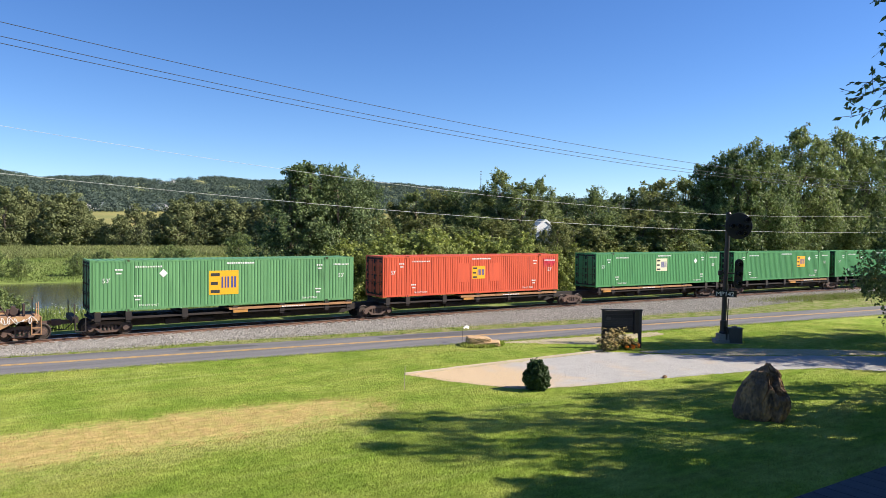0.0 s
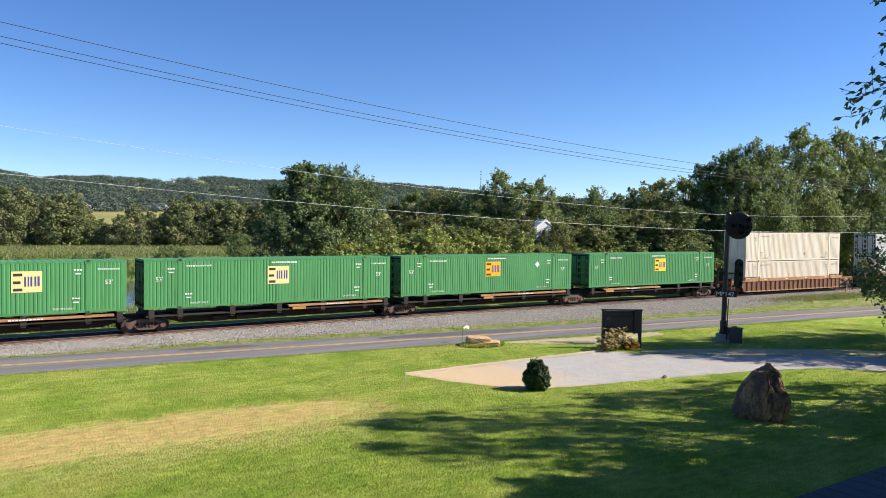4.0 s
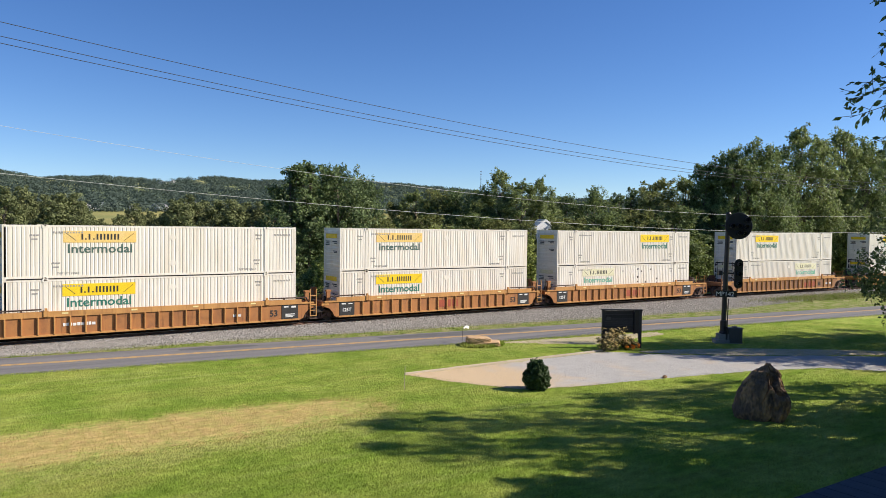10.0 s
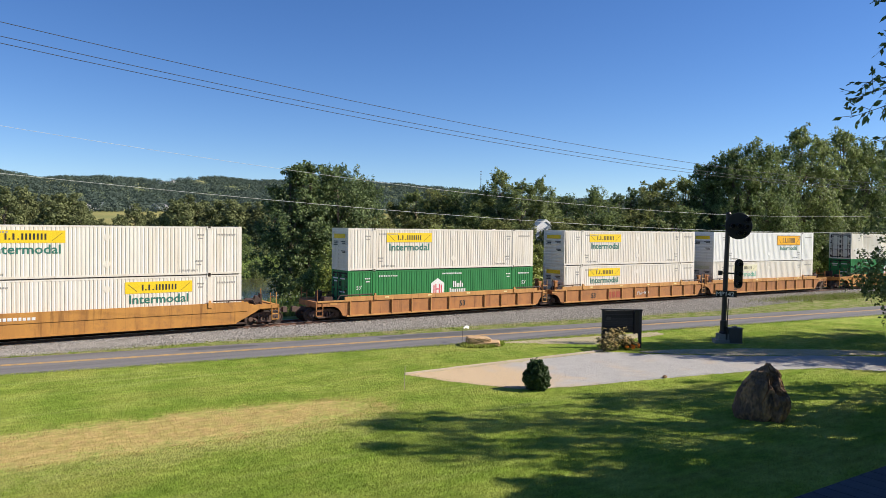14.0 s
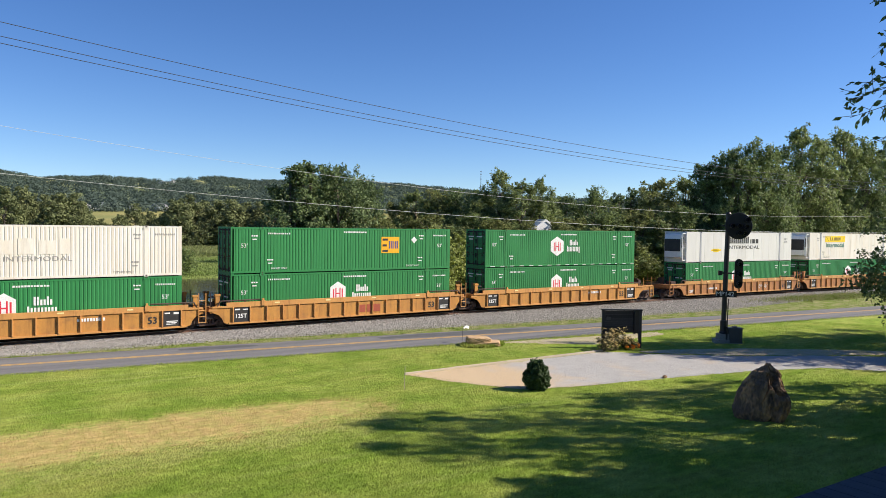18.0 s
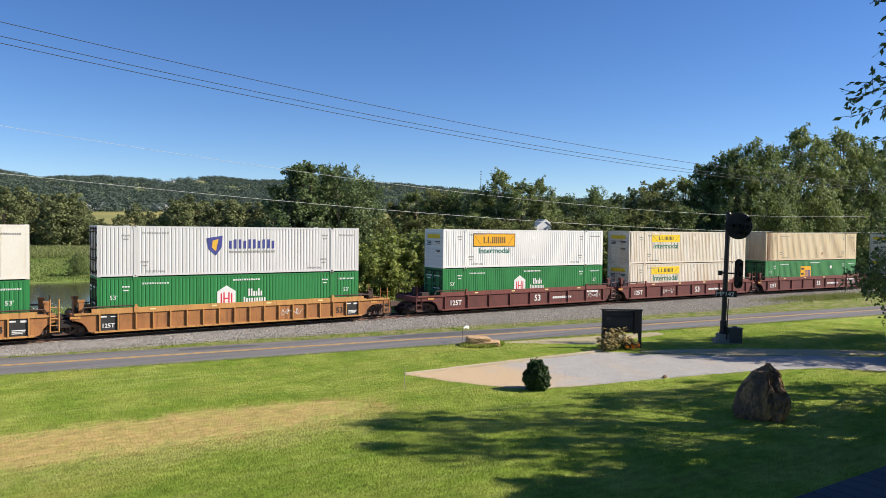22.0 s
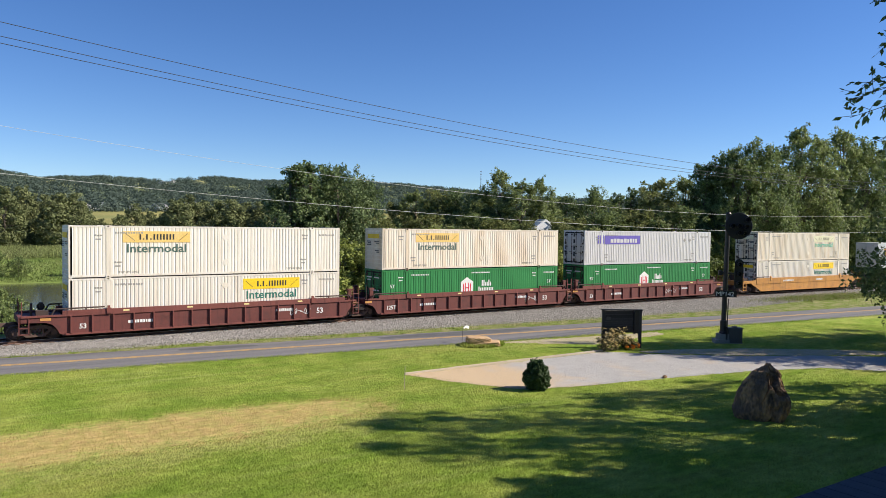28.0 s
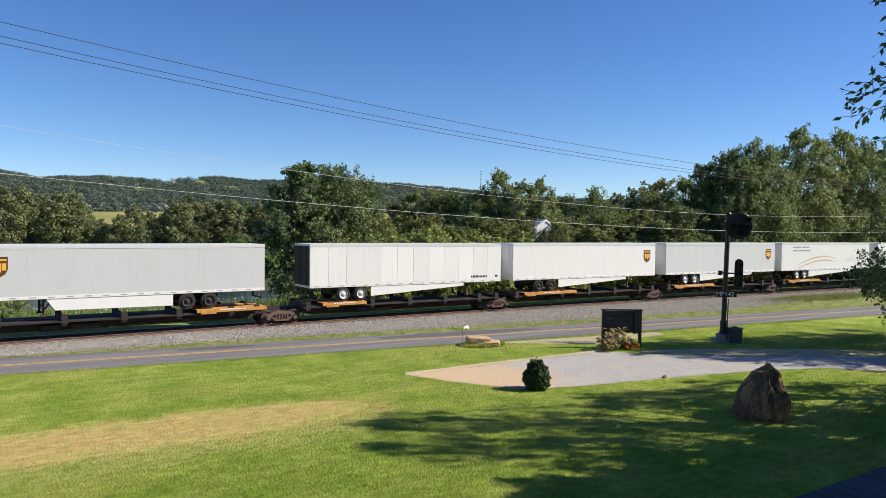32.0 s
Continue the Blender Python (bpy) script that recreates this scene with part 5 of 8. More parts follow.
def chords(paint, low, ends):
    a, b = ends
    top = Shape().slab([(-a, 1.26), (b, 1.26), (b, 1.36), (8.4, 1.36), (8.4, 1.56), (-8.4, 1.56), (-8.4, 1.36), (-a, 1.36)], -0.075, 0.055).mesh("top_chord", PAINT[TRIM[paint]])
    return top, Shape().box(-8.25, 8.25, -0.09, 0.06, low, low + 0.1).mesh("bottom_chord", PAINT[TRIM[paint]])


def plain_side(paint, low):
    """A smooth side beam with slanting ends."""
    s = Shape()
    s.slab([(-7.6, low), (7.6, low), (8.9, 0.9), (9.2, 1.08), (10.35, 1.1), (10.35, 1.34), (8.6, 1.36), (8.4, 1.56), (-8.4, 1.56), (-8.6, 1.36), (-10.35, 1.34), (-10.35, 1.1), (-9.2, 1.08), (-8.9, 0.9)], -0.04, 0.04)
    s.slab([(-8.4, 1.0), (8.4, 1.0), (8.4, 1.56), (-8.4, 1.56)], -0.075, -0.035)
    s.box(-7.7, 7.7, -0.07, 0.05, low, low + 0.08)
    return s.mesh("side_sill", PAINT[paint])


def scrawl(seed):
    """One looping line of spray paint."""
    r = random.Random(seed * 7 + 3)
    v, f = [], []
    for i in range(60):
        u = i / 59
        a = u * math.tau * (4 + seed % 3)
        x, z = -0.65 + 1.3 * u + 0.13 * math.cos(a), 0.2 * math.sin(a * 1.3 + seed) * (0.6 + 0.4 * math.sin(u * 9)) + r.uniform(-0.02, 0.02)
        v += [(x - 0.016, -0.006, z), (x, -0.006, z + 0.016), (x + 0.016, -0.006, z), (x, 0.0, z - 0.016)]
    for i in range(59):
        f += [(4 * i + k, 4 * i + 4 + k, 4 * i + 4 + (k + 1) % 4, 4 * i + (k + 1) % 4) for k in range(4)]
    s = Shape().add(v, f)
    return s.mesh("graffiti", PAINT["white_ink"])


CAR_GROUP = "cars of the train"


def well_car(label, paint, style="ribs", left="c", right="c", ribs=22, low=0.24, panels=(), half=(9.65, 9.65)):
    """A container well car. left and right: c a coupler, a a joint shared with the next unit."""
    car = thing("well_car", label, "freight car", CAR_GROUP)
    ends = tuple(10.35 if kind == "c" else 9.25 for kind in (left, right))
    key = (paint, style, low, ends)
    if style == "ribs":
        side = cached(("well",) + key, lambda: well_side(paint, low, ends))
        far_side = cached(("well_far",) + key, lambda: well_side(paint, low, ends[::-1]))
        # ribs lighter than the web, their sunlit edge put into the paint
        rib = cached(("rib", paint, low), lambda: Shape().box(-0.045, 0.045, -0.1, 0.0, low + 0.08, 1.28).box(-0.02, 0.02, -0.12, 0.0, low + 0.1, 1.26).mesh("rib", PAINT[TRIM[paint]]))
        for y in (-1.44, 1.44):
            way = ends if y < 0 else ends[::-1]
            for nm, me in zip(("top_chord", "bottom_chord"), cached(("chords", paint, low, way), lambda: chords(paint, low, way))):
                part(nm, me, car, m=pose(0, y, 0, 0, 0, 0 if y < 0 else 180))
        for i in range(ribs):
            x = -8.0 + 16.0 * i / (ribs - 1)
            # no rib crosses a stencilled plate
            if any(isinstance(p[0], str) and p[4] != "splash" and abs(p[1] - x) < 0.42 for p in panels):
                continue
            part("rib", rib, car, m=pose(x, -1.44, 0))
        far = cached(("ribs_far", paint, low, ribs), lambda: [s for s in [Shape()] if [s.box(-8 + 16 * i / (ribs - 1) - 0.045, -8 + 16 * i / (ribs - 1) + 0.045, 0.0, 0.1, low + 0.08, 1.28) for i in range(ribs)]][0].mesh("far_ribs", PAINT[paint]))
        part("far_ribs", far, car, m=pose(0, 1.44, 0))
    else:
        side = far_side = cached(("plainwell",) + key, lambda: plain_side(paint, low))
    for y in (-1.44, 1.44):
        part("side_sill", side if y < 0 else far_side, car, m=pose(0, y, 0, 0, 0, 0 if y < 0 else 180))
    floor = cached(("wellfloor",), lambda: Shape().box(-8.3, 8.3, -1.42, 1.42, 0.2, 0.3).box(-8.4, -8.25, -1.42, 1.42, 0.2, 1.2).box(8.25, 8.4, -1.42, 1.42, 0.2, 1.2).mesh("well_floor", PAINT["dark"]))
    part("well_floor", floor, car)
    clip = cached(("clip", paint), lambda: Shape().box(-0.12, 0.12, -0.1, 0.02, 1.3, 1.62).box(-0.06, 0.06, -0.06, 0.06, 1.6, 1.74).mesh("guide_bracket", PAINT[TRIM[paint]]))
    for x in (-6.1, 6.1):
        part("guide_bracket", clip, car, m=pose(x, -1.46, 0))
        part("guide_bracket", clip, car, m=pose(x, 1.46, 0, 0, 0, 180))
    for d, kind in ((-1, left), (1, right)):
        turn = 0 if d > 0 else 180

        def deck(e=10.35 if kind == "c" else 9.25):
            s = Shape().slab([(8.3, 0.95), (9.0, 1.05), (e, 1.08), (e, 1.24), (8.3, 1.24)], -1.36, 1.36)
            s.box(e - 0.15, e + 0.1, -1.42, 1.42, 0.95, 1.3)
            s.box(8.4, e + 0.05, -0.3, 0.3, 0.86, 1.05)
            return s.mesh("end_platform", PAINT[paint])

        part("end_platform", cached(("deck", paint, kind), deck), car, m=pose(0, 0, 0, 0, 0, turn))
        if kind == "c":
            coupler(car, d * 10.55, d)

            def step():
                s = Shape()
                for x in (9.95, 10.4):
                    s.box(x, x + 0.05, -1.5, -1.42, 0.35, 1.3)
                for z in (0.36, 0.7):
                    s.box(9.95, 10.45, -1.5, -1.4, z, z + 0.05)
                return s.mesh("step", PAINT[paint])

            part("step", cached(("step", paint), step), car, m=pose(0, 0, 0, 0, 0, turn) if d > 0 else Matrix.Diagonal((-1, 1, 1, 1)))
            rail = lambda: Shape().rod((10.3, -1.35, 1.3), (10.3, -1.35, 2.1), 0.03, n=5).rod((10.3, -0.4, 1.3), (10.3, -0.4, 1.95), 0.03, n=5).rod((10.3, -1.35, 1.75), (10.3, -0.4, 1.75), 0.025, n=5).mesh("grab_rail", PAINT[paint])
            part("grab_rail", cached(("grab", paint), rail), car, m=pose(0, 0, 0, 0, 0, turn))
            part("grab_post", cached(("grab_far", paint), lambda: Shape().rod((10.3, 1.35, 1.3), (10.3, 1.35, 2.1), 0.03, n=5).mesh("grab_post", PAINT[paint])), car, m=pose(0, 0, 0, 0, 0, turn))
            part("equipment_box", cached("eq1", lambda: Shape().box(9.0, 9.6, 0.3, 0.9, 1.24, 1.55).mesh("equipment_box", PAINT["dark"])), car, m=pose(0, 0, 0, 0, 0, turn))
            part("brake_stand", cached("eq2", lambda: Shape().box(9.1, 9.3, -0.9, -0.6, 1.24, 1.85).turned([(0.19, 0.0), (0.21, 0.03), (0.19, 0.06)], "y", 14, (9.2, -0.97, 1.6)).mesh("brake_stand", PAINT["dark"])), car, m=pose(0, 0, 0, 0, 0, turn))
            part("bracket", cached("eq3", lambda: Shape().box(9.7, 9.8, -0.2, 0.2, 1.24, 1.9).mesh("bracket", PAINT["dark"])), car, m=pose(0, 0, 0, 0, 0, turn))
            truck(car, d * half[0])
        else:
            post = cached(("stand", paint), lambda: Shape().box(8.75, 9.0, -0.1, 0.1, 1.24, 2.05).box(8.7, 9.05, -0.12, 0.12, 1.95, 2.08).mesh("stanchion", PAINT[paint]))
            rod = cached(("grab_post", paint), lambda: Shape().rod((9.3, 0, 1.2), (9.3, 0, 2.2), 0.03, n=5).mesh("grab_post", PAINT["dark"]))
            for y0 in (-1.2, 1.2):
                part("stanchion", post, car, m=pose(0, 0, 0, 0, 0, turn) @ pose(0, y0, 0))
            part("grab_post", rod, car, m=pose(0, 1.3 * d, 0, 0, 0, turn))

            def climb():
                s = Shape()
                for x in (9.0, 9.42):
                    s.rod((x, -1.5, 0.42), (x, -1.5, 2.2), 0.035, n=6)
                for z in (0.45, 0.8, 1.15, 1.75):
                    s.rod((9.0, -1.5, z), (9.42, -1.5, z), 0.028, n=6)
                for x in (9.0, 9.42):
                    s.box(x - 0.04, x + 0.04, -1.5, -1.4, 1.1, 1.2)
                return s.mesh("ladder", PAINT[TRIM[paint]])

            if d > 0:
                part("ladder", cached(("climb", paint), climb), car)
                part("chain_box", cached("chain_box", lambda: Shape().slab([(9.3, 0.62), (9.95, 0.62), (10.05, 0.8), (10.0, 1.0), (9.3, 1.0)], -1.3, -0.9).mesh("chain_box", PAINT["black_steel"])), car)
            else:
                part("hose_coil", cached("hose_coil", lambda: Shape().turned([(0.12, -0.05), (0.19, -0.04), (0.21, 0.0), (0.19, 0.04), (0.12, 0.05)], "y", 12, (9.1, -1.1, 1.45)).mesh("hose_coil", PAINT["rubber"])), car, m=Matrix.Diagonal((-1, 1, 1, 1)))
            if d > 0:
                truck(car, half[1])
                part("joint", cached("joint", lambda: Shape().box(-0.7, 0.7, -0.35, 0.35, 0.86, 1.1).turned([(0.3, 0.9), (0.34, 1.0), (0.3, 1.18)], "z", 12).mesh("joint", PAINT["dark"])), car, m=pose(half[1], 0, 0))
    pipe = cached(("pipe", paint), lambda: Shape().rod((6.3, 0, 1.68), (8.75, 0, 1.66), 0.045, n=6).rod((8.75, 0, 1.66), (8.95, 0, 1.3), 0.045, n=6).box(7.2, 7.28, -0.03, 0.03, 1.5, 1.68).box(8.2, 8.28, -0.03, 0.03, 1.5, 1.68).mesh("handrail", PAINT["dark"]))
    for flip in (1, -1):
        for side in (-1.42, 1.42):
            part("handrail", pipe, car, m=pose(0, side, 0) @ Matrix.Diagonal((flip, 1, 1, 1)))
    y = -1.466 if style == "ribs" else -1.518
    if style == "ribs":
        worn = cached("corner_patch", lambda: Shape().box(-0.26, 0.26, -0.006, 0.0, -0.07, 0.07).mesh("warning_patch", PAINT["yellow_trim"]))
        for x in (-9.2, 9.2):
            part("warning_patch", worn, car, "worn yellow patch", pose(x, -1.468, 1.14))
        refl = cached("reflector", lambda: Shape().box(-0.16, 0.16, -0.006, 0.0, -0.045, 0.045).mesh("reflector", PAINT["logo_cream"]))
        for x in (-5.2, -1.7, 1.7, 5.2):
            part("reflector", refl, car, m=pose(x, -1.516, 1.44))
    for body, x, z, h, ink in panels:
        if ink == "block":
            white = [p for p in panels if p[0] == "125T" and abs(p[1] - x) < 0.1]
            part("stencil_panel", cached("stencil", lambda: Shape().box(-0.55, 0.55, -0.01, 0.04, 0.34, 1.25).mesh("stencil_panel", PAINT["ink"])), car, "black stencil panel", pose(x, y - 0.004, 0))
            if white:
                part("marking", cached("platebars", lambda: bars([(-0.4, -0.1, 1.08, 1.16), (0.1, 0.4, 1.08, 1.14)], "white_ink")), car, m=pose(x, y - 0.013, 0))
                continue
            part("marking", cached("stencilbars", lambda: bars([(-0.4, -0.1, 1.08, 1.16), (0.1, 0.4, 1.05, 1.16), (-0.3, 0.35, 0.62, 0.67), (-0.3, 0.3, 0.54, 0.58), (-0.3, 0.2, 0.46, 0.5)], "white_ink")), car, m=pose(x, y - 0.013, 0))
        elif ink == "bar":
            part("marking", cached(("carbar", body), lambda: bars(wordbars(body, 0.17, 9, 0.35), "white_ink")), car, "unreadable white marking", pose(x, y, z))
        elif ink == "amber":
            part("marking", cached(("amberred", body), lambda: bars(wordbars(body * 0.75, 0.5, 3, 0.25), "red_oxide")), car, "worn red marking", pose(x, y - 0.004, z))
        elif ink == "splash":
            part("graffiti", cached(("splash", int(abs(x) * 10) % 4), lambda: scrawl(int(abs(x) * 10) % 4)), car, "white spray-painted scrawl", pose(x, y, z))
        else:
            part("lettering", lettering(body, h, ink), car, m=pose(x, y - (0.02 if any(p[4] == "block" and abs(p[1] - x) < 0.1 for p in panels) or any(p[4] == "amber" and abs(p[1] - x) < p[0] / 2 + 0.4 for p in panels) else 0.004), z))
    return car


def spine_car(label, trucks, left=None, right=None, base=0.0, board=(-7.6, 7.6), load="box", x0=-8.6, x1=8.6):
    """A skeleton car: one central spine, short load platforms."""
    car = thing("spine_car", label, "freight car", CAR_GROUP)
    s = Shape().slab([(x0, 0.72), (x0 + 1.4, 0.62), (x0 + 2.2, 0.4), (x1 - 2.2, 0.4), (x1 - 1.4, 0.62), (x1, 0.72), (x1, 1.02), (x0, 1.02)], -0.3, 0.3)
    part("spine", s.mesh("spine", PAINT["black_steel"]), car)
    arm = cached("spine_arm", lambda: Shape().slab([(-0.12, 0.75), (0.12, 0.75), (0.12, 1.2), (-0.12, 1.2)], -1.36, 1.36).box(-0.16, 0.16, -1.4, -1.24, 0.85, 1.34).box(-0.16, 0.16, 1.24, 1.4, 0.85, 1.34).mesh("cross_arm", PAINT["black_steel"]))
    for x in (-7.7, -6.1, -3.0, 0.0, 3.0, 6.1, 7.7):
        part("cross_arm", arm, car, m=pose(x, 0, 0))
    a, b = board
    deep, tone = (0.11, "rust_trim") if load == "box" else (0.2, "yellow")
    side = Shape().box(a, b, -1.46, -1.38, 1.23 - deep, 1.23).box(a, b, -1.4, -0.4, 1.18, 1.24).mesh("platform", PAINT[tone])
    part("platform", side, car, "rust-red side board" if load == "box" else "orange side platform", pose(0, 0, 0))
    part("platform", Shape().box(a, b, 1.38, 1.46, 1.23 - deep, 1.22).box(a, b, 0.4, 1.4, 1.18, 1.24).mesh("platform", PAINT[tone]), car)
    end = cached(("step_plate", load), lambda: Shape().box(-0.45, 0.45, -1.47, -1.385, 0.94, 1.1).mesh("step_plate", PAINT["yellow"]))
    part("step_plate", end, car, "small yellow end plate", pose(a + 0.7, 0, 0))
    deck = Shape().box(-8.0, 8.0, -1.38, 1.38, 0.92, 1.0).mesh("walkway", PAINT["black_steel"])
    part("walkway", deck, car)
    part("marking", cached("spinebars", lambda: bars(wordbars(2.0, 0.1, 10, 0.4), "white_ink")), car, "unreadable white marking", pose((a + b) / 2, -1.465, 1.175) @ Matrix.Diagonal((0.8, 1, 0.7, 1)))
    part("air_tank", cached("air_tank", lambda: Shape().rod((-2.6, -0.8, 0.62), (-1.2, -0.8, 0.62), 0.19, n=10).mesh("air_tank", PAINT["black_steel"])), car)
    part("brake_rod", cached("brake_rod", lambda: Shape().rod((-0.6, -0.85, 0.55), (1.4, -0.85, 0.55), 0.05, n=6).mesh("brake_rod", PAINT["black_steel"])), car)
    part("brake_valve", cached("brake_valve", lambda: Shape().box(-4.0, -3.2, -1.0, -0.6, 0.45, 0.75).mesh("brake_valve", PAINT["black_steel"])), car)
    part("brake_cylinder", cached("brake_cyl", lambda: Shape().rod((3.2, -0.8, 0.65), (3.8, -0.8, 0.65), 0.15, n=10).mesh("brake_cylinder", PAINT["black_steel"])), car)
    for x in trucks:
        truck(car, x)
    if left is not None:
        coupler(car, left, -1)
        part("end_beam", Shape().box(left - 0.1, left + 0.2, -1.35, 1.35, 0.85, 1.15).rod((left, -1.3, 1.1), (left, -1.3, 1.9), 0.03, n=5).rod((left, 1.2, 1.1), (left, 1.2, 1.9), 0.03, n=5).box(left, left + 0.06, -1.45, -1.38, 0.35, 1.1).box(left + 0.5, left + 0.56, -1.45, -1.38, 0.35, 1.1).box(left, left + 0.56, -1.46, -1.36, 0.35, 0.4).mesh("end_beam", PAINT["black_steel"]), car)
    if right is not None:
        coupler(car, right, 1)
        part("end_beam", Shape().box(right - 0.2, right + 0.1, -1.35, 1.35, 0.85, 1.15).rod((right, -1.3, 1.1), (right, -1.3, 1.9), 0.03, n=5).mesh("end_beam", PAINT["black_steel"]), car)
    return car


def trailer(label, paint, flip=False, seams=0, badge=None, skirt=True, rim_paint="alloy", end_paint="silver", hl=8.08):
    """Road semi-trailer on the skeleton car; its wheels stand near one end."""
    t = thing("semi_trailer", label, "trailer", "trailers on the train")
    k = -1 if flip else 1
    z0, z1 = 0.98, 3.86
    s = Shape().box(-hl, hl, -1.29, 1.29, z0 + 0.12, z1 - 0.06)
    part("box_body", s.mesh("box_body", PAINT[paint]), t)
    for i in range(seams):
        x = -hl + 2 * hl * (i + 0.5) / seams
        part("panel", cached(("trailer_panel", paint, seams), lambda: Shape().box(-hl / seams + 0.012, hl / seams - 0.012, -1.299, -1.28, z0 + 0.2, z1 - 0.22).mesh("panel", PAINT[paint])), t, m=pose(x, 0, 0))
    part("roof", Shape().box(-hl, hl, -1.27, 1.27, z1 - 0.08, z1).box(-hl - 0.01, hl + 0.01, -1.305, 1.305, z1 - 0.2, z1 - 0.04).mesh("roof", PAINT["trailer_grey"]), t)
    part("bottom_rail", Shape().box(-hl, hl, -1.305, 1.305, z0, z0 + 0.17).mesh("bottom_rail", PAINT["trailer_white"]), t)
    dots = Shape()
    for i in range(17):
        dots.box(-hl + 0.3 + i * 0.9, -hl + 0.62 + i * 0.9, -1.312, -1.3, z0 + 0.06, z0 + 0.11)
    part("marker_strip", dots.mesh("marker_strip", PAINT["grey_ink"]), t)
    wx = -4.8 if flip else 3.85
    part("wheel_frame", Shape().box(wx - 1.4, wx + 1.4, -0.6, 0.6, 0.62, z0).box(wx - 1.2, wx + 1.2, -0.9, 0.9, 0.42, 0.55).mesh("wheel_frame", PAINT["dark"]), t)
    tyre = cached("tyre", lambda: Shape().turned([(0.3, 0.0), (0.46, 0.0), (0.5, 0.04), (0.5, 0.24), (0.46, 0.28), (0.3, 0.28)], "y", 24).mesh("tyre", PAINT["rubber"]))
    rim = cached(("rim", rim_paint), lambda: Shape().turned([(0.06, -0.02), (0.1, 0.02), (0.2, 0.07), (0.28, 0.03), (0.3, 0.0), (0.3, 0.2), (0.06, 0.2)], "y", 18).mesh("rim", PAINT[rim_paint]))
    for o in (-0.65, 0.65):
        for y in (-1.28, 1.0):
            w = part("tyre", tyre, t, m=pose(wx + o, y, 0.5))
            part("rim", rim, w, m=pose(0, -0.075, 0) if y < 0 else None)
    lx = 4.9 if flip else -4.25
    for y in (-0.93, 0.93):
        part("landing_leg", cached(("leg", k), lambda: Shape().box(-0.06, 0.06, -0.07, 0.07, 0.1, z0).box(-0.14, 0.14, -0.12, 0.12, 0.0, 0.1).rod((0, 0, 0.3), (0.5 * k, 0.0, z0), 0.04, n=5).mesh("landing_leg", PAINT["dark"])), t, m=pose(lx, y, 0))
    if skirt:
        a, b = sorted((wx - 1.45 * k, lx + (-0.5 if flip else 0.1)))
        pts = [(a, z0), (a, 0.3 if k < 0 else 0.75), (b, 0.75 if k < 0 else 0.3), (b, z0)]
        if k > 0:
            pts = [(a, z0), (a + 0.45, 0.34), (b, 0.3), (b, z0)]
        part("side_skirt", Shape().slab(pts, -1.27, -1.24).mesh("side_skirt", PAINT["trailer_white"]), t)
    part("rear_guard", Shape().box(hl * k - 0.06, hl * k + 0.06, -1.0, 1.0, 0.45, 0.55).box(hl * k - 0.05, hl * k + 0.05, -0.8, -0.7, 0.5, z0).box(hl * k - 0.05, hl * k + 0.05, 0.7, 0.8, 0.5, z0).mesh("rear_guard", PAINT["dark"]), t)
    end = Shape()
    for y in (-0.61, 0.61):
        end.box(-hl - 0.04, -hl, y - 0.58, y + 0.58, z0 + 0.15, z1 - 0.15)
        end.rod((-hl - 0.06, y - 0.25, z0 + 0.1), (-hl - 0.06, y - 0.25, z1 - 0.15), 0.02, n=5)
    part("end_panel", end.mesh("end_panel", PAINT[end_paint]), t)
    if badge == "shield":
        x = -6.3 if not flip else 7.0
        sh = part("badge", cached("shield", lambda: Shape().slab([(-0.42, 0.5), (0.42, 0.5), (0.42, -0.15), (0.3, -0.4), (0.0, -0.6), (-0.3, -0.4), (-0.42, -0.15)], -0.006, 0.006).mesh("badge", PAINT["brown_ink"])), t, "brown shield badge with gold marks", pose(x, -1.3, 2.75))
        part("motif", cached("shieldbars", lambda: bars([(-0.32, -0.1, -0.2, 0.16), (-0.06, 0.12, -0.3, 0.16), (0.16, 0.34, -0.2, 0.16), (-0.36, 0.36, 0.3, 0.38)], "gold_ink")), sh, m=pose(0, -0.006, 0))
    elif badge == "sweep":
        s = Shape()
        for j in range(2):
            pts = []
            for i in range(13):
                u = i / 12
                pts.append((-3.4 + 7.2 * u, 1.0 * math.sin(u * math.pi * 0.75) - 0.4 * j - 0.5))
            for i in range(12, -1, -1):
                u = i / 12
                pts.append((-3.4 + 7.2 * u, 1.0 * math.sin(u * math.pi * 0.75) - 0.4 * j - 0.5 - 0.16 * math.sin(u * math.pi)))
            s.slab(pts, -0.006, 0.004)
        part("marking", s.mesh("marking", PAINT["tan_ink"]), t, "tan sweeping stripes", pose(-2.2, -1.3, 2.0))
        part("marking", bars([(a, b, z, z + 0.14) for z, a, b in ((0.45, -2.2, -0.8), (0.45, -0.65, 0.6), (0.1, -2.2, -1.4), (0.1, -1.25, 0.9))], "grey_ink"), t, "grey unreadable lettering", pose(-4.0, -1.3, 2.9))
        part("marking", bars(wordbars(3.4, 0.5, 6, 0.3), "silver"), t, "pale grey unreadable name", pose(5.2, -1.3, 2.1))
    else:
        part("marking", bars(wordbars(1.5, 0.16, 7, 0.3) + [(1.5, 1.75, -0.08, 0.08)], "ink"), t, "small black unreadable marking", pose(6.2 if not flip else 5.8, -1.3, 1.4))
    return t


# -- the loads, from the head of the train to its tail --
MOVERS = []


def put(ob, centre, z):
    MOVERS.append((ob, centre, z))
    return ob


UP, LOW, SINGLE = 3.575, 0.68, 1.64


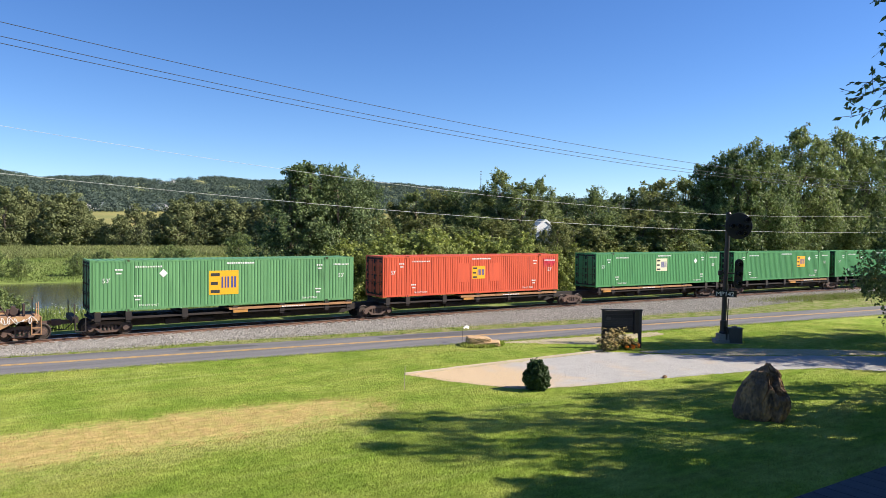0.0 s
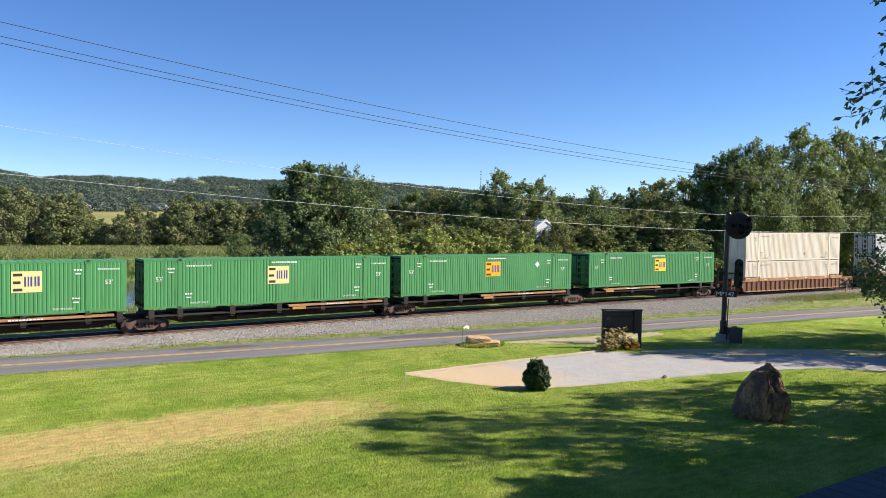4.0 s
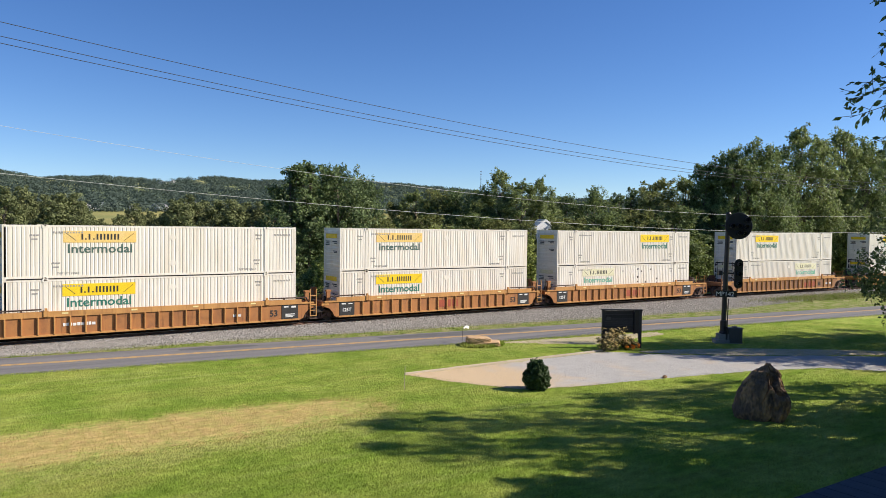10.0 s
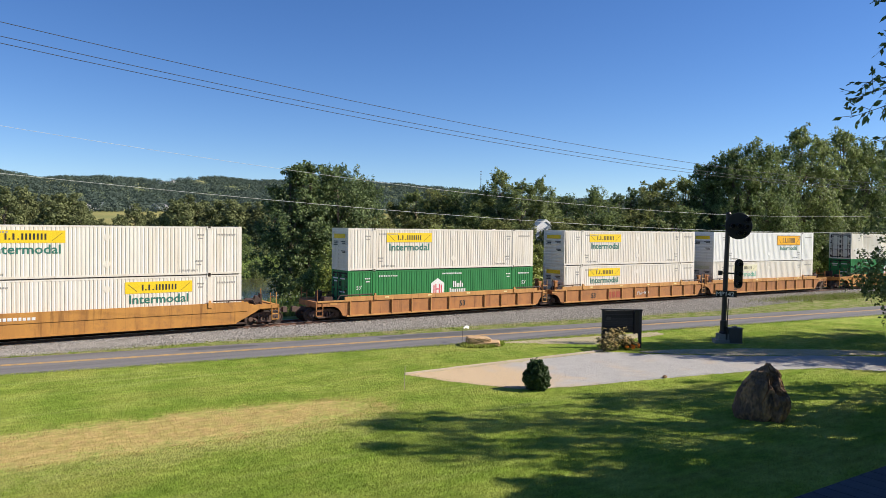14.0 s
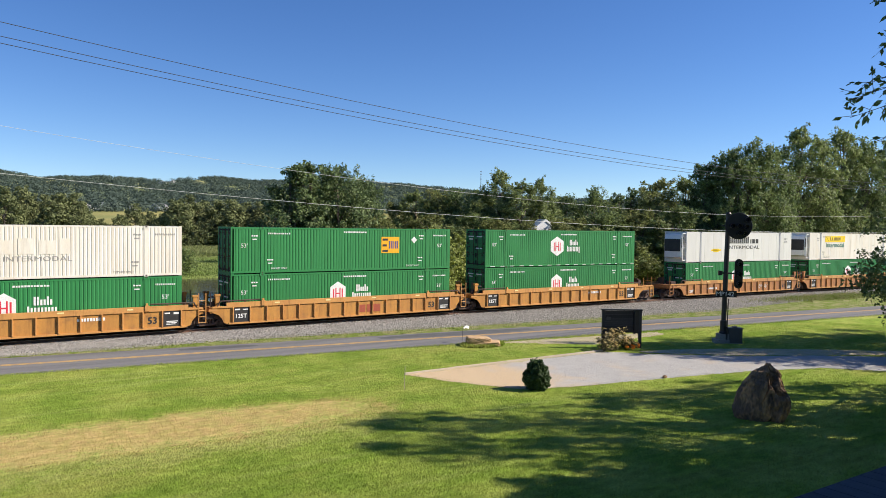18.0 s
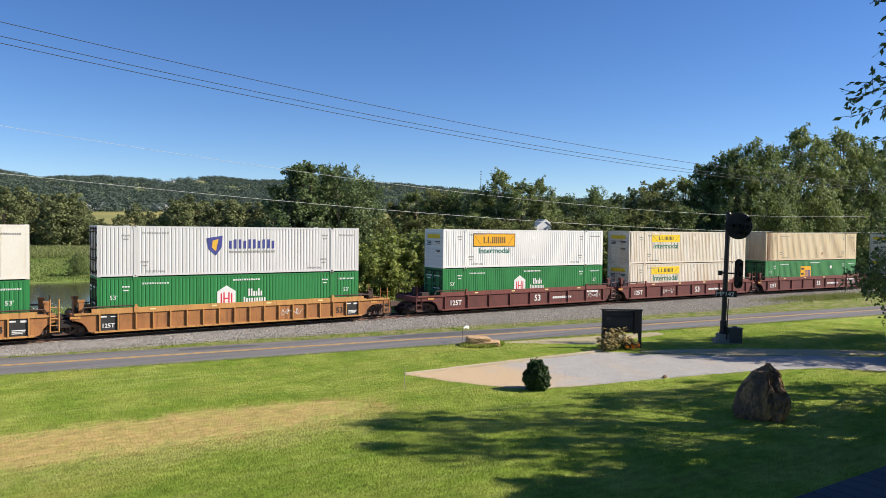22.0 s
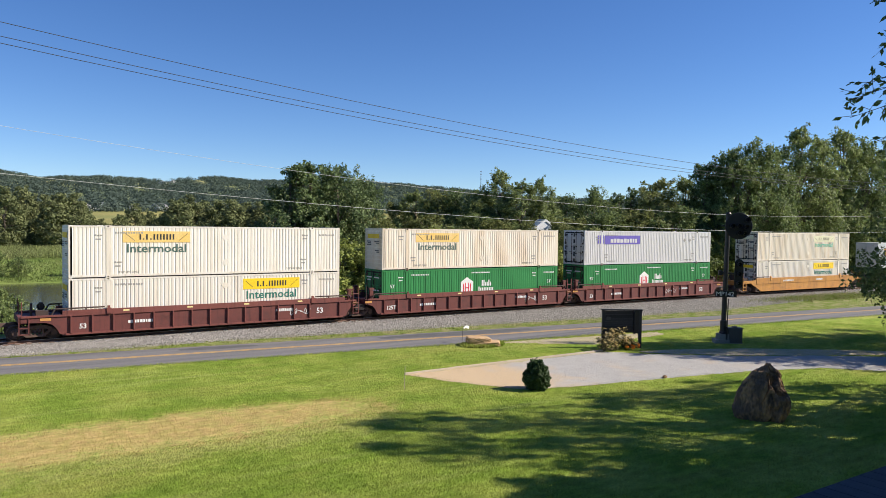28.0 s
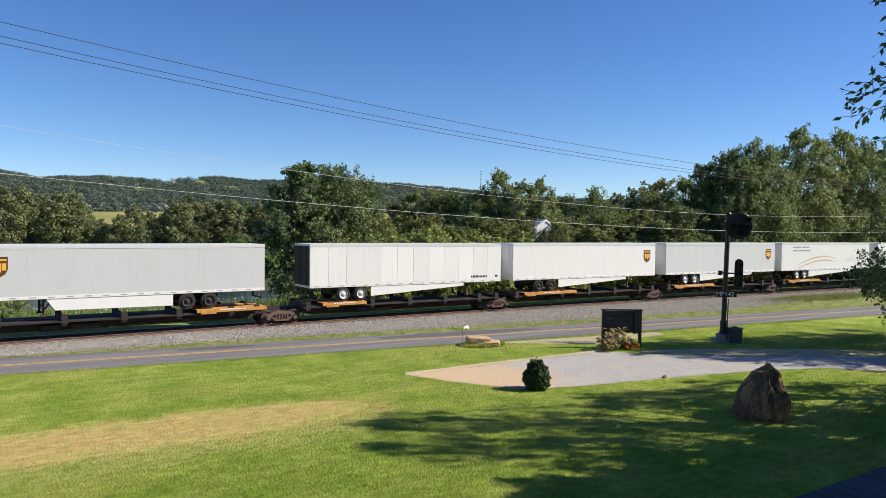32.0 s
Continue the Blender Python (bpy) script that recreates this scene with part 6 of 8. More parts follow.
def banded_box(c, z, style, x, paint="white", doors=False, smooth=False):
    tone = {"white": "off-white", "clean_white": "clean bright white", "cream": "rust-stained cream"}[paint]
    band = {"bright": "yellow panel and teal word", "faded": "sun-faded yellow panel", "gold": "weathered gold panel", "framed": "black-rimmed amber panel", "bare": "black-rimmed amber panel"}[style]
    ob = container(f"{tone} {'smooth insulated' if smooth else 'corrugated'} shipping container with a {band}", paint, "smooth" if smooth else "ribbed", doors and not smooth)
    logo_band(ob, x, 2.27 if style not in ("framed", "bare") else 2.1, style)
    small_marks(ob, "grey_ink", numbers=False)
    for dx in (0.35,) if not smooth else ():
        for zz in (2.25, 0.75):
            diamond(ob, dx + 0.1, zz, paint)
    if smooth:
        reefer_unit(ob)
    else:
        part("end_marking", cached(("endpanel", style), lambda: Shape().box(-0.014, 0.0, -0.85, 0.85, 2.2, 2.5).mesh("end_marking", PAINT["logo_pale" if style == "faded" else "logo_yellow"])), ob, "yellow panel on the end wall", pose(-CL / 2 - 0.03, 0, 0))
        part("end_marking", cached("endmarks", lambda: [q for q in [Shape()] if [q.box(-0.01, 0.0, a, b, z0, z0 + 0.06) for a, b, z0 in ((-0.9, -0.2, 1.95), (-0.9, -0.4, 1.83), (0.3, 0.9, 1.95), (0.3, 0.8, 1.83), (0.3, 0.9, 1.71), (-0.9, -0.3, 1.3), (-0.9, -0.5, 1.2))]][0].mesh("end_marking", PAINT["ink"])), ob, "unreadable black end markings", pose(-CL / 2 - 0.04, 0, 0))
    return put(ob, c, z)


def badge_box(c, z, home=True, low=True):
    ob = container("deep green corrugated shipping container with a white and red badge", "deep_green", ink="white_ink")
    hex_logo(ob, -0.9, 1.45 if z == LOW else 1.6, home)
    small_marks(ob, "white_ink", numbers=True, lift=False)
    part("end_marking", cached("greenend", lambda: [q for q in [Shape()] if [q.box(-0.012, 0.0, a, b, z0, z0 + 0.09) for a, b, z0 in ((-0.9, -0.62, 1.4), (-0.9, -0.2, 2.3), (0.2, 0.9, 2.3), (-0.5, -0.1, 1.4), (0.3, 0.8, 2.1))]][0].mesh("end_marking", PAINT["white_ink"])), ob, "unreadable white end markings", pose(-CL / 2 - 0.04, 0, 0))
    part("marking", cached("toprow", lambda: bars(wordbars(1.7, 0.1, 12, 0.4), "white_ink")), ob, m=pose(0.35, FACE, 2.55))
    if z != LOW:
        part("marker_strip", cached("strip", lambda: fork_gap("white_ink")), ob, "row of white reflective dashes", pose(0, FACE, 0))
    return put(ob, c, z)


def panel_box(c, z, x, paint="green", zlogo=1.82, dia=None, w=1.42, h=1.12, tone="logo_amber"):
    ob = container(({"orange": "red-orange", "pale_green": "sun-bleached pale green"}.get(paint, "faded green")) + " corrugated shipping container with an amber square panel", paint, ink="white_ink")
    square_logo(ob, x, zlogo, tone, w, h)
    small_marks(ob, "white_ink")
    part("marking", cached("toprow", lambda: bars(wordbars(1.7, 0.1, 12, 0.4), "white_ink")), ob, m=pose(0.35, FACE, 2.62))
    if dia is not None:
        diamond(ob, dia, 2.1)
    return put(ob, c, z)


def plain_box(c, z, paint, label):
    ob = container(label, paint, doors=False)
    small_marks(ob, "grey_ink", numbers=False)
    diamond(ob, 1.6, 0.7, "tan", 0.2)
    return put(ob, c, z)


RIM = 0.30


def spine_section():
    gl = "skeleton spine car with dark deck and orange side platforms"
    cs = [14.04, 32.49, 52.93, 71.31, 88.53, 105.64, 122.71, 140.91]
    tr = [6.94, 24.12, 42.45, 59.54, 64.03, 80.41, 97.73, 114.85, 131.31, 147.87]
    own = [(0, 1), (2,), (3,), (4, 5), (6,), (7,), (8,), (9,)]
    ends = [(0, 0), (0, 0), (0, 0), (0, 0), (0, 0), (0, 0), (0, 0), (0, 0)]
    span = [(6.2, 24.1), (24.1, 42.4), (42.4, 60.4), (63.2, 80.4), (80.4, 97.7), (97.7, 114.8), (114.8, 131.3), (131.3, 148.7)]
    board = [(-0.4, 7.9), (-1.6, 7.8), (-7.6, 4.0), (0.6, 7.4), (-1.2, 7.4), (0.6, 7.4), (-1.2, 7.4), (-6.5, 0.5)]
    for i, c in enumerate(cs):
        car = spine_car(gl, [tr[j] - c for j in own[i]], span[i][0] - c - 1.0 if i in (0, 3) else None, span[i][1] - c + 1.0 if i in (2, 7) else None, 0, board[i], x0=span[i][0] - c, x1=span[i][1] - c)
        put(car, c, RIM)
    panel_box(14.04, SINGLE, -0.69, "pale_green", dia=-4.2, zlogo=1.45, w=1.8, h=1.45)
    o = panel_box(32.49, SINGLE, 0.1, "orange", zlogo=1.6, w=1.2, h=0.95)
    part("graffiti", bars([(-0.62 + 0.13 * i, -0.54 + 0.13 * i, -0.35 + 0.1 * (i % 3), 0.42 - 0.09 * (i % 2)) for i in range(9)] + [(-0.6, 0.55, -0.05, 0.25)], "red_ink"), o, "red spray-painted scrawl", pose(7.15, FACE, 2.2))
    for x, w in ((-1.3, 1.1), (1.6, 0.9)):
        part("marking", Shape().box(x - w / 2, x + w / 2, -0.004, 0.006, 0.9, 2.3).mesh("marking", PAINT["orange"]), o, "repainted darker patch", pose(0, FACE, 0))
    panel_box(52.93, SINGLE, 0.0, dia=4.6, tone="logo_pale")
    panel_box(71.31, SINGLE, 2.84, dia=4.3)
    panel_box(88.53, SINGLE, 3.17, dia=-3.0, tone="logo_cream")
    panel_box(105.64, SINGLE, -0.05, tone="logo_cream")
    panel_box(122.71, SINGLE, 0.0, dia=4.4)
    panel_box(140.91, SINGLE, 0.58, tone="logo_yellow")


def double_section():
    rusty = "rust-brown well car with ribbed sides"
    ochre = "worn ochre well car with ribbed sides"
    mar = "maroon well car with panelled sides"
    smooth = "yellow-orange well car with smooth slanted sides"
    put(well_car("stained tan well car with smooth sides and graffiti", "tan", "plain", panels=[("", 9.5, 1.16, 0, "splash"), ("", 8.2, 1.16, 0, "splash")]), -6.85, RIM)
    for c in (161.89, 185.27, 208.58):
        put(well_car(rusty, "rust", panels=[(0, 0.6 if c > 170 else 99, 0.8, 0, "splash")] if c > 170 else []), c, RIM)
    plain_box(161.89, UP, "cream", "rust-streaked cream corrugated container without markings")
    plain_box(161.89, LOW, "cream", "cream corrugated container without markings")
    rl = container("light grey corrugated container with a small green emblem", "silver", ink="ink")
    part("marking", bars([(-0.6, -0.4, -0.3, 0.35), (-0.4, -0.05, 0.1, 0.35), (-0.3, -0.1, -0.3, 0.05), (0.1, 0.3, -0.3, 0.35), (0.3, 0.65, -0.3, -0.12), (-0.05, 0.12, -0.05, 0.08)] + [(-0.6 + 0.18 * i, -0.48 + 0.18 * i, -0.62, -0.46) for i in range(7)], "green_ink"), rl, "green emblem", pose(4.19, FACE, 2.15))
    small_marks(rl, "grey_ink")
    for x in (-4.9, -4.2):
        for z in (2.1, 0.6):
            diamond(rl, x, z)
    put(rl, 185.27, UP)
    banded_box(185.27, LOW, "bright", -3.3)
    banded_box(208.58, UP, "bright", -3.45)
    banded_box(208.58, LOW, "bright", 3.35, doors=True)
    j = ["ca", "aa", "ac"]
    for i, c in enumerate((231.83, 251.13, 270.48)):
        put(well_car(ochre, "ochre", left=j[i][0], right=j[i][1], panels=[("53", 6.58, 0.75, 0.4, "ink"), ("", 7.62, 0, 0, "block"), ("", -7.62, 0, 0, "block"), ("125T", -7.62, 0.72, 0.24, "white_ink"), (2.4, 0.5, 0.78, 0, "amber")] if i else [(1.6, -4.5, 0.82, 0, "bar"), (0.5, 4.2, 0.75, 0, "bar"), ("", 7.62, 0, 0, "block"), ("53", 6.55, 0.75, 0.4, "ink")]), c, RIM)
    banded_box(231.83, UP, "gold", -3.4)
    banded_box(231.83, LOW, "bright", -3.45)
    banded_box(251.13, UP, "gold", -3.5)
    banded_box(251.13, LOW, "bright", -3.5)
    banded_box(270.48, UP, "bright", 3.4)
    worn = banded_box(270.48, LOW, "faded", -3.45)
    for x, z, a in ((-0.55, 2.3, 0.05), (1.3, 2.45, 0.07), (1.75, 2.25, 0.06), (2.95, 2.4, 0.06), (-0.8, 1.0, 0.06), (-0.15, 0.95, 0.07), (1.3, 1.75, 0.08), (2.3, 1.3, 0.07), (3.75, 1.55, 0.07), (3.75, 1.2, 0.05), (1.3, 1.35, 0.06), (1.3, 0.7, 0.09)):
        part("rust_spot", cached(("spot", a), lambda: Shape().slab([(-a, -0.3 * a), (-0.2 * a, -1.2 * a), (0.9 * a, -0.6 * a), (a, 0.7 * a), (0.1 * a, 1.3 * a), (-0.8 * a, 0.8 * a)], -0.006, 0.004).mesh("rust_spot", PAINT["dark"])), worn, m=pose(x, FACE, z))
    put(well_car("weathered brown well car with ochre ribs", "brown", panels=[("53", 5.6, 0.75, 0.36, "ink"), (2.6, 3.9, 0.75, 0, "amber"), (1.0, 7.3, 0.75, 0, "bar")]), 293.56, RIM)
    banded_box(293.56, UP, "bright", -3.3)
    banded_box(293.56, LOW, "faded", 3.4, doors=True)
    put(well_car(smooth, "yellow", "plain", panels=[(1.9, -4.0, 1.24, 0, "bar")]), 317.05, RIM)
    banded_box(317.05, UP, "bright", -3.45)
    banded_box(317.05, LOW, "bright", 3.25, doors=True)
    for i, c in enumerate((340.5, 360.0, 378.91)):
        put(well_car("orange-brown well car with wide plain side panels", "ochre", ribs=11, left=j[i][0], right=j[i][1], panels=[("53", 1.2 if i < 1 else -4.9, 0.72, 0.4, "ink")] + ([(2.2, -2.5, 0.72, 0, "amber"), ("", 1.0, 0.72, 0, "splash")] if i == 1 else [])), c, RIM)
    banded_box(340.5, UP, "bright", -3.3)
    badge_box(340.5, LOW)
    banded_box(360.0, UP, "bright", -3.45, "white")
    banded_box(360.0, LOW, "bright", -3.5)
    banded_box(378.91, UP, "framed", 3.75, "clean_white")
    banded_box(378.91, LOW, "faded", -3.25)
    for i, c in enumerate((402.24, 421.33, 440.77)):
        put(well_car("bright ochre well car with ribbed sides", "yellow", left=j[i][0], right=j[i][1], ribs=16, panels=[("53", 6.4, 0.75, 0.4, "ink"), ("", 7.47, 0, 0, "block"), ("125T", -7.47, 0.72, 0.26, "white_ink") if i else (1.6, -5.2, 0.75, 0, "bar"), (2.2, 1.4, 0.75, 0, "amber") if i == 1 else (1.4, 3.2, 1.0, 0, "bar")] + ([("", -7.47, 0, 0, "block")] if i else [])), c, RIM)
    sw = container("off-white corrugated container with a faded ghost name", "white", ink="ink")
    part("marking", bars(wordbars(4.4, 0.85, 5, 0.3), "white"), sw, "faded pale unreadable name", pose(0, FACE, 1.75))
    part("lettering", lettering("INTERMODAL", 0.26, "grey_ink", 3.2), sw, m=pose(0.7, FACE, 1.1))
    small_marks(sw, "grey_ink", numbers=False)
    put(sw, 402.24, UP)
    badge_box(402.24, LOW)
    panel_box(421.33, UP, 3.07, "deep_green", 1.75, dia=5.0)
    badge_box(421.33, LOW)
    badge_box(440.77, UP, False)
    badge_box(440.77, LOW)
    for i, c in enumerate((463.81, 483.21, 502.64)):
        put(well_car(ochre, "ochre", left=j[i][0], right=j[i][1], ribs=18, panels=[("53", 6.6, 0.72, 0.38, "ink"), ("125T", -7.53, 0.62, 0.24, "white_ink"), ("", -7.53, 0, 0, "block") if i else (1.4, -4.6, 0.8, 0, "bar"), ("", 3.2, 0.8, 0, "splash"), ("", 7.53, 0, 0, "block")]), c, RIM)
    pr = container("white smooth insulated container with grey posts and black name", "reefer_white", "smooth", False)
    reefer_unit(pr)
    part("marking", bars([(-2.3 + 0.31 * i, -2.1 + 0.31 * i, -0.3, 0.36 if i % 4 else 0.3) for i in range(10)] + [(0.95, 1.1, -0.3, 0.1), (1.25, 1.65, -0.3, 0.12), (1.8, 2.2, -0.3, 0.12)], "ink"), pr, "black shadowed name blocks", pose(0.35, FACE, 2.1))
    part("lettering", lettering("INTERMODAL", 0.34, "ink", 4.9), pr, m=pose(0.3, FACE, 1.42))
    part("marking", bars([(-0.7, 0.7, -0.08, 0.08), (-0.4, 0.4, -0.16, 0.14)], "logo_yellow"), pr, "small yellow and green sticker", pose(-3.9, FACE, 1.15))
    part("lettering", lettering("53FT\nXHC", 0.5, "grey_ink"), pr, m=pose(7.1, FACE, 2.1))
    put(pr, 463.81, UP)
    badge_box(463.81, LOW)
    banded_box(483.21, UP, "bright", -3.45, smooth=True)
    badge_box(483.21, LOW)
    sw = container("light grey corrugated container with a shield emblem and blue name", "silver", ink="ink")
    part("badge", Shape().slab([(-0.45, 0.45), (0.5, 0.6), (0.45, -0.1), (0.1, -0.6), (-0.35, -0.2)], -0.006, 0.006).mesh("badge", PAINT["blue_ink"]), sw, "blue and gold shield emblem", pose(-1.65, FACE, 1.75))
    part("badge", Shape().slab([(-0.1, 0.3), (0.25, 0.4), (0.1, -0.35), (-0.15, -0.1)], -0.012, -0.004).mesh("badge", PAINT["gold_ink"]), sw, m=pose(-1.65, FACE, 1.75))
    part("marking", bars([(-1.5 + 0.3 * i, -1.34 + 0.3 * i, -0.28, 0.28 if i % 3 else 0.2) for i in range(10)], "blue_ink"), sw, "dark blue name blocks", pose(0.75, FACE, 1.85))
    part("marking", bars(wordbars(2.9, 0.12, 10, 0.3), "grey_ink"), sw, m=pose(0.7, FACE, 1.38))
    small_marks(sw, "grey_ink", numbers=False)
    put(sw, 502.64, UP)
    badge_box(502.64, LOW)
    for i, c in enumerate((525.7, 545.08, 564.54)):
        put(well_car(mar, "maroon", left=j[i][0], right=j[i][1], ribs=9, panels=[("53", 0.8, 0.8, 0.5, "white_ink"), ("125T", -7.0, 0.76, 0.38, "white_ink"), (2.0, 3.4, 0.75, 0, "bar"), (1.3, 6.8, 1.1, 0, "bar"), ("", -3.2 if i == 1 else 6.9, 0.78, 0, "splash")]), c, RIM)
    banded_box(525.7, UP, "framed", -3.42, "clean_white")
    badge_box(525.7, LOW)
    banded_box(545.08, UP, "bright", -3.4, "cream")
    banded_box(545.08, LOW, "bright", -3.4, "cream")
    plain_box(566.2 - 1.66, UP, "peach", "faded peach corrugated container without markings")
    panel_box(564.54, LOW, -1.29, dia=3.3, zlogo=1.5, w=1.8, h=1.5)
    put(well_car(rusty, "rust", ribs=20, panels=[(1.6, -5.0, 0.78, 0, "bar"), ("", 5.0, 0.78, 0, "splash")]), 587.96, RIM)
    banded_box(587.96, UP, "bright", -3.35)
    banded_box(587.96, LOW, "bare", -3.4, "clean_white")
    put(well_car("slate grey well car with smooth slanted sides", "slate", "plain", panels=[(1.6, 1.0, 1.24, 0, "bar"), (1.2, -4.0, 1.24, 0, "bar")]), 611.39, RIM)
    banded_box(611.39, UP, "faded", -3.45)
    badge_box(611.39, LOW, False)
    for i, c in enumerate((634.37, 653.8, 672.94)):
        put(well_car("maroon well car with ribbed sides", "maroon", left=j[i][0], right=j[i][1], ribs=16, panels=[("53", 6.6, 0.78, 0.36, "white_ink"), ("125T" if i == 1 else "53", -7.4, 0.68, 0.28, "white_ink"), (1.4, -4.4, 0.78, 0, "bar"), ("", 2.4 if i == 2 else 5.2, 0.78, 0, "splash"), (1.2, 4.2, 0.95, 0, "bar")]), c, RIM)
    banded_box(634.37, UP, "gold", -3.5)
    banded_box(634.37, LOW, "bright", 3.4)
    banded_box(653.8, UP, "gold", -3.54, "cream")
    badge_box(653.8, LOW)
    vi = container("light grey corrugated container with a violet name panel", "silver", ink="ink")
    part("marking", bars([(-2.4, 1.9, -0.35, 0.4)] + [(-3.2 + 0.28 * i, -3.05 + 0.28 * i, -0.3, 0.4) for i in range(3)], "violet_ink"), vi, "violet panel with speed lines", pose(-3.4, FACE, 2.1))
    part("marking", bars(wordbars(3.2, 0.34, 9, 0.3), "silver"), vi, m=pose(-3.5, FACE - 0.008, 2.05))
    small_marks(vi, "grey_ink", numbers=False)
    for x in (4.4, 5.1):
        diamond(vi, x, 2.1, "grey_ink", 0.18)
    put(vi, 672.94, UP)
    badge_box(672.94, LOW)
    put(well_car(smooth, "yellow", "plain", panels=[(1.7, -3.2, 1.24, 0, "bar"), (1.2, 2.2, 1.24, 0, "bar")]), 696.32, RIM)
    banded_box(696.32, UP, "faded", 3.25, "cream", doors=True)
    banded_box(696.32, LOW, "bright", 3.3, "white", doors=True)


def trailer_section():
    gl = "skeleton spine car with dark deck and orange side platforms"
    cs = [717.85, 736.7, 754.15, 771.75, 789.1, 807.0]
    tr = [(709.3, 727.34), (744.8,), (762.5,), (779.88,), (797.4,), (815.5,)]
    sp = [(708.6, 727.3), (727.3, 744.8), (744.8, 762.5), (762.5, 779.9), (779.9, 797.4), (797.4, 815.5)]
    bd = [(4.0, 8.3), (-6.7, -3.5), (-7.0, -1.5), (-7.0, -1.5), (-7.0, -1.5), (-7, -1.5)]
    for i, c in enumerate(cs):
        put(spine_car(gl, [t - c for t in tr[i]], sp[i][0] - c - 1.0 if i == 0 else None, None, 0, bd[i], "trailer", x0=sp[i][0] - c, x1=sp[i][1] - c), c, RIM)
    deck = RIM + 1.24
    put(trailer("light grey smooth semi-trailer with a brown shield badge", "trailer_grey", False, badge="shield", rim_paint="black_steel", hl=7.94), cs[0] + 0.27, deck)
    # end panel in black: dark doors, with their shade put into the paint
    put(trailer("white panelled semi-trailer with plain sides", "trailer_white", True, seams=12, end_paint="black_steel", hl=7.85), cs[1] + 0.28, deck)
    put(trailer("pale grey smooth semi-trailer with a brown shield badge", "trailer_white", True, badge="shield", rim_paint="black_steel"), cs[2], deck)
    put(trailer("pale grey smooth semi-trailer with a brown shield badge", "trailer_grey", True, badge="shield"), cs[3], deck)
    put(trailer("white semi-trailer with tan sweeping stripes", "trailer_white", True, badge="sweep"), cs[4], deck)
    put(trailer("white semi-trailer with plain sides", "trailer_white", True), cs[5], deck)


spine_section()
double_section()
trailer_section()


# ---- trees by the house, which shade the lawn ----
def shade_trees():
    TREE_KINDS["cherry"] = tree_meshes(31, 12.5, 8.6, 26000, 0.12, M["leaf_dark"], 0.26, 60, puff=0.7, n=3)
    TREE_KINDS["hickory"] = tree_meshes(32, 16.5, 11.5, 15000, 0.12, M["leaf_dark"], 0.27, 64, puff=0.6, n=3)
    TREE_KINDS["basswood"] = tree_meshes(33, 14.0, 10.5, 46000, 0.17, M["leaf_dark"], 0.2, 70, puff=0.85, n=3)
    TREE_KINDS["linden"] = tree_meshes(34, 15.5, 12.5, 52000, 0.12, M["leaf_dark"], 0.13, 90, shape=0.9, puff=0.85)
    g = "shade trees beside the house"
    for kind, x, y, s, turn, wide in (("hickory", 32.4, 8.8, 1.12, 270, 0.52), ("hickory", 39.0, 9.0, 0.95, 80, 0.8), ("basswood", 27.3, 4.1, 0.9, 20, 0.9), ("hickory", 42.0, 3.0, 0.9, 200, 1.0), ("cherry", 12.5, -3.2, 1.06, 140, 1.0), ("linden", 48.2, 17.3, 0.88, 300, 1.0),
                                      ("hickory", 59.5, 15.5, 0.86, 30, 0.9), ("hickory", 84.0, 18.0, 0.95, 110, 1.0), ("hickory", 31.0, 6.4, 1.1, 40, 0.44), ("basswood", 31.5, 1.6, 1.0, 250, 1.0), ("basswood", 38.8, 3.2, 0.8, 310, 1.0)):
        tree(kind, x, y, s, turn, "leafy shade tree with drooping lower branches", g, wide)


shade_trees()


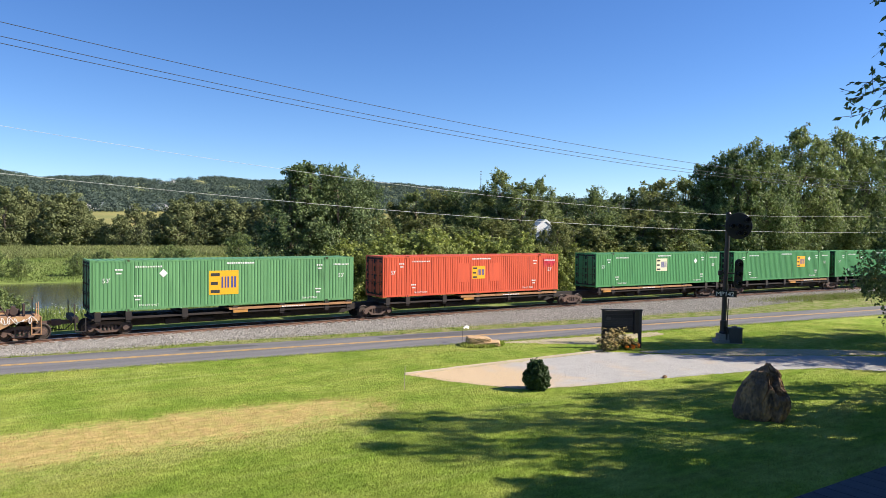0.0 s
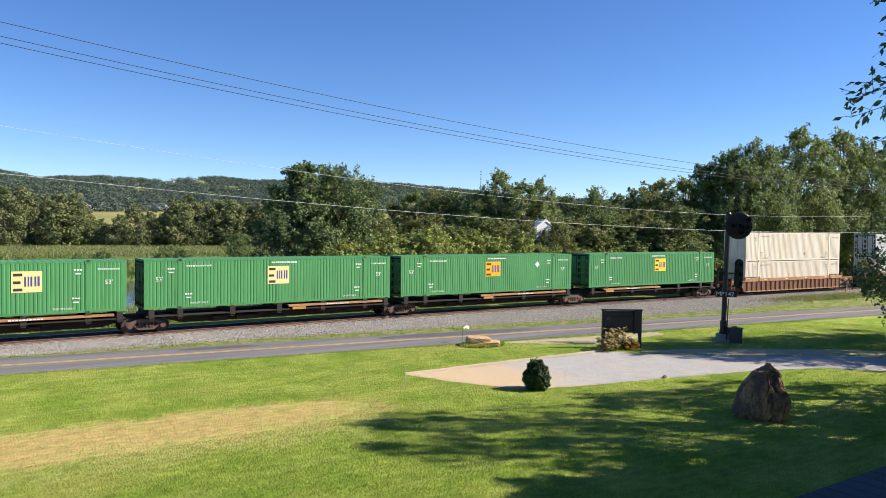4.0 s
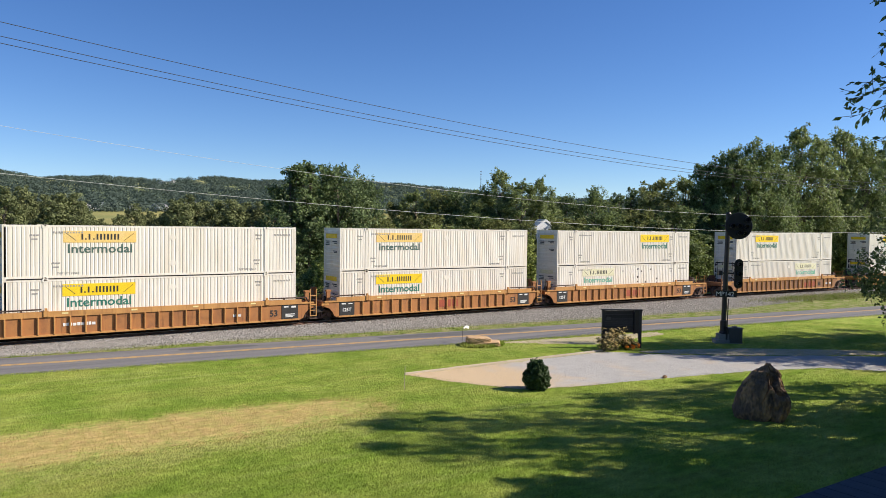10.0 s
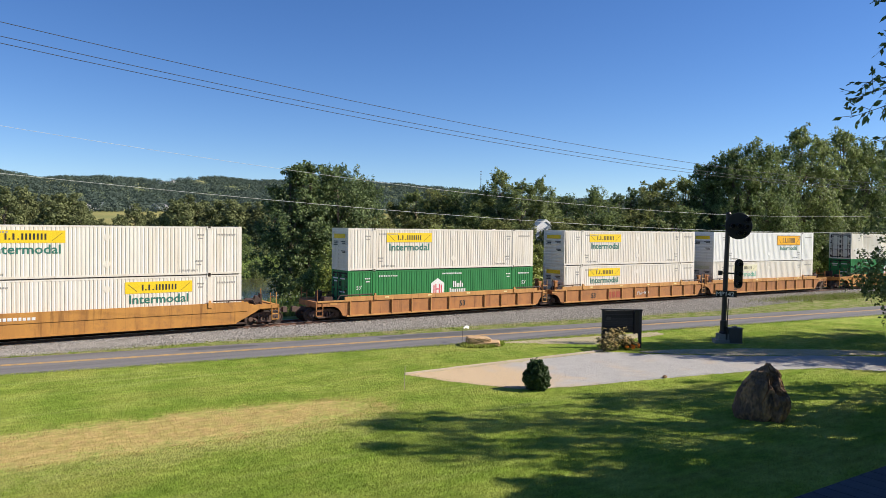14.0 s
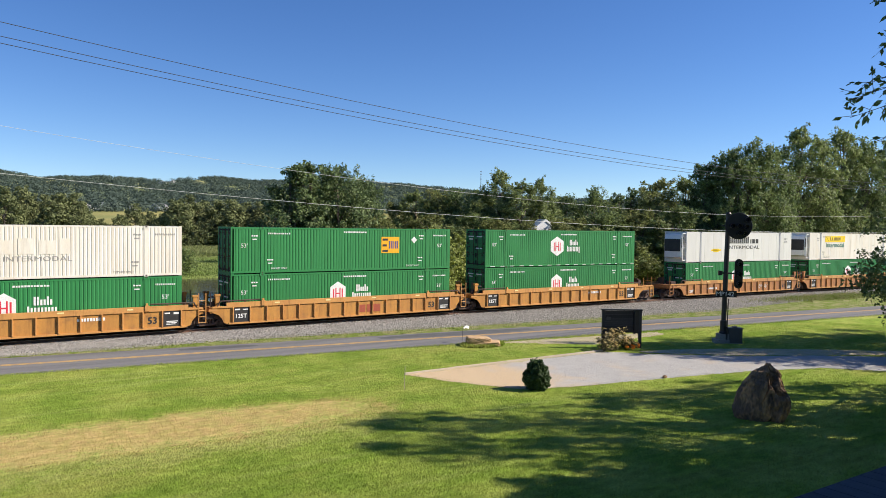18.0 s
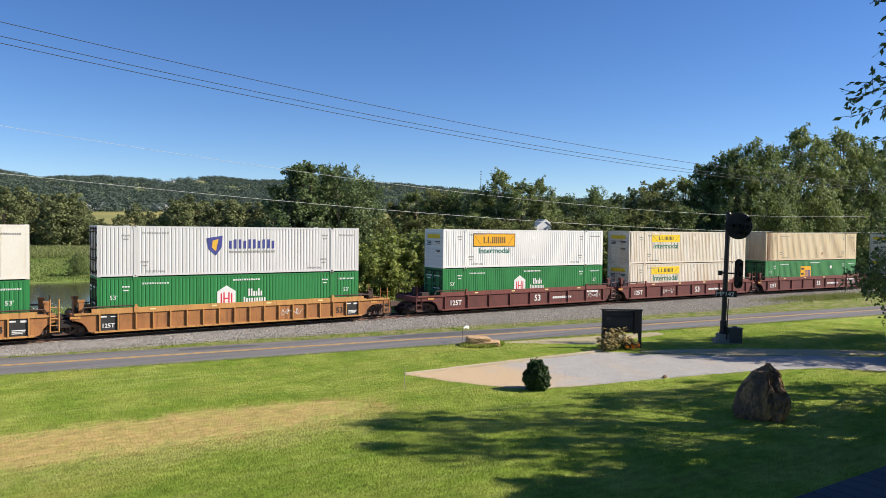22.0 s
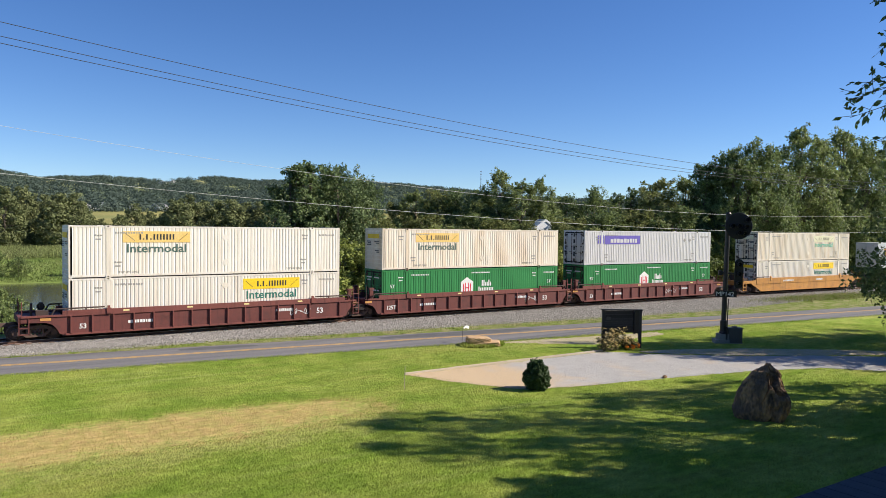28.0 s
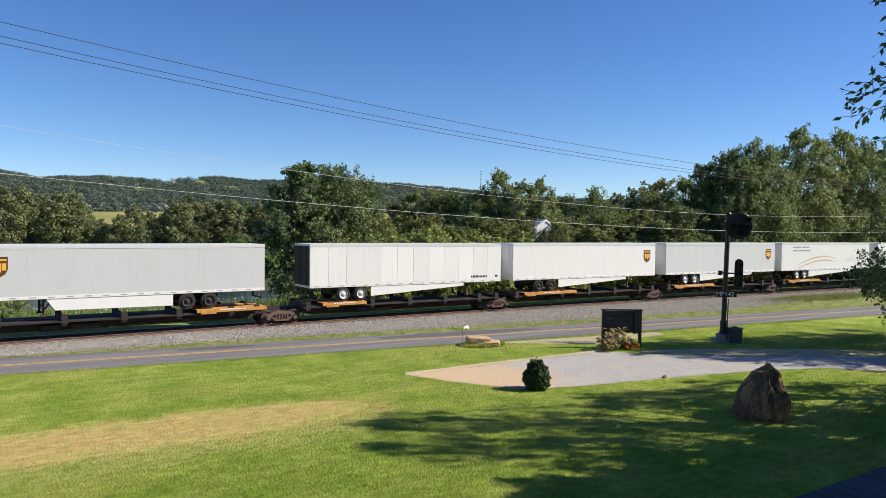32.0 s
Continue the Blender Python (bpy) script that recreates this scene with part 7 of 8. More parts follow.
def overhang():
    """The nearest tree; its outer limbs hang into the view. The crown above is unseen."""
    r = np.random.RandomState(52)
    t = thing("tree", "leafy cherry tree with long overhanging branches", "tree", "shade trees beside the house", pose(16.4, 3.0, 0))
    s = Shape().rod((0, 0, -0.3), (0.1, 0, 4.5), 0.2, 0.15).rod((0.1, 0, 4.5), (0, 0.1, 13.5), 0.15, 0.04)
    # crown added above the view to cut sky light on the lawn
    cs = [(3.3 * math.sqrt((i + 0.5) / 30) * math.cos(i * 2.4), -1.0 + 3.3 * math.sqrt((i + 0.5) / 30) * math.sin(i * 2.4), 10.8 + 3.6 * ((i * 7) % 30) / 30) for i in range(30)]
    rs = [1.15] * 30
    for c in cs:
        s.rod((0.05, 0.05, c[2] - 1.6), c, 0.05, 0.02, 5)
    part("trunk", s.mesh("trunk", M["bark"]), t)
    part("crown", quads("crown", leaf_cloud(r, cs, rs, 20000, 0.11), M["leaf_dark"]), t)
    # limbs given by the place of their tip, in the world
    for tip, sag in (((12.4, 6.4, 8.5), 0.75), ((12.65, 6.5, 8.85), 0.7), ((12.95, 6.4, 9.15), 0.6), ((13.2, 6.25, 9.9), 0.5), ((13.15, 6.3, 10.6), 0.4), ((13.0, 6.25, 8.15), 0.45), ((13.3, 6.2, 8.0), 0.3)):
        end = Vector(tip) - Vector((16.4, 3.0, 0))
        root = Vector((0.05, 0.1, min(9.5, end.z + 0.6)))
        pts = [root.lerp(end, u) + Vector((0, 0, sag * 1.6 * u * (1 - u) + 0.03 * math.sin(9 * u))) for u in [i / 9 for i in range(10)]]
        limb = Shape()
        leaves = []
        for i in range(9):
            limb.rod(pts[i], pts[i + 1], 0.03 * (1 - i / 10), 0.03 * (1 - (i + 1) / 10), 5)
        for i in range(3, 10):
            for j in range(9 if i > 5 else 5):
                base = pts[i - 1].lerp(pts[i], r.rand())
                d = Vector((r.normal(0, 0.5) - 0.25, r.normal(0, 0.5) + 0.3, r.normal(-0.15, 0.4))).normalized()
                twig = base + d * r.uniform(0.12, 0.4)
                limb.rod(base, twig, 0.006, 0.003, 4)
                for q in range(4):
                    p = base.lerp(twig, r.uniform(0.3, 1.05))
                    u = Vector((d.x + r.normal(0, 0.5), d.y + r.normal(0, 0.5), d.z - 0.35 + r.normal(0, 0.3))).normalized() * r.uniform(0.1, 0.16)
                    w = u.cross(Vector(r.normal(size=3))).normalized() * u.length * 0.22
                    leaves.append((p, p + u * 0.45 - w, p + u, p + u * 0.45 + w))
        b = part("branch", limb.mesh("branch", M["bark"]), t)
        part("leaves", quads("leaves", leaves, M["leaf_dark"]), b)


overhang()


# ---- deck under the camera ----
def build_deck():
    deck = thing("deck", "dark stained timber deck in deep shade", "deck")
    board = Shape().box(-0.068, 0.068, -2.4, 2.42, 4.972, 5.0).mesh("deck_board", M["deck_board"])
    x = -3.0
    while x < 9.0:
        part("deck_board", board, deck, m=pose(x, 0, 0))
        x += 0.143
    part("rim_joist", Shape().box(-3.1, 9.1, 2.36, 2.4, 4.7, 4.968).mesh("rim_joist", M["deck_board"]), deck)
    part("rim_joist", Shape().box(-3.1, 9.1, -2.4, -2.36, 4.7, 4.968).mesh("rim_joist", M["deck_board"]), deck)
    for x in (-3.0, 3.0, 8.95):
        for y in (-2.3, 2.25):
            part("post", Shape().box(x - 0.07, x + 0.07, y - 0.07, y + 0.07, -0.1, 4.75).mesh("post", M["deck_board"]), deck)


build_deck()
# plain walls of the house behind the deck
thing("wall_back", "plain grey boarded house wall behind the deck", "wall", me=Shape().box(-14, 9.3, -3.0, -2.7, -0.2, 9.2).mesh("wall_back", M["concrete"]), kind="structure")
thing("wall_side", "plain grey boarded house wall behind the deck", "wall", me=Shape().box(9.0, 9.3, -11.0, -3.0, -0.2, 9.2).mesh("wall_side", M["concrete"]), kind="structure")
thing("roof", "plain dark roof of the house behind the deck", "roof", me=Shape().add([(-14.5, -2.2, 9.2), (9.8, -2.2, 9.2), (9.8, -7, 11.6), (-14.5, -7, 11.6), (-14.5, -11.8, 9.2), (9.8, -11.8, 9.2), (-14.5, -2.2, 9.35), (9.8, -2.2, 9.35), (9.8, -7, 11.75), (-14.5, -7, 11.75), (-14.5, -11.8, 9.35), (9.8, -11.8, 9.35)], [(0, 1, 2, 3), (3, 2, 5, 4), (6, 9, 8, 7), (9, 10, 11, 8), (0, 6, 7, 1), (4, 5, 11, 10), (0, 3, 9, 6), (3, 4, 10, 9), (1, 7, 8, 2), (2, 8, 11, 5)]).mesh("roof", M["grey_roof"]), kind="structure")


# ---- boulder and slabs ----
def rock(name, label, mat, m, size, seed, tip=0.0, rough=0.22, lean=0.0):
    bm = bmesh.new()
    bmesh.ops.create_icosphere(bm, subdivisions=5, radius=1.0)
    off = Vector((seed * 7.3, seed * 3.1, seed * 1.7))
    rng = random.Random(seed)
    cuts = []
    for i in range(11):
        d = Vector((rng.uniform(-1, 1), rng.uniform(-1, 1), rng.uniform(-0.6, 1))).normalized()
        cuts.append((d, rng.uniform(0.62, 0.85)))
    for v in bm.verts:
        p = v.co.copy()
        for d, k in cuts:
            over = p.dot(d) - k
            if over > 0:
                p -= d * over * 0.92
        n1 = noise.noise(p * 1.3 + off)
        n2 = noise.noise(p * 4.0 + off)
        n3 = abs(noise.noise(Vector((p.x * 9, p.y * 9, p.z * 2)) + off))
        p *= 1 + rough * n1 + rough * 0.35 * n2 - 0.16 * n3 * rough * 2
        h = max(0.0, p.z)
        p.x *= 1 - tip * h
        p.y *= 1 - tip * h
        p.x += lean * p.z
        v.co = Vector((p.x * size[0], p.y * size[1], p.z * size[2]))
    me = bpy.data.meshes.new(name)
    bm.to_mesh(me)
    bm.free()
    me.materials.append(mat)
    return thing(name, label, "rock", m=m, me=me)


def boulder():
    """A leaning slab of rock: sloped on one side, steep and split on the other."""
    bm = bmesh.new()
    bmesh.ops.create_icosphere(bm, subdivisions=6, radius=1.0)
    zs = (-0.6, 0.0, 0.35, 0.85, 1.2, 1.75, 2.0, 2.17)
    lo = (-0.8, -1.04, -1.1, -0.98, -0.8, -0.42, -0.12, 0.12)
    hi = (0.7, 0.85, 0.97, 1.06, 0.84, 0.68, 0.48, 0.28)
    off = Vector((3.7, 1.2, 8.1))
    for v in bm.verts:
        p = v.co.copy()
        z = -0.6 + 2.77 * (p.z + 1) / 2
        rho = max(math.sqrt(max(1 - p.z * p.z, 0.0)), 0.05)
        nx, ny = p.x / rho, p.y / rho
        # square the plan a little
        k = max((abs(nx) ** 3 + abs(ny) ** 3) ** (1 / 3), 0.05)
        nx, ny = nx / k, ny / k
        a, b = np.interp(z, zs, lo), np.interp(z, zs, hi)
        q = Vector(((a + b) / 2 + nx * (b - a) / 2, ny * 0.42 * (b - a), z))
        facet = noise.noise(Vector((math.floor(q.x * 2.2 + 0.4 * q.z), math.floor(q.y * 2.5), math.floor(q.z * 1.6))) * 3.3 + off)
        split = abs(noise.noise(Vector((q.x * 5.0 - q.z * 1.2, q.y * 5.0, q.z * 1.1)) + off))
        side = min(1.0, max(0.0, 1.4 * nx + 0.1))
        amount = 0.1 * facet + 0.09 * noise.noise(q * 1.7 + off) + 0.03 * noise.noise(q * 6 + off) - (0.03 + 0.3 * side) * max(0.0, 0.26 - split) * 3
        q += Vector((nx, ny, 0.2)) * amount
        v.co = q
    me = bpy.data.meshes.new("boulder")
    bm.to_mesh(me)
    bm.free()
    me.materials.append(M["boulder"])
    return thing("boulder", "large brown weathered boulder standing in the lawn", "rock", m=pose(23.65, 15.0, 0, 0, 0, -56) @ Matrix.Diagonal((0.88, 0.88, 0.9, 1)), me=me)


boulder()
def block(label, m, size, seed):
    """A quarried slab: square-cut, with broken rough edges."""
    bm = bmesh.new()
    bmesh.ops.create_cube(bm, size=2.0)
    bmesh.ops.subdivide_edges(bm, edges=bm.edges, cuts=9, use_grid_fill=True)
    off = Vector((seed * 5.1, seed, 0))
    for v in bm.verts:
        p = v.co.copy()
        big = max(abs(p.x) ** 9 + abs(p.y) ** 9 + abs(p.z) ** 7, 1e-6) ** (1 / 9)
        p = p / max(big, 0.82)
        p *= 1 + 0.1 * noise.noise(p * 1.4 + off) + 0.05 * noise.noise(Vector((p.x * 4, p.y * 4, p.z * 9)) + off)
        v.co = Vector((p.x * size[0], p.y * size[1], p.z * size[2]))
    me = bpy.data.meshes.new("stone_slab")
    bm.to_mesh(me)
    bm.free()
    me.materials.append(M["sandstone"])
    return thing("stone_slab", label, "rock", "stones at the road edge", m, me)


block("tan sandstone block lying at the road edge", pose(24.25, 32.7, 0.29, 2, 3, -26), (0.66, 0.4, 0.19), 9)
block("broad flat sandstone slab under a block", pose(24.6, 32.55, 0.08, 0, -2, -33), (0.85, 0.5, 0.16), 12)
rock("small_rock", "small dark stone on the gravel edge", M["boulder"], pose(26.2, 21.3, 0.06), (0.16, 0.1, 0.08), 3, 0.1)


# ---- clipped bush ----
def build_bush():
    b = thing("clipped_bush", "small clipped dark green evergreen bush at the drive", "bush", m=pose(19.7, 22.5, 0))
    r = np.random.RandomState(6)
    cs, rs = [], []
    for i in range(90):
        t = (i + 0.5) / 90
        h = 0.05 + 1.02 * t
        env = 0.52 * min(1.0, (h / 1.12 + 0.42) * 1.3) * (1 - min(1.0, h / 1.12) ** 2.4) ** 0.7 + 0.03
        a = i * 2.399
        cs.append((env * 0.8 * math.cos(a), env * 0.8 * math.sin(a), h))
        rs.append(0.1 + 0.05 * r.rand())
    part("foliage", quads("foliage", np.concatenate([sprays(r, cs, [1.15 * q for q in rs], 9000, 0.05, 0.5, 7, spread_out=0.2), leaf_cloud(r, [(0.75 * a, 0.75 * b, 0.93 * c) for a, b, c in cs], rs, 3000, 0.06, 1.2)]), M["boxwood"]), b)
    core = Shape().rod((0, 0, -0.05), (0, 0, 0.5), 0.05, 0.03, 7)
    for i in range(10):
        core.rod((0, 0, 0.1 + 0.03 * i), (0.3 * math.cos(i * 2.4), 0.3 * math.sin(i * 2.4), 0.35 + 0.06 * i), 0.018, 0.006, 5)
    part("stem", core.mesh("stem", M["bark"]), b)


build_bush()


# ---- black notice board with flowers ----
def build_board():
    b = thing("notice_board", "black timber notice board on two posts beside the drive", "sign board", m=pose(30.75, 28.1, 0, 0, 0, -32) @ Matrix.Diagonal((1.05, 1, 0.9, 1)))
    # local x runs along its face, -y looks at the house
    for x in (-0.95, 1.0):
        part("post", Shape().box(x - 0.08, x + 0.08, -0.08, 0.08, -0.1, 2.35).mesh("post", M["board_black"]), b)
    for i in range(6):
        z = 0.95 + i * 0.225
        part("plank", Shape().box(-0.86, 0.9, -0.05, 0.0, z, z + 0.215).mesh("plank", M["board_black"]), b)
    part("backing", Shape().box(-0.86, 0.9, 0.0, 0.03, 0.95, 2.3).mesh("backing", M["black_paint"]), b)
    part("cap", Shape().box(-1.08, 1.12, -0.16, 0.12, 2.33, 2.4).mesh("cap", M["board_black"]), b)
    part("side_panel", Shape().box(0.62, 0.66, -0.4, -0.05, 0.9, 2.33).mesh("side_panel", M["black_paint"]), b)
    # blacker sheet where the side panel's shadow falls on the board
    part("shade_panel", Shape().box(0.66, 0.95, -0.07, -0.052, 0.9, 2.33).mesh("shade_panel", M["black_paint"]), b)
    part("notice", Shape().box(-0.8, -0.58, -0.07, -0.052, 1.72, 1.92).mesh("notice", M["cabinet"]), b, "small grey metal plate")


build_board()


def flower_bed():
    f = thing("flower_bush", "bushy clump of yellow and orange flowers before the board", "flowers", m=pose(30.0, 27.75, 0) @ Matrix.Diagonal((1.1, 1, 0.85, 1)))
    r = np.random.RandomState(15)
    cs = [(r.uniform(-1.05, 0.85), r.normal(0, 0.28), r.uniform(0.15, 1.25)) for _ in range(110)]
    cs = [(x, y, z * max(0.3, 1.05 - 0.75 * abs(x + 0.15) ** 1.6)) for x, y, z in cs]
    part("leaves", quads("leaves", sprays(r, cs, [0.17] * len(cs), 5200, 0.042, 0.8, 5), M["flower_leaf"]), f, "dull green and brown foliage")
    top = [(x, y - 0.08, z + 0.1) for x, y, z in cs if z > 0.15]
    part("blossoms", quads("blossoms", sprays(r, top, [0.16] * len(top), 1700, 0.036, 0.6, 6), M["petal_yellow"]), f, "pale yellow blossoms")
    low = [(0.75 + r.normal(0, 0.22), -0.35 + r.normal(0, 0.15), r.uniform(0.1, 0.35)) for _ in range(12)]
    part("blossoms", quads("blossoms", leaf_cloud(r, low, [0.1] * 12, 420, 0.045, 1.0), M["petal_orange"]), f, "orange blossoms")
    for i in range(12):
        x, y, z = cs[i]
        part("stem", Shape().rod((x * 0.4, y * 0.4, -0.03), (x, y, z), 0.012, 0.006, 5).mesh("stem", M["weed"]), f)


flower_bed()


# ---- railway signal ----
def build_signal():
    s = thing("railway_signal", "black railway signal mast with a round head and three-lamp head", "railway signal", m=pose(37.4, 26.3, 0, 0, 1.3, -37))
    # local -y looks at the house, x to the side
    part("foundation", Shape().box(-0.52, 0.3, -0.32, 0.32, -0.05, 0.22).box(-0.34, 0.25, -0.26, 0.26, 0.22, 0.56).mesh("foundation", M["concrete"]), s, "grey concrete foundation")
    part("mast", Shape().turned([(0.24, 0.55), (0.24, 0.62), (0.19, 0.7), (0.19, 1.3), (0.14, 1.38), (0.135, 7.55), (0.16, 7.58), (0.1, 7.68)], "z", 16).mesh("mast", M["black_paint"], False), s)
    part("disc", Shape().turned([(0.0, 0.0), (0.76, 0.0), (0.78, 0.03), (0.76, 0.06), (0.0, 0.06)], "y", 32, (0.52, -0.3, 6.9)).mesh("disc", M["black_paint"]), s, "round black signal target")
    hood = Shape().turned([(0.09, 0.0), (0.13, -0.02), (0.14, -0.3), (0.13, -0.3), (0.12, -0.04)], "y", 14).mesh("hood", M["black_paint"])
    lens = Shape().turned([(0.0, 0.0), (0.1, 0.0), (0.08, -0.03), (0.0, -0.045)], "y", 14).mesh("lens", M["lens"])
    for x, z in ((0.45, 0.38), (-0.42, -0.02), (0.4, -0.06), (0.02, -0.4), (0.34, -0.42), (0.0, 0.0)):
        h = part("lamp_hood", hood, s, m=pose(0.52 + x * 0.95, -0.3, 6.9 + z))
        part("lens", lens, h)
    pill = [(0.24 * math.cos(a), 0.62 + 0.24 * math.sin(a)) for a in [math.pi * i / 8 for i in range(9)]] + [(0.24 * math.cos(a), -0.62 + 0.24 * math.sin(a)) for a in [math.pi + math.pi * i / 8 for i in range(9)]]
    part("lamp_board", Shape().slab([(x + 0.62, z + 4.12) for x, z in pill], -0.36, -0.3).mesh("lamp_board", M["black_paint"]), s, "black pill-shaped lamp board")
    for z in (-0.56, 0.0, 0.56):
        h = part("lamp_hood", hood, s, m=pose(0.62, -0.36, 4.12 + z))
        part("lens", lens, h)
    for z in (6.9, 4.12):
        part("bracket", Shape().rod((0, 0, z), (0.55, -0.25, z), 0.05, n=7).rod((-0.35, 0, z), (0, 0, z), 0.05, n=7).mesh("bracket", M["black_paint"]), s)
    part("bracket_box", Shape().box(-0.42, -0.22, -0.1, 0.12, 3.98, 4.25).mesh("bracket_box", M["black_paint"]), s)
    pl = part("milepost_plate", Shape().box(-0.6, 0.62, -0.19, -0.16, 2.72, 3.1).mesh("milepost_plate", M["black_paint"]), s, "black plate with white letters")
    part("lettering", lettering("MP142", 0.25, "white_ink", 1.02), pl, m=pose(-0.04, -0.192, 2.91))
    part("ladder", Shape().box(0.2, 0.24, -0.03, 0.03, 0.3, 2.6).mesh("ladder", M["black_paint"]), s)
    c = thing("signal_cabinet", "dark grey metal cabinet at the foot of the signal", "cabinet", m=pose(37.95, 25.95, 0, 0, 0, -37))
    part("body", Shape().box(-0.4, 0.4, -0.3, 0.3, 0.04, 0.86).mesh("body", M["cabinet"]), c)
    part("roof", Shape().box(-0.44, 0.44, -0.34, 0.34, 0.86, 0.92).box(-0.1, 0.16, -0.1, 0.1, 0.92, 0.99).mesh("roof", M["cabinet"]), c)
    part("plinth", Shape().box(-0.42, 0.42, -0.32, 0.32, -0.05, 0.04).mesh("plinth", M["concrete"]), c)
    part("post", Shape().box(-0.56, -0.46, -0.32, -0.22, -0.05, 1.0).mesh("post", M["black_paint"]), c)


build_signal()


# ---- small things on the lawn ----
flag = thing("marker_flag", "small white flag on a thin wire stake by the road", "flag", m=pose(24.0, 33.6, 0, 0, 0, 15))
part("stake", Shape().rod((-0.3, 0, -0.05), (-0.22, 0, 1.0), 0.01, n=5).mesh("stake", M["cable"]), flag)
part("cloth", Shape().slab([(-0.2, 0.92), (0.1, 1.02), (0.34, 0.94), (0.3, 0.8), (0.06, 0.88), (-0.1, 0.84)], -0.01, 0.01).mesh("cloth", M["white_paint"]), flag, "white fluttering cloth")
stake = thing("garden_stake", "thin pale wooden stake in the lawn", "stake", m=pose(15.0, 25.2, 0, 1, 1, 0), me=Shape().rod((0, 0, -0.1), (0, 0, 0.95), 0.012, n=6).mesh("garden_stake", M["timber"]))
thing("marker_stake", "short dark leaning stake beside the ballast", "stake", m=pose(54.0, 37.6, 0, 0, -10, 0), me=Shape().rod((0, 0, -0.1), (0, 0, 0.9), 0.03, n=6).mesh("marker_stake", M["black_paint"]))


# ---- grass, weeds, corn ----
def inside(poly, x, y):
    hit = np.zeros(len(x), dtype=bool)
    for i in range(len(poly)):
        (x0, y0), (x1, y1) = poly[i], poly[i - 1]
        cross = ((y0 > y) != (y1 > y)) & (x < (x1 - x0) * (y - y0) / (y1 - y0 + 1e-12) + x0)
        hit ^= cross
    return hit


def blades(name, label, x, y, z, tall, wide, mat, seed, category="grass", lean=0.45):
    """Pointed blades, one triangle each."""
    r = np.random.RandomState(seed)
    n = len(x)
    a = r.uniform(0, math.tau, n)
    h = tall * r.uniform(0.55, 1.25, n)
    w = wide * r.uniform(0.7, 1.3, n)
    la, lm = r.uniform(0, math.tau, n), np.abs(r.normal(0, lean, n)) * h
    base = np.stack([x, y, z - 0.005], 1)
    side = np.stack([np.cos(a) * w / 2, np.sin(a) * w / 2, np.zeros(n)], 1)
    tip = base + np.stack([np.cos(la) * lm, np.sin(la) * lm, h], 1)
    v = np.stack([base - side, base + side, tip], 1)
    return thing(name, label, category, me=quads(name, v, mat, 3), kind="stuff")


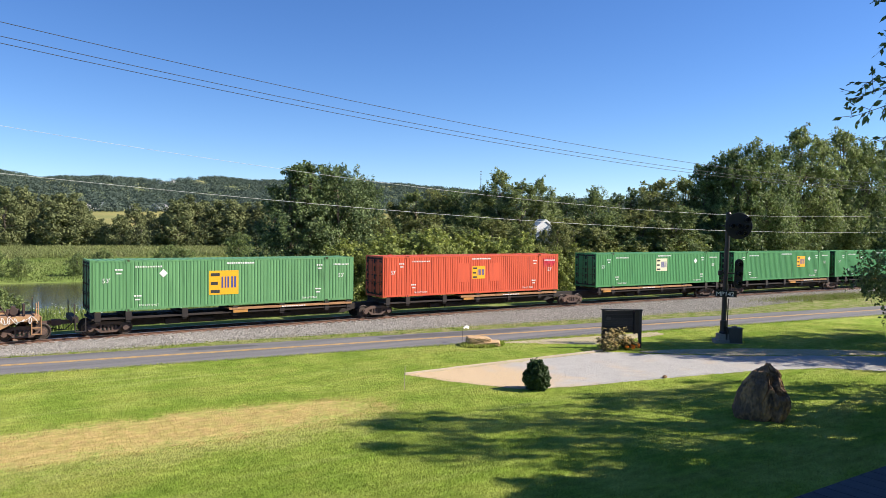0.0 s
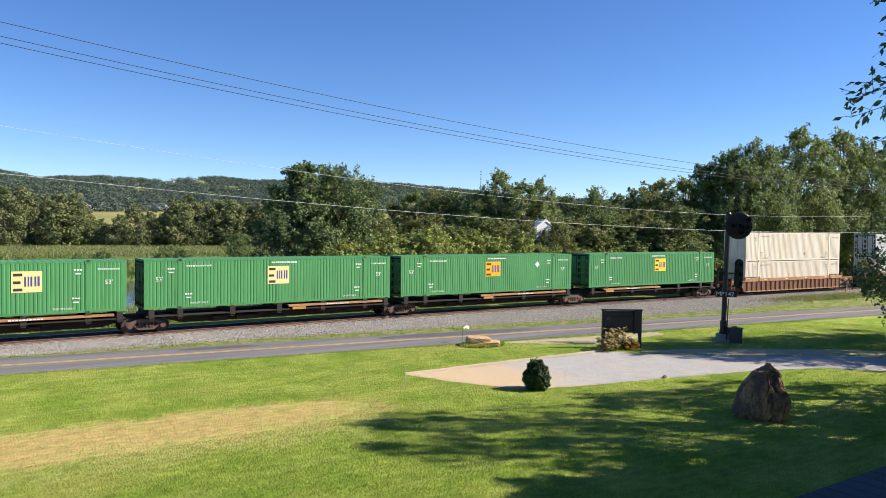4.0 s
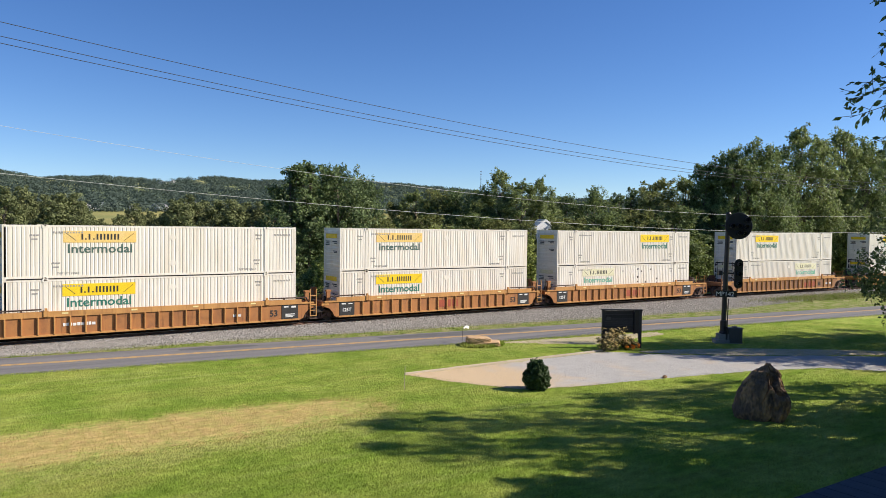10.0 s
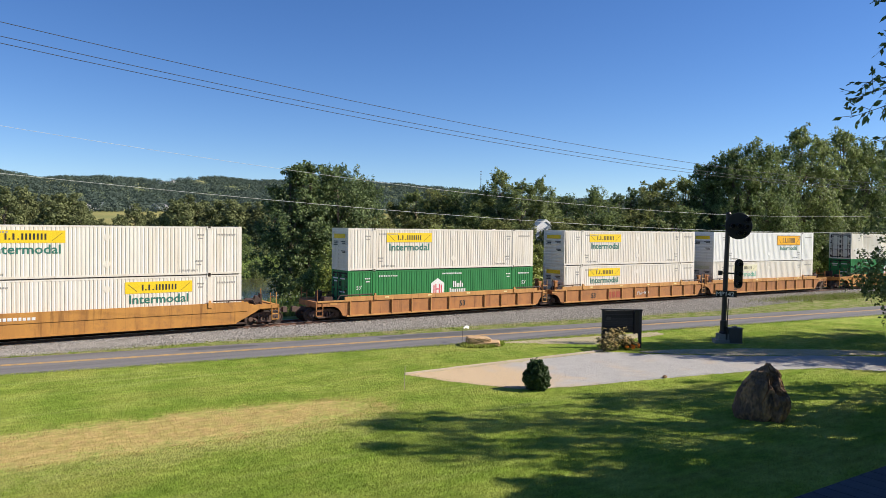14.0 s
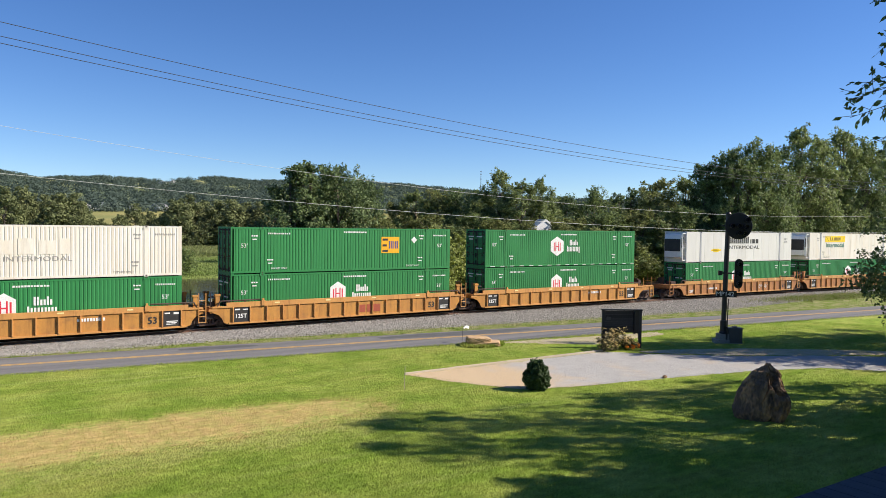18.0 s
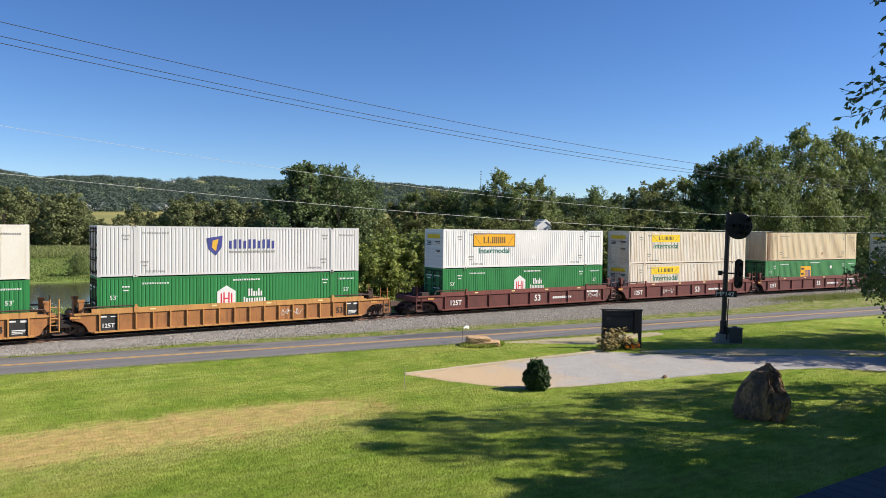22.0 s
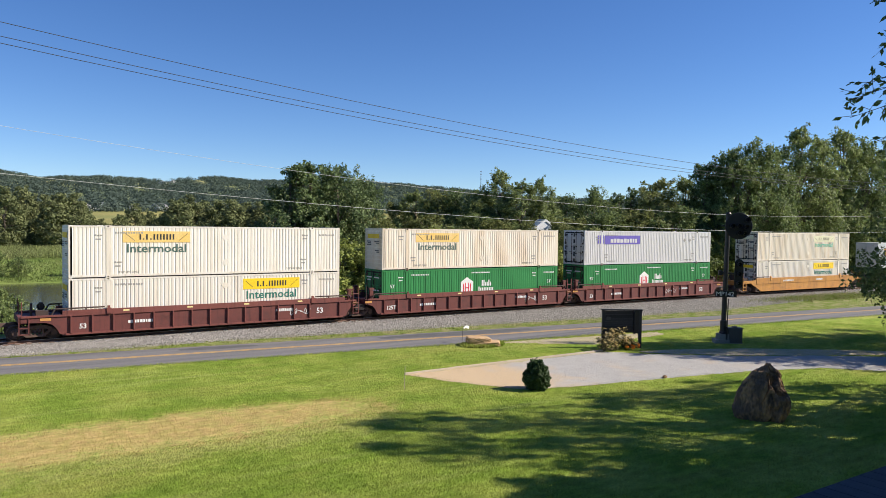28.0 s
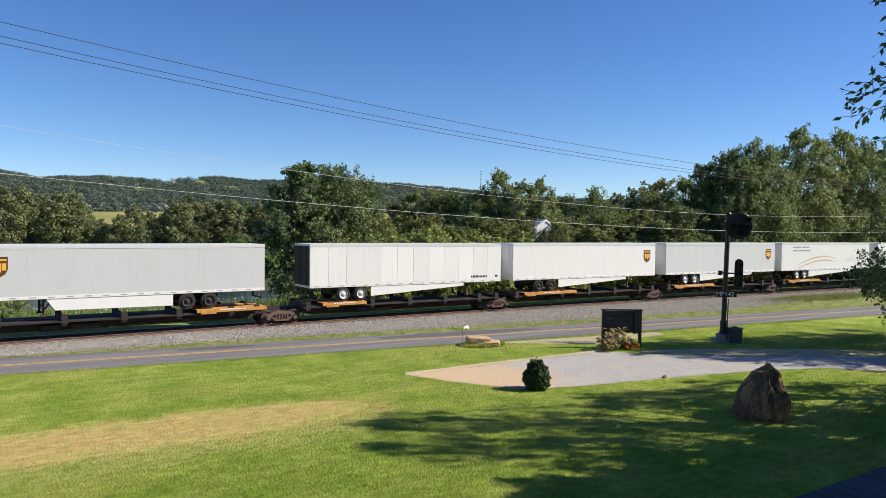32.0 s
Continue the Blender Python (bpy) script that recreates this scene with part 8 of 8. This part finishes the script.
def grow():
    r = np.random.RandomState(77)
    # the lawn: denser near the house
    n = 1000000
    az = np.radians(r.uniform(0.5, 66.5, n))
    d = 14 + 46 * r.rand(n) ** 1.25
    x, y = d * np.sin(az), d * np.cos(az)
    keep = (y < 38.75 - 0.125 * x - 2.2) & ~inside(DRIVE, x + r.normal(0, 0.22, n), y + r.normal(0, 0.22, n))
    # the worn strip is thin
    worn = (np.abs((x - 4.3) / 8.6) ** 3 + ((y - 24.1 + 0.25 * (x - 4.3) / 8.6) / 1.95) ** 2) < 0.9
    keep &= ~(worn & (r.rand(n) < 0.72))
    x, y = x[keep], y[keep]
    blades("lawn_grass", "short mown green lawn grass with yellowed tips", x, y, np.zeros(len(x)), 0.055, 0.015, M["blade"], 5, lean=0.8)
    # verges of the road and the ballast
    n = 26000
    x = r.uniform(-6, 0, n) + r.beta(1, 1.5, n) * 100
    side = r.rand(n)
    ty = 45.31 - 4.637e-4 * (x - 25) ** 2
    ry = 38.75 - 0.125 * x
    lo, hi = ry + 2.15, ty - np.interp(x, (2, 12, 27, 40, 52, 62, 85), (3.4, 3.8, 5.2, 6.5, 7.4, 6.4, 4.2))
    y = np.where(side < 0.6, lo + (hi - lo) * r.rand(n), ry - 2.15 - 0.5 * r.rand(n) ** 2)
    blades("verge_grass", "ragged green grass along the road and ballast", x, y, np.zeros(n), 0.09, 0.028, M["blade"], 6)
    # rough tufts round the sandstone blocks
    n = 2600
    a, q = r.uniform(0, math.tau, n), 0.75 + 0.45 * r.rand(n)
    x, y = 24.45 + 1.15 * q * np.cos(a), 32.55 + 0.75 * q * np.sin(a)
    blades("tufts", "rough uncut grass round the sandstone blocks", x, y, np.zeros(n), 0.2, 0.03, M["blade"], 13, lean=0.7)
    # taller green clump by the shaded bend
    n = 7000
    x, y = r.normal(73, 5.0, n), r.normal(0, 0.9, n)
    y = 45.31 - 4.637e-4 * (x - 25) ** 2 - 5.0 + y
    blades("tall_grass", "tall bright green grass tuft beside the ballast", x, y, np.zeros(n), 0.3, 0.05, M["blade"], 8, lean=0.8)
    # weeds behind the railway, down to the pond
    n = 60000
    x = r.uniform(-12, 60, n)
    ty = 45.31 - 4.637e-4 * (x - 25) ** 2
    y = ty + 5 + 30 * r.rand(n) ** 1.3
    keep = y < 78
    x, y = x[keep], y[keep]
    z = np.array([land(a, b) for a, b in zip(x, y)])
    clump = 0.6 + 0.4 * np.sin(x * 0.9) * np.sin(y * 0.7 + x * 0.3)
    keep = r.rand(len(x)) < clump
    blades("weeds", "tall yellow-green weeds between railway and pond", x[keep], y[keep], z[keep], 1.0, 0.09, M["weed"], 9, "weeds")
    n = 900
    x, y = r.uniform(-8, 50, n), r.uniform(58, 72, n)
    cs = [(a, b, land(a, b) + r.uniform(0.7, 1.2)) for a, b in zip(x, y)]
    thing("wild_flowers", "white wild flowers among the weeds", "flowers", me=quads("wild_flowers", leaf_cloud(r, cs, [0.12] * n, 1600, 0.045, 0.5), M["petal_white"]), kind="stuff")
    # far bank of the pond
    n = 30000
    x, y = r.uniform(-12, 75, n), 112 + 34 * r.rand(n) ** 1.2
    z = np.array([land(a, b) for a, b in zip(x, y)])
    blades("bank_grass", "long grass on the far bank of the pond", x, y, z, 0.32, 0.12, M["weed"], 10, lean=0.8)
    # cornfield
    n = 60000
    row = r.randint(0, 60, n)
    y = 149 + row * 0.9 + r.normal(0, 0.08, n)
    x = r.uniform(-12, 95, n)
    z = np.array([land(a, b) for a, b in zip(x, y)])
    z += r.uniform(0.1, 1.0, n)
    blades("corn", "tall ripening corn in rows beyond the pond", x, y, z, 0.6, 0.16, M["corn"], 11, "corn", 0.9)


grow()
_r = np.random.RandomState(41)
_x, _y = _r.uniform(16.5, 45, 130000), _r.uniform(13, 27.6, 130000)
_in = inside(DRIVE, _x, _y) & (_r.rand(130000) < np.clip((_x - 18.0) / 7.0, 0.03, 1))
chips("drive_gravel", "loose grey chippings on the drive", _x[_in], _y[_in], np.full(_in.sum(), 0.014), 0.017, M["stone_chip"], 42)


def bank_bushes():
    rng = random.Random(5)
    for az, d, s in ((1.8, 121, 0.55), (3.4, 118, 0.4), (7.0, 119, 0.45), (8.6, 121, 0.5), (10, 118, 0.35), (12.6, 119, 0.5), (14.0, 119, 0.55), (13.2, 122, 0.6), (18.0, 143, 0.75), (19.3, 117, 0.45), (21.8, 119, 0.55), (23.0, 118, 0.6), (2.4, 60, 0.42), (0.8, 57, 0.5)):
        x, y = bearing(az, d)
        tree("bushy", x, y, s, rng.uniform(0, 360), "rounded green bush on the bank of the pond", "bushes on the pond bank")


bank_bushes()


# ---- distant buildings ----
def house(label, x, y, w, h, turn, roof="grey_roof", group="distant houses"):
    b = thing("house", label, "house", group, pose(x, y, land(x, y) - 0.3, 0, 0, turn))
    part("wall", Shape().box(-w / 2, w / 2, -w * 0.3, w * 0.3, 0, h).slab([(-w / 2, h), (w / 2, h), (0, h + w * 0.28)], -w * 0.3, w * 0.3).mesh("wall", M["white_wall"]), b)
    s = Shape()
    for k in (-1, 1):
        s.add([(k * (w / 2 + 0.4), -w * 0.33, h - 0.3), (0, -w * 0.33, h + w * 0.28 + 0.1), (0, w * 0.33, h + w * 0.28 + 0.1), (k * (w / 2 + 0.4), w * 0.33, h - 0.3),
               (k * (w / 2 + 0.4), -w * 0.33, h - 0.05), (0, -w * 0.33, h + w * 0.28 + 0.35), (0, w * 0.33, h + w * 0.28 + 0.35), (k * (w / 2 + 0.4), w * 0.33, h - 0.05)],
              [(0, 1, 2, 3), (7, 6, 5, 4), (0, 4, 5, 1), (2, 6, 7, 3), (1, 5, 6, 2), (0, 3, 7, 4)])
    part("roof", s.mesh("roof", M[roof]), b)
    for x0 in (-w * 0.3, 0, w * 0.3):
        part("window", Shape().box(x0 - 0.5, x0 + 0.5, -w * 0.3 - 0.04, -w * 0.3 + 0.05, h * 0.4, h * 0.4 + 1.3).mesh("window", M["dark_glass"]), b)
    return b


def village():
    rng = random.Random(3)
    for px_az, d, w in ((7.5, 900, 12), (7.9, 905, 9), (8.6, 930, 14), (9.0, 935, 10), (10.6, 960, 8), (12.1, 940, 12), (12.5, 945, 16), (14.2, 1000, 14), (14.9, 1010, 12), (12.6, 1750, 16), (13.3, 1760, 14), (4.8, 930, 12)):
        x, y = bearing(px_az, d)
        house("small white house on the distant hillside", x, y, w, 5, rng.uniform(-30, 30) - px_az)
    x, y = bearing(41.4, 84)
    house("white gabled house half hidden by trees", x, y, 2.6, 8.2, -8, "white_wall", "houses behind the trees")
    x, y = bearing(36.6, 1900)
    mast = thing("radio_mast", "thin steel radio mast on the wooded ridge", "mast", m=pose(x, y, land(x, y)))
    part("tower", Shape().rod((0, 0, 0), (0, 0, 62), 1.0, 0.5, 6).mesh("tower", M["cabinet"]), mast)
    for z in (40, 52, 60):
        part("antenna", Shape().box(-1.6, 1.6, -0.4, 0.4, z, z + 2).mesh("antenna", M["cabinet"]), mast)


village()


# ---- flying insects ----
def insect():
    b = thing("flying_insect", "small dark flying insect", "insect", "insects in the air")
    part("body", Shape().turned([(0.001, -0.012), (0.004, -0.008), (0.0045, 0.0), (0.003, 0.008), (0.001, 0.012)], "x", 8).mesh("body", PAINT["ink"]), b)
    for k in (-1, 1):
        part("wing", Shape().box(-0.004, 0.005, min(0, k * 0.014), max(0, k * 0.014), 0.004, 0.005).mesh("wing", PAINT["grey_ink"]), b)
    return b


def ahead(px, py, d=5.0):
    """A place d metres out along one way of sight, given across and down the view."""
    right = Vector((math.cos(YAW), -math.sin(YAW), 0))
    up = right.cross(AIM)
    c, s = math.cos(radians(ROLL)), math.sin(radians(ROLL))
    w = AIM + (right * c - up * s) * (px - 784) / 1286.4 + (right * s + up * c) * (441 - py) / 1286.4
    return EYE + w.normalized() * d


# each flies in from outside the view and settles on the deck behind
FLIGHTS = [
    [(1.3, 1270, -60), (1.4, 1335, 0), (1.5, 1400, 38), (1.6, 1465, 74), (1.7, 1530, 110), (1.9, 1700, 180)],
    [(1.9, 800, -70), (2.0, 1109, 112), (2.1, 1650, 250)],
    [(22.6, 1700, 62), (22.7, 1372, 42), (22.8, 1294, 23), (22.9, 1228, 6), (23.0, 1160, -60)],
    [(22.8, 780, -60), (22.9, 1095, 57), (23.0, 1401, 83), (23.1, 1720, 110)],
    [(29.6, 300, -90), (29.8, 806, 198), (29.9, 1057, 225), (30.0, 1291, 163), (30.2, 1750, 60)],
    [(29.8, 560, -60), (30.0, 702, 93), (30.1, 780, 148), (30.2, 873, 197), (30.3, 986, 253), (30.4, 1126, 313), (30.7, 1720, 520)],
]
INSECTS = [insect() for _ in FLIGHTS]


# ---- what moves: the train, from right to left at a steady 80 km/h ----
def motions():
    times = [2.0 * i for i in range(17)]
    for ob, centre, z in MOVERS:
        rows = []
        for t in times:
            x = centre - SPEED * t
            rows.append((t, pose(x, track_y(x), z, 0, 0, math.degrees(track_turn(x)))))
        walk(ob, rows)
    for i, (ob, path) in enumerate(zip(INSECTS, FLIGHTS)):
        perch = pose(0.6 + 0.3 * i, -1.4, 5.0045)
        above, aside = pose(0.2 * i, -1.2, 9.6), pose(3.5, -1.2, 8.0)
        rows = [(0.0, perch), (path[0][0] - 1.2, perch), (path[0][0] - 0.6, aside if path[0][1] > 1568 else above)]
        rows += [(t, Matrix.Translation(ahead(px, py))) for t, px, py in path]
        rows += [(path[-1][0] + 0.6, aside if path[-1][1] > 1568 else above), (path[-1][0] + 1.2, perch), (32.0, perch)]
        walk(ob, rows)


motions()
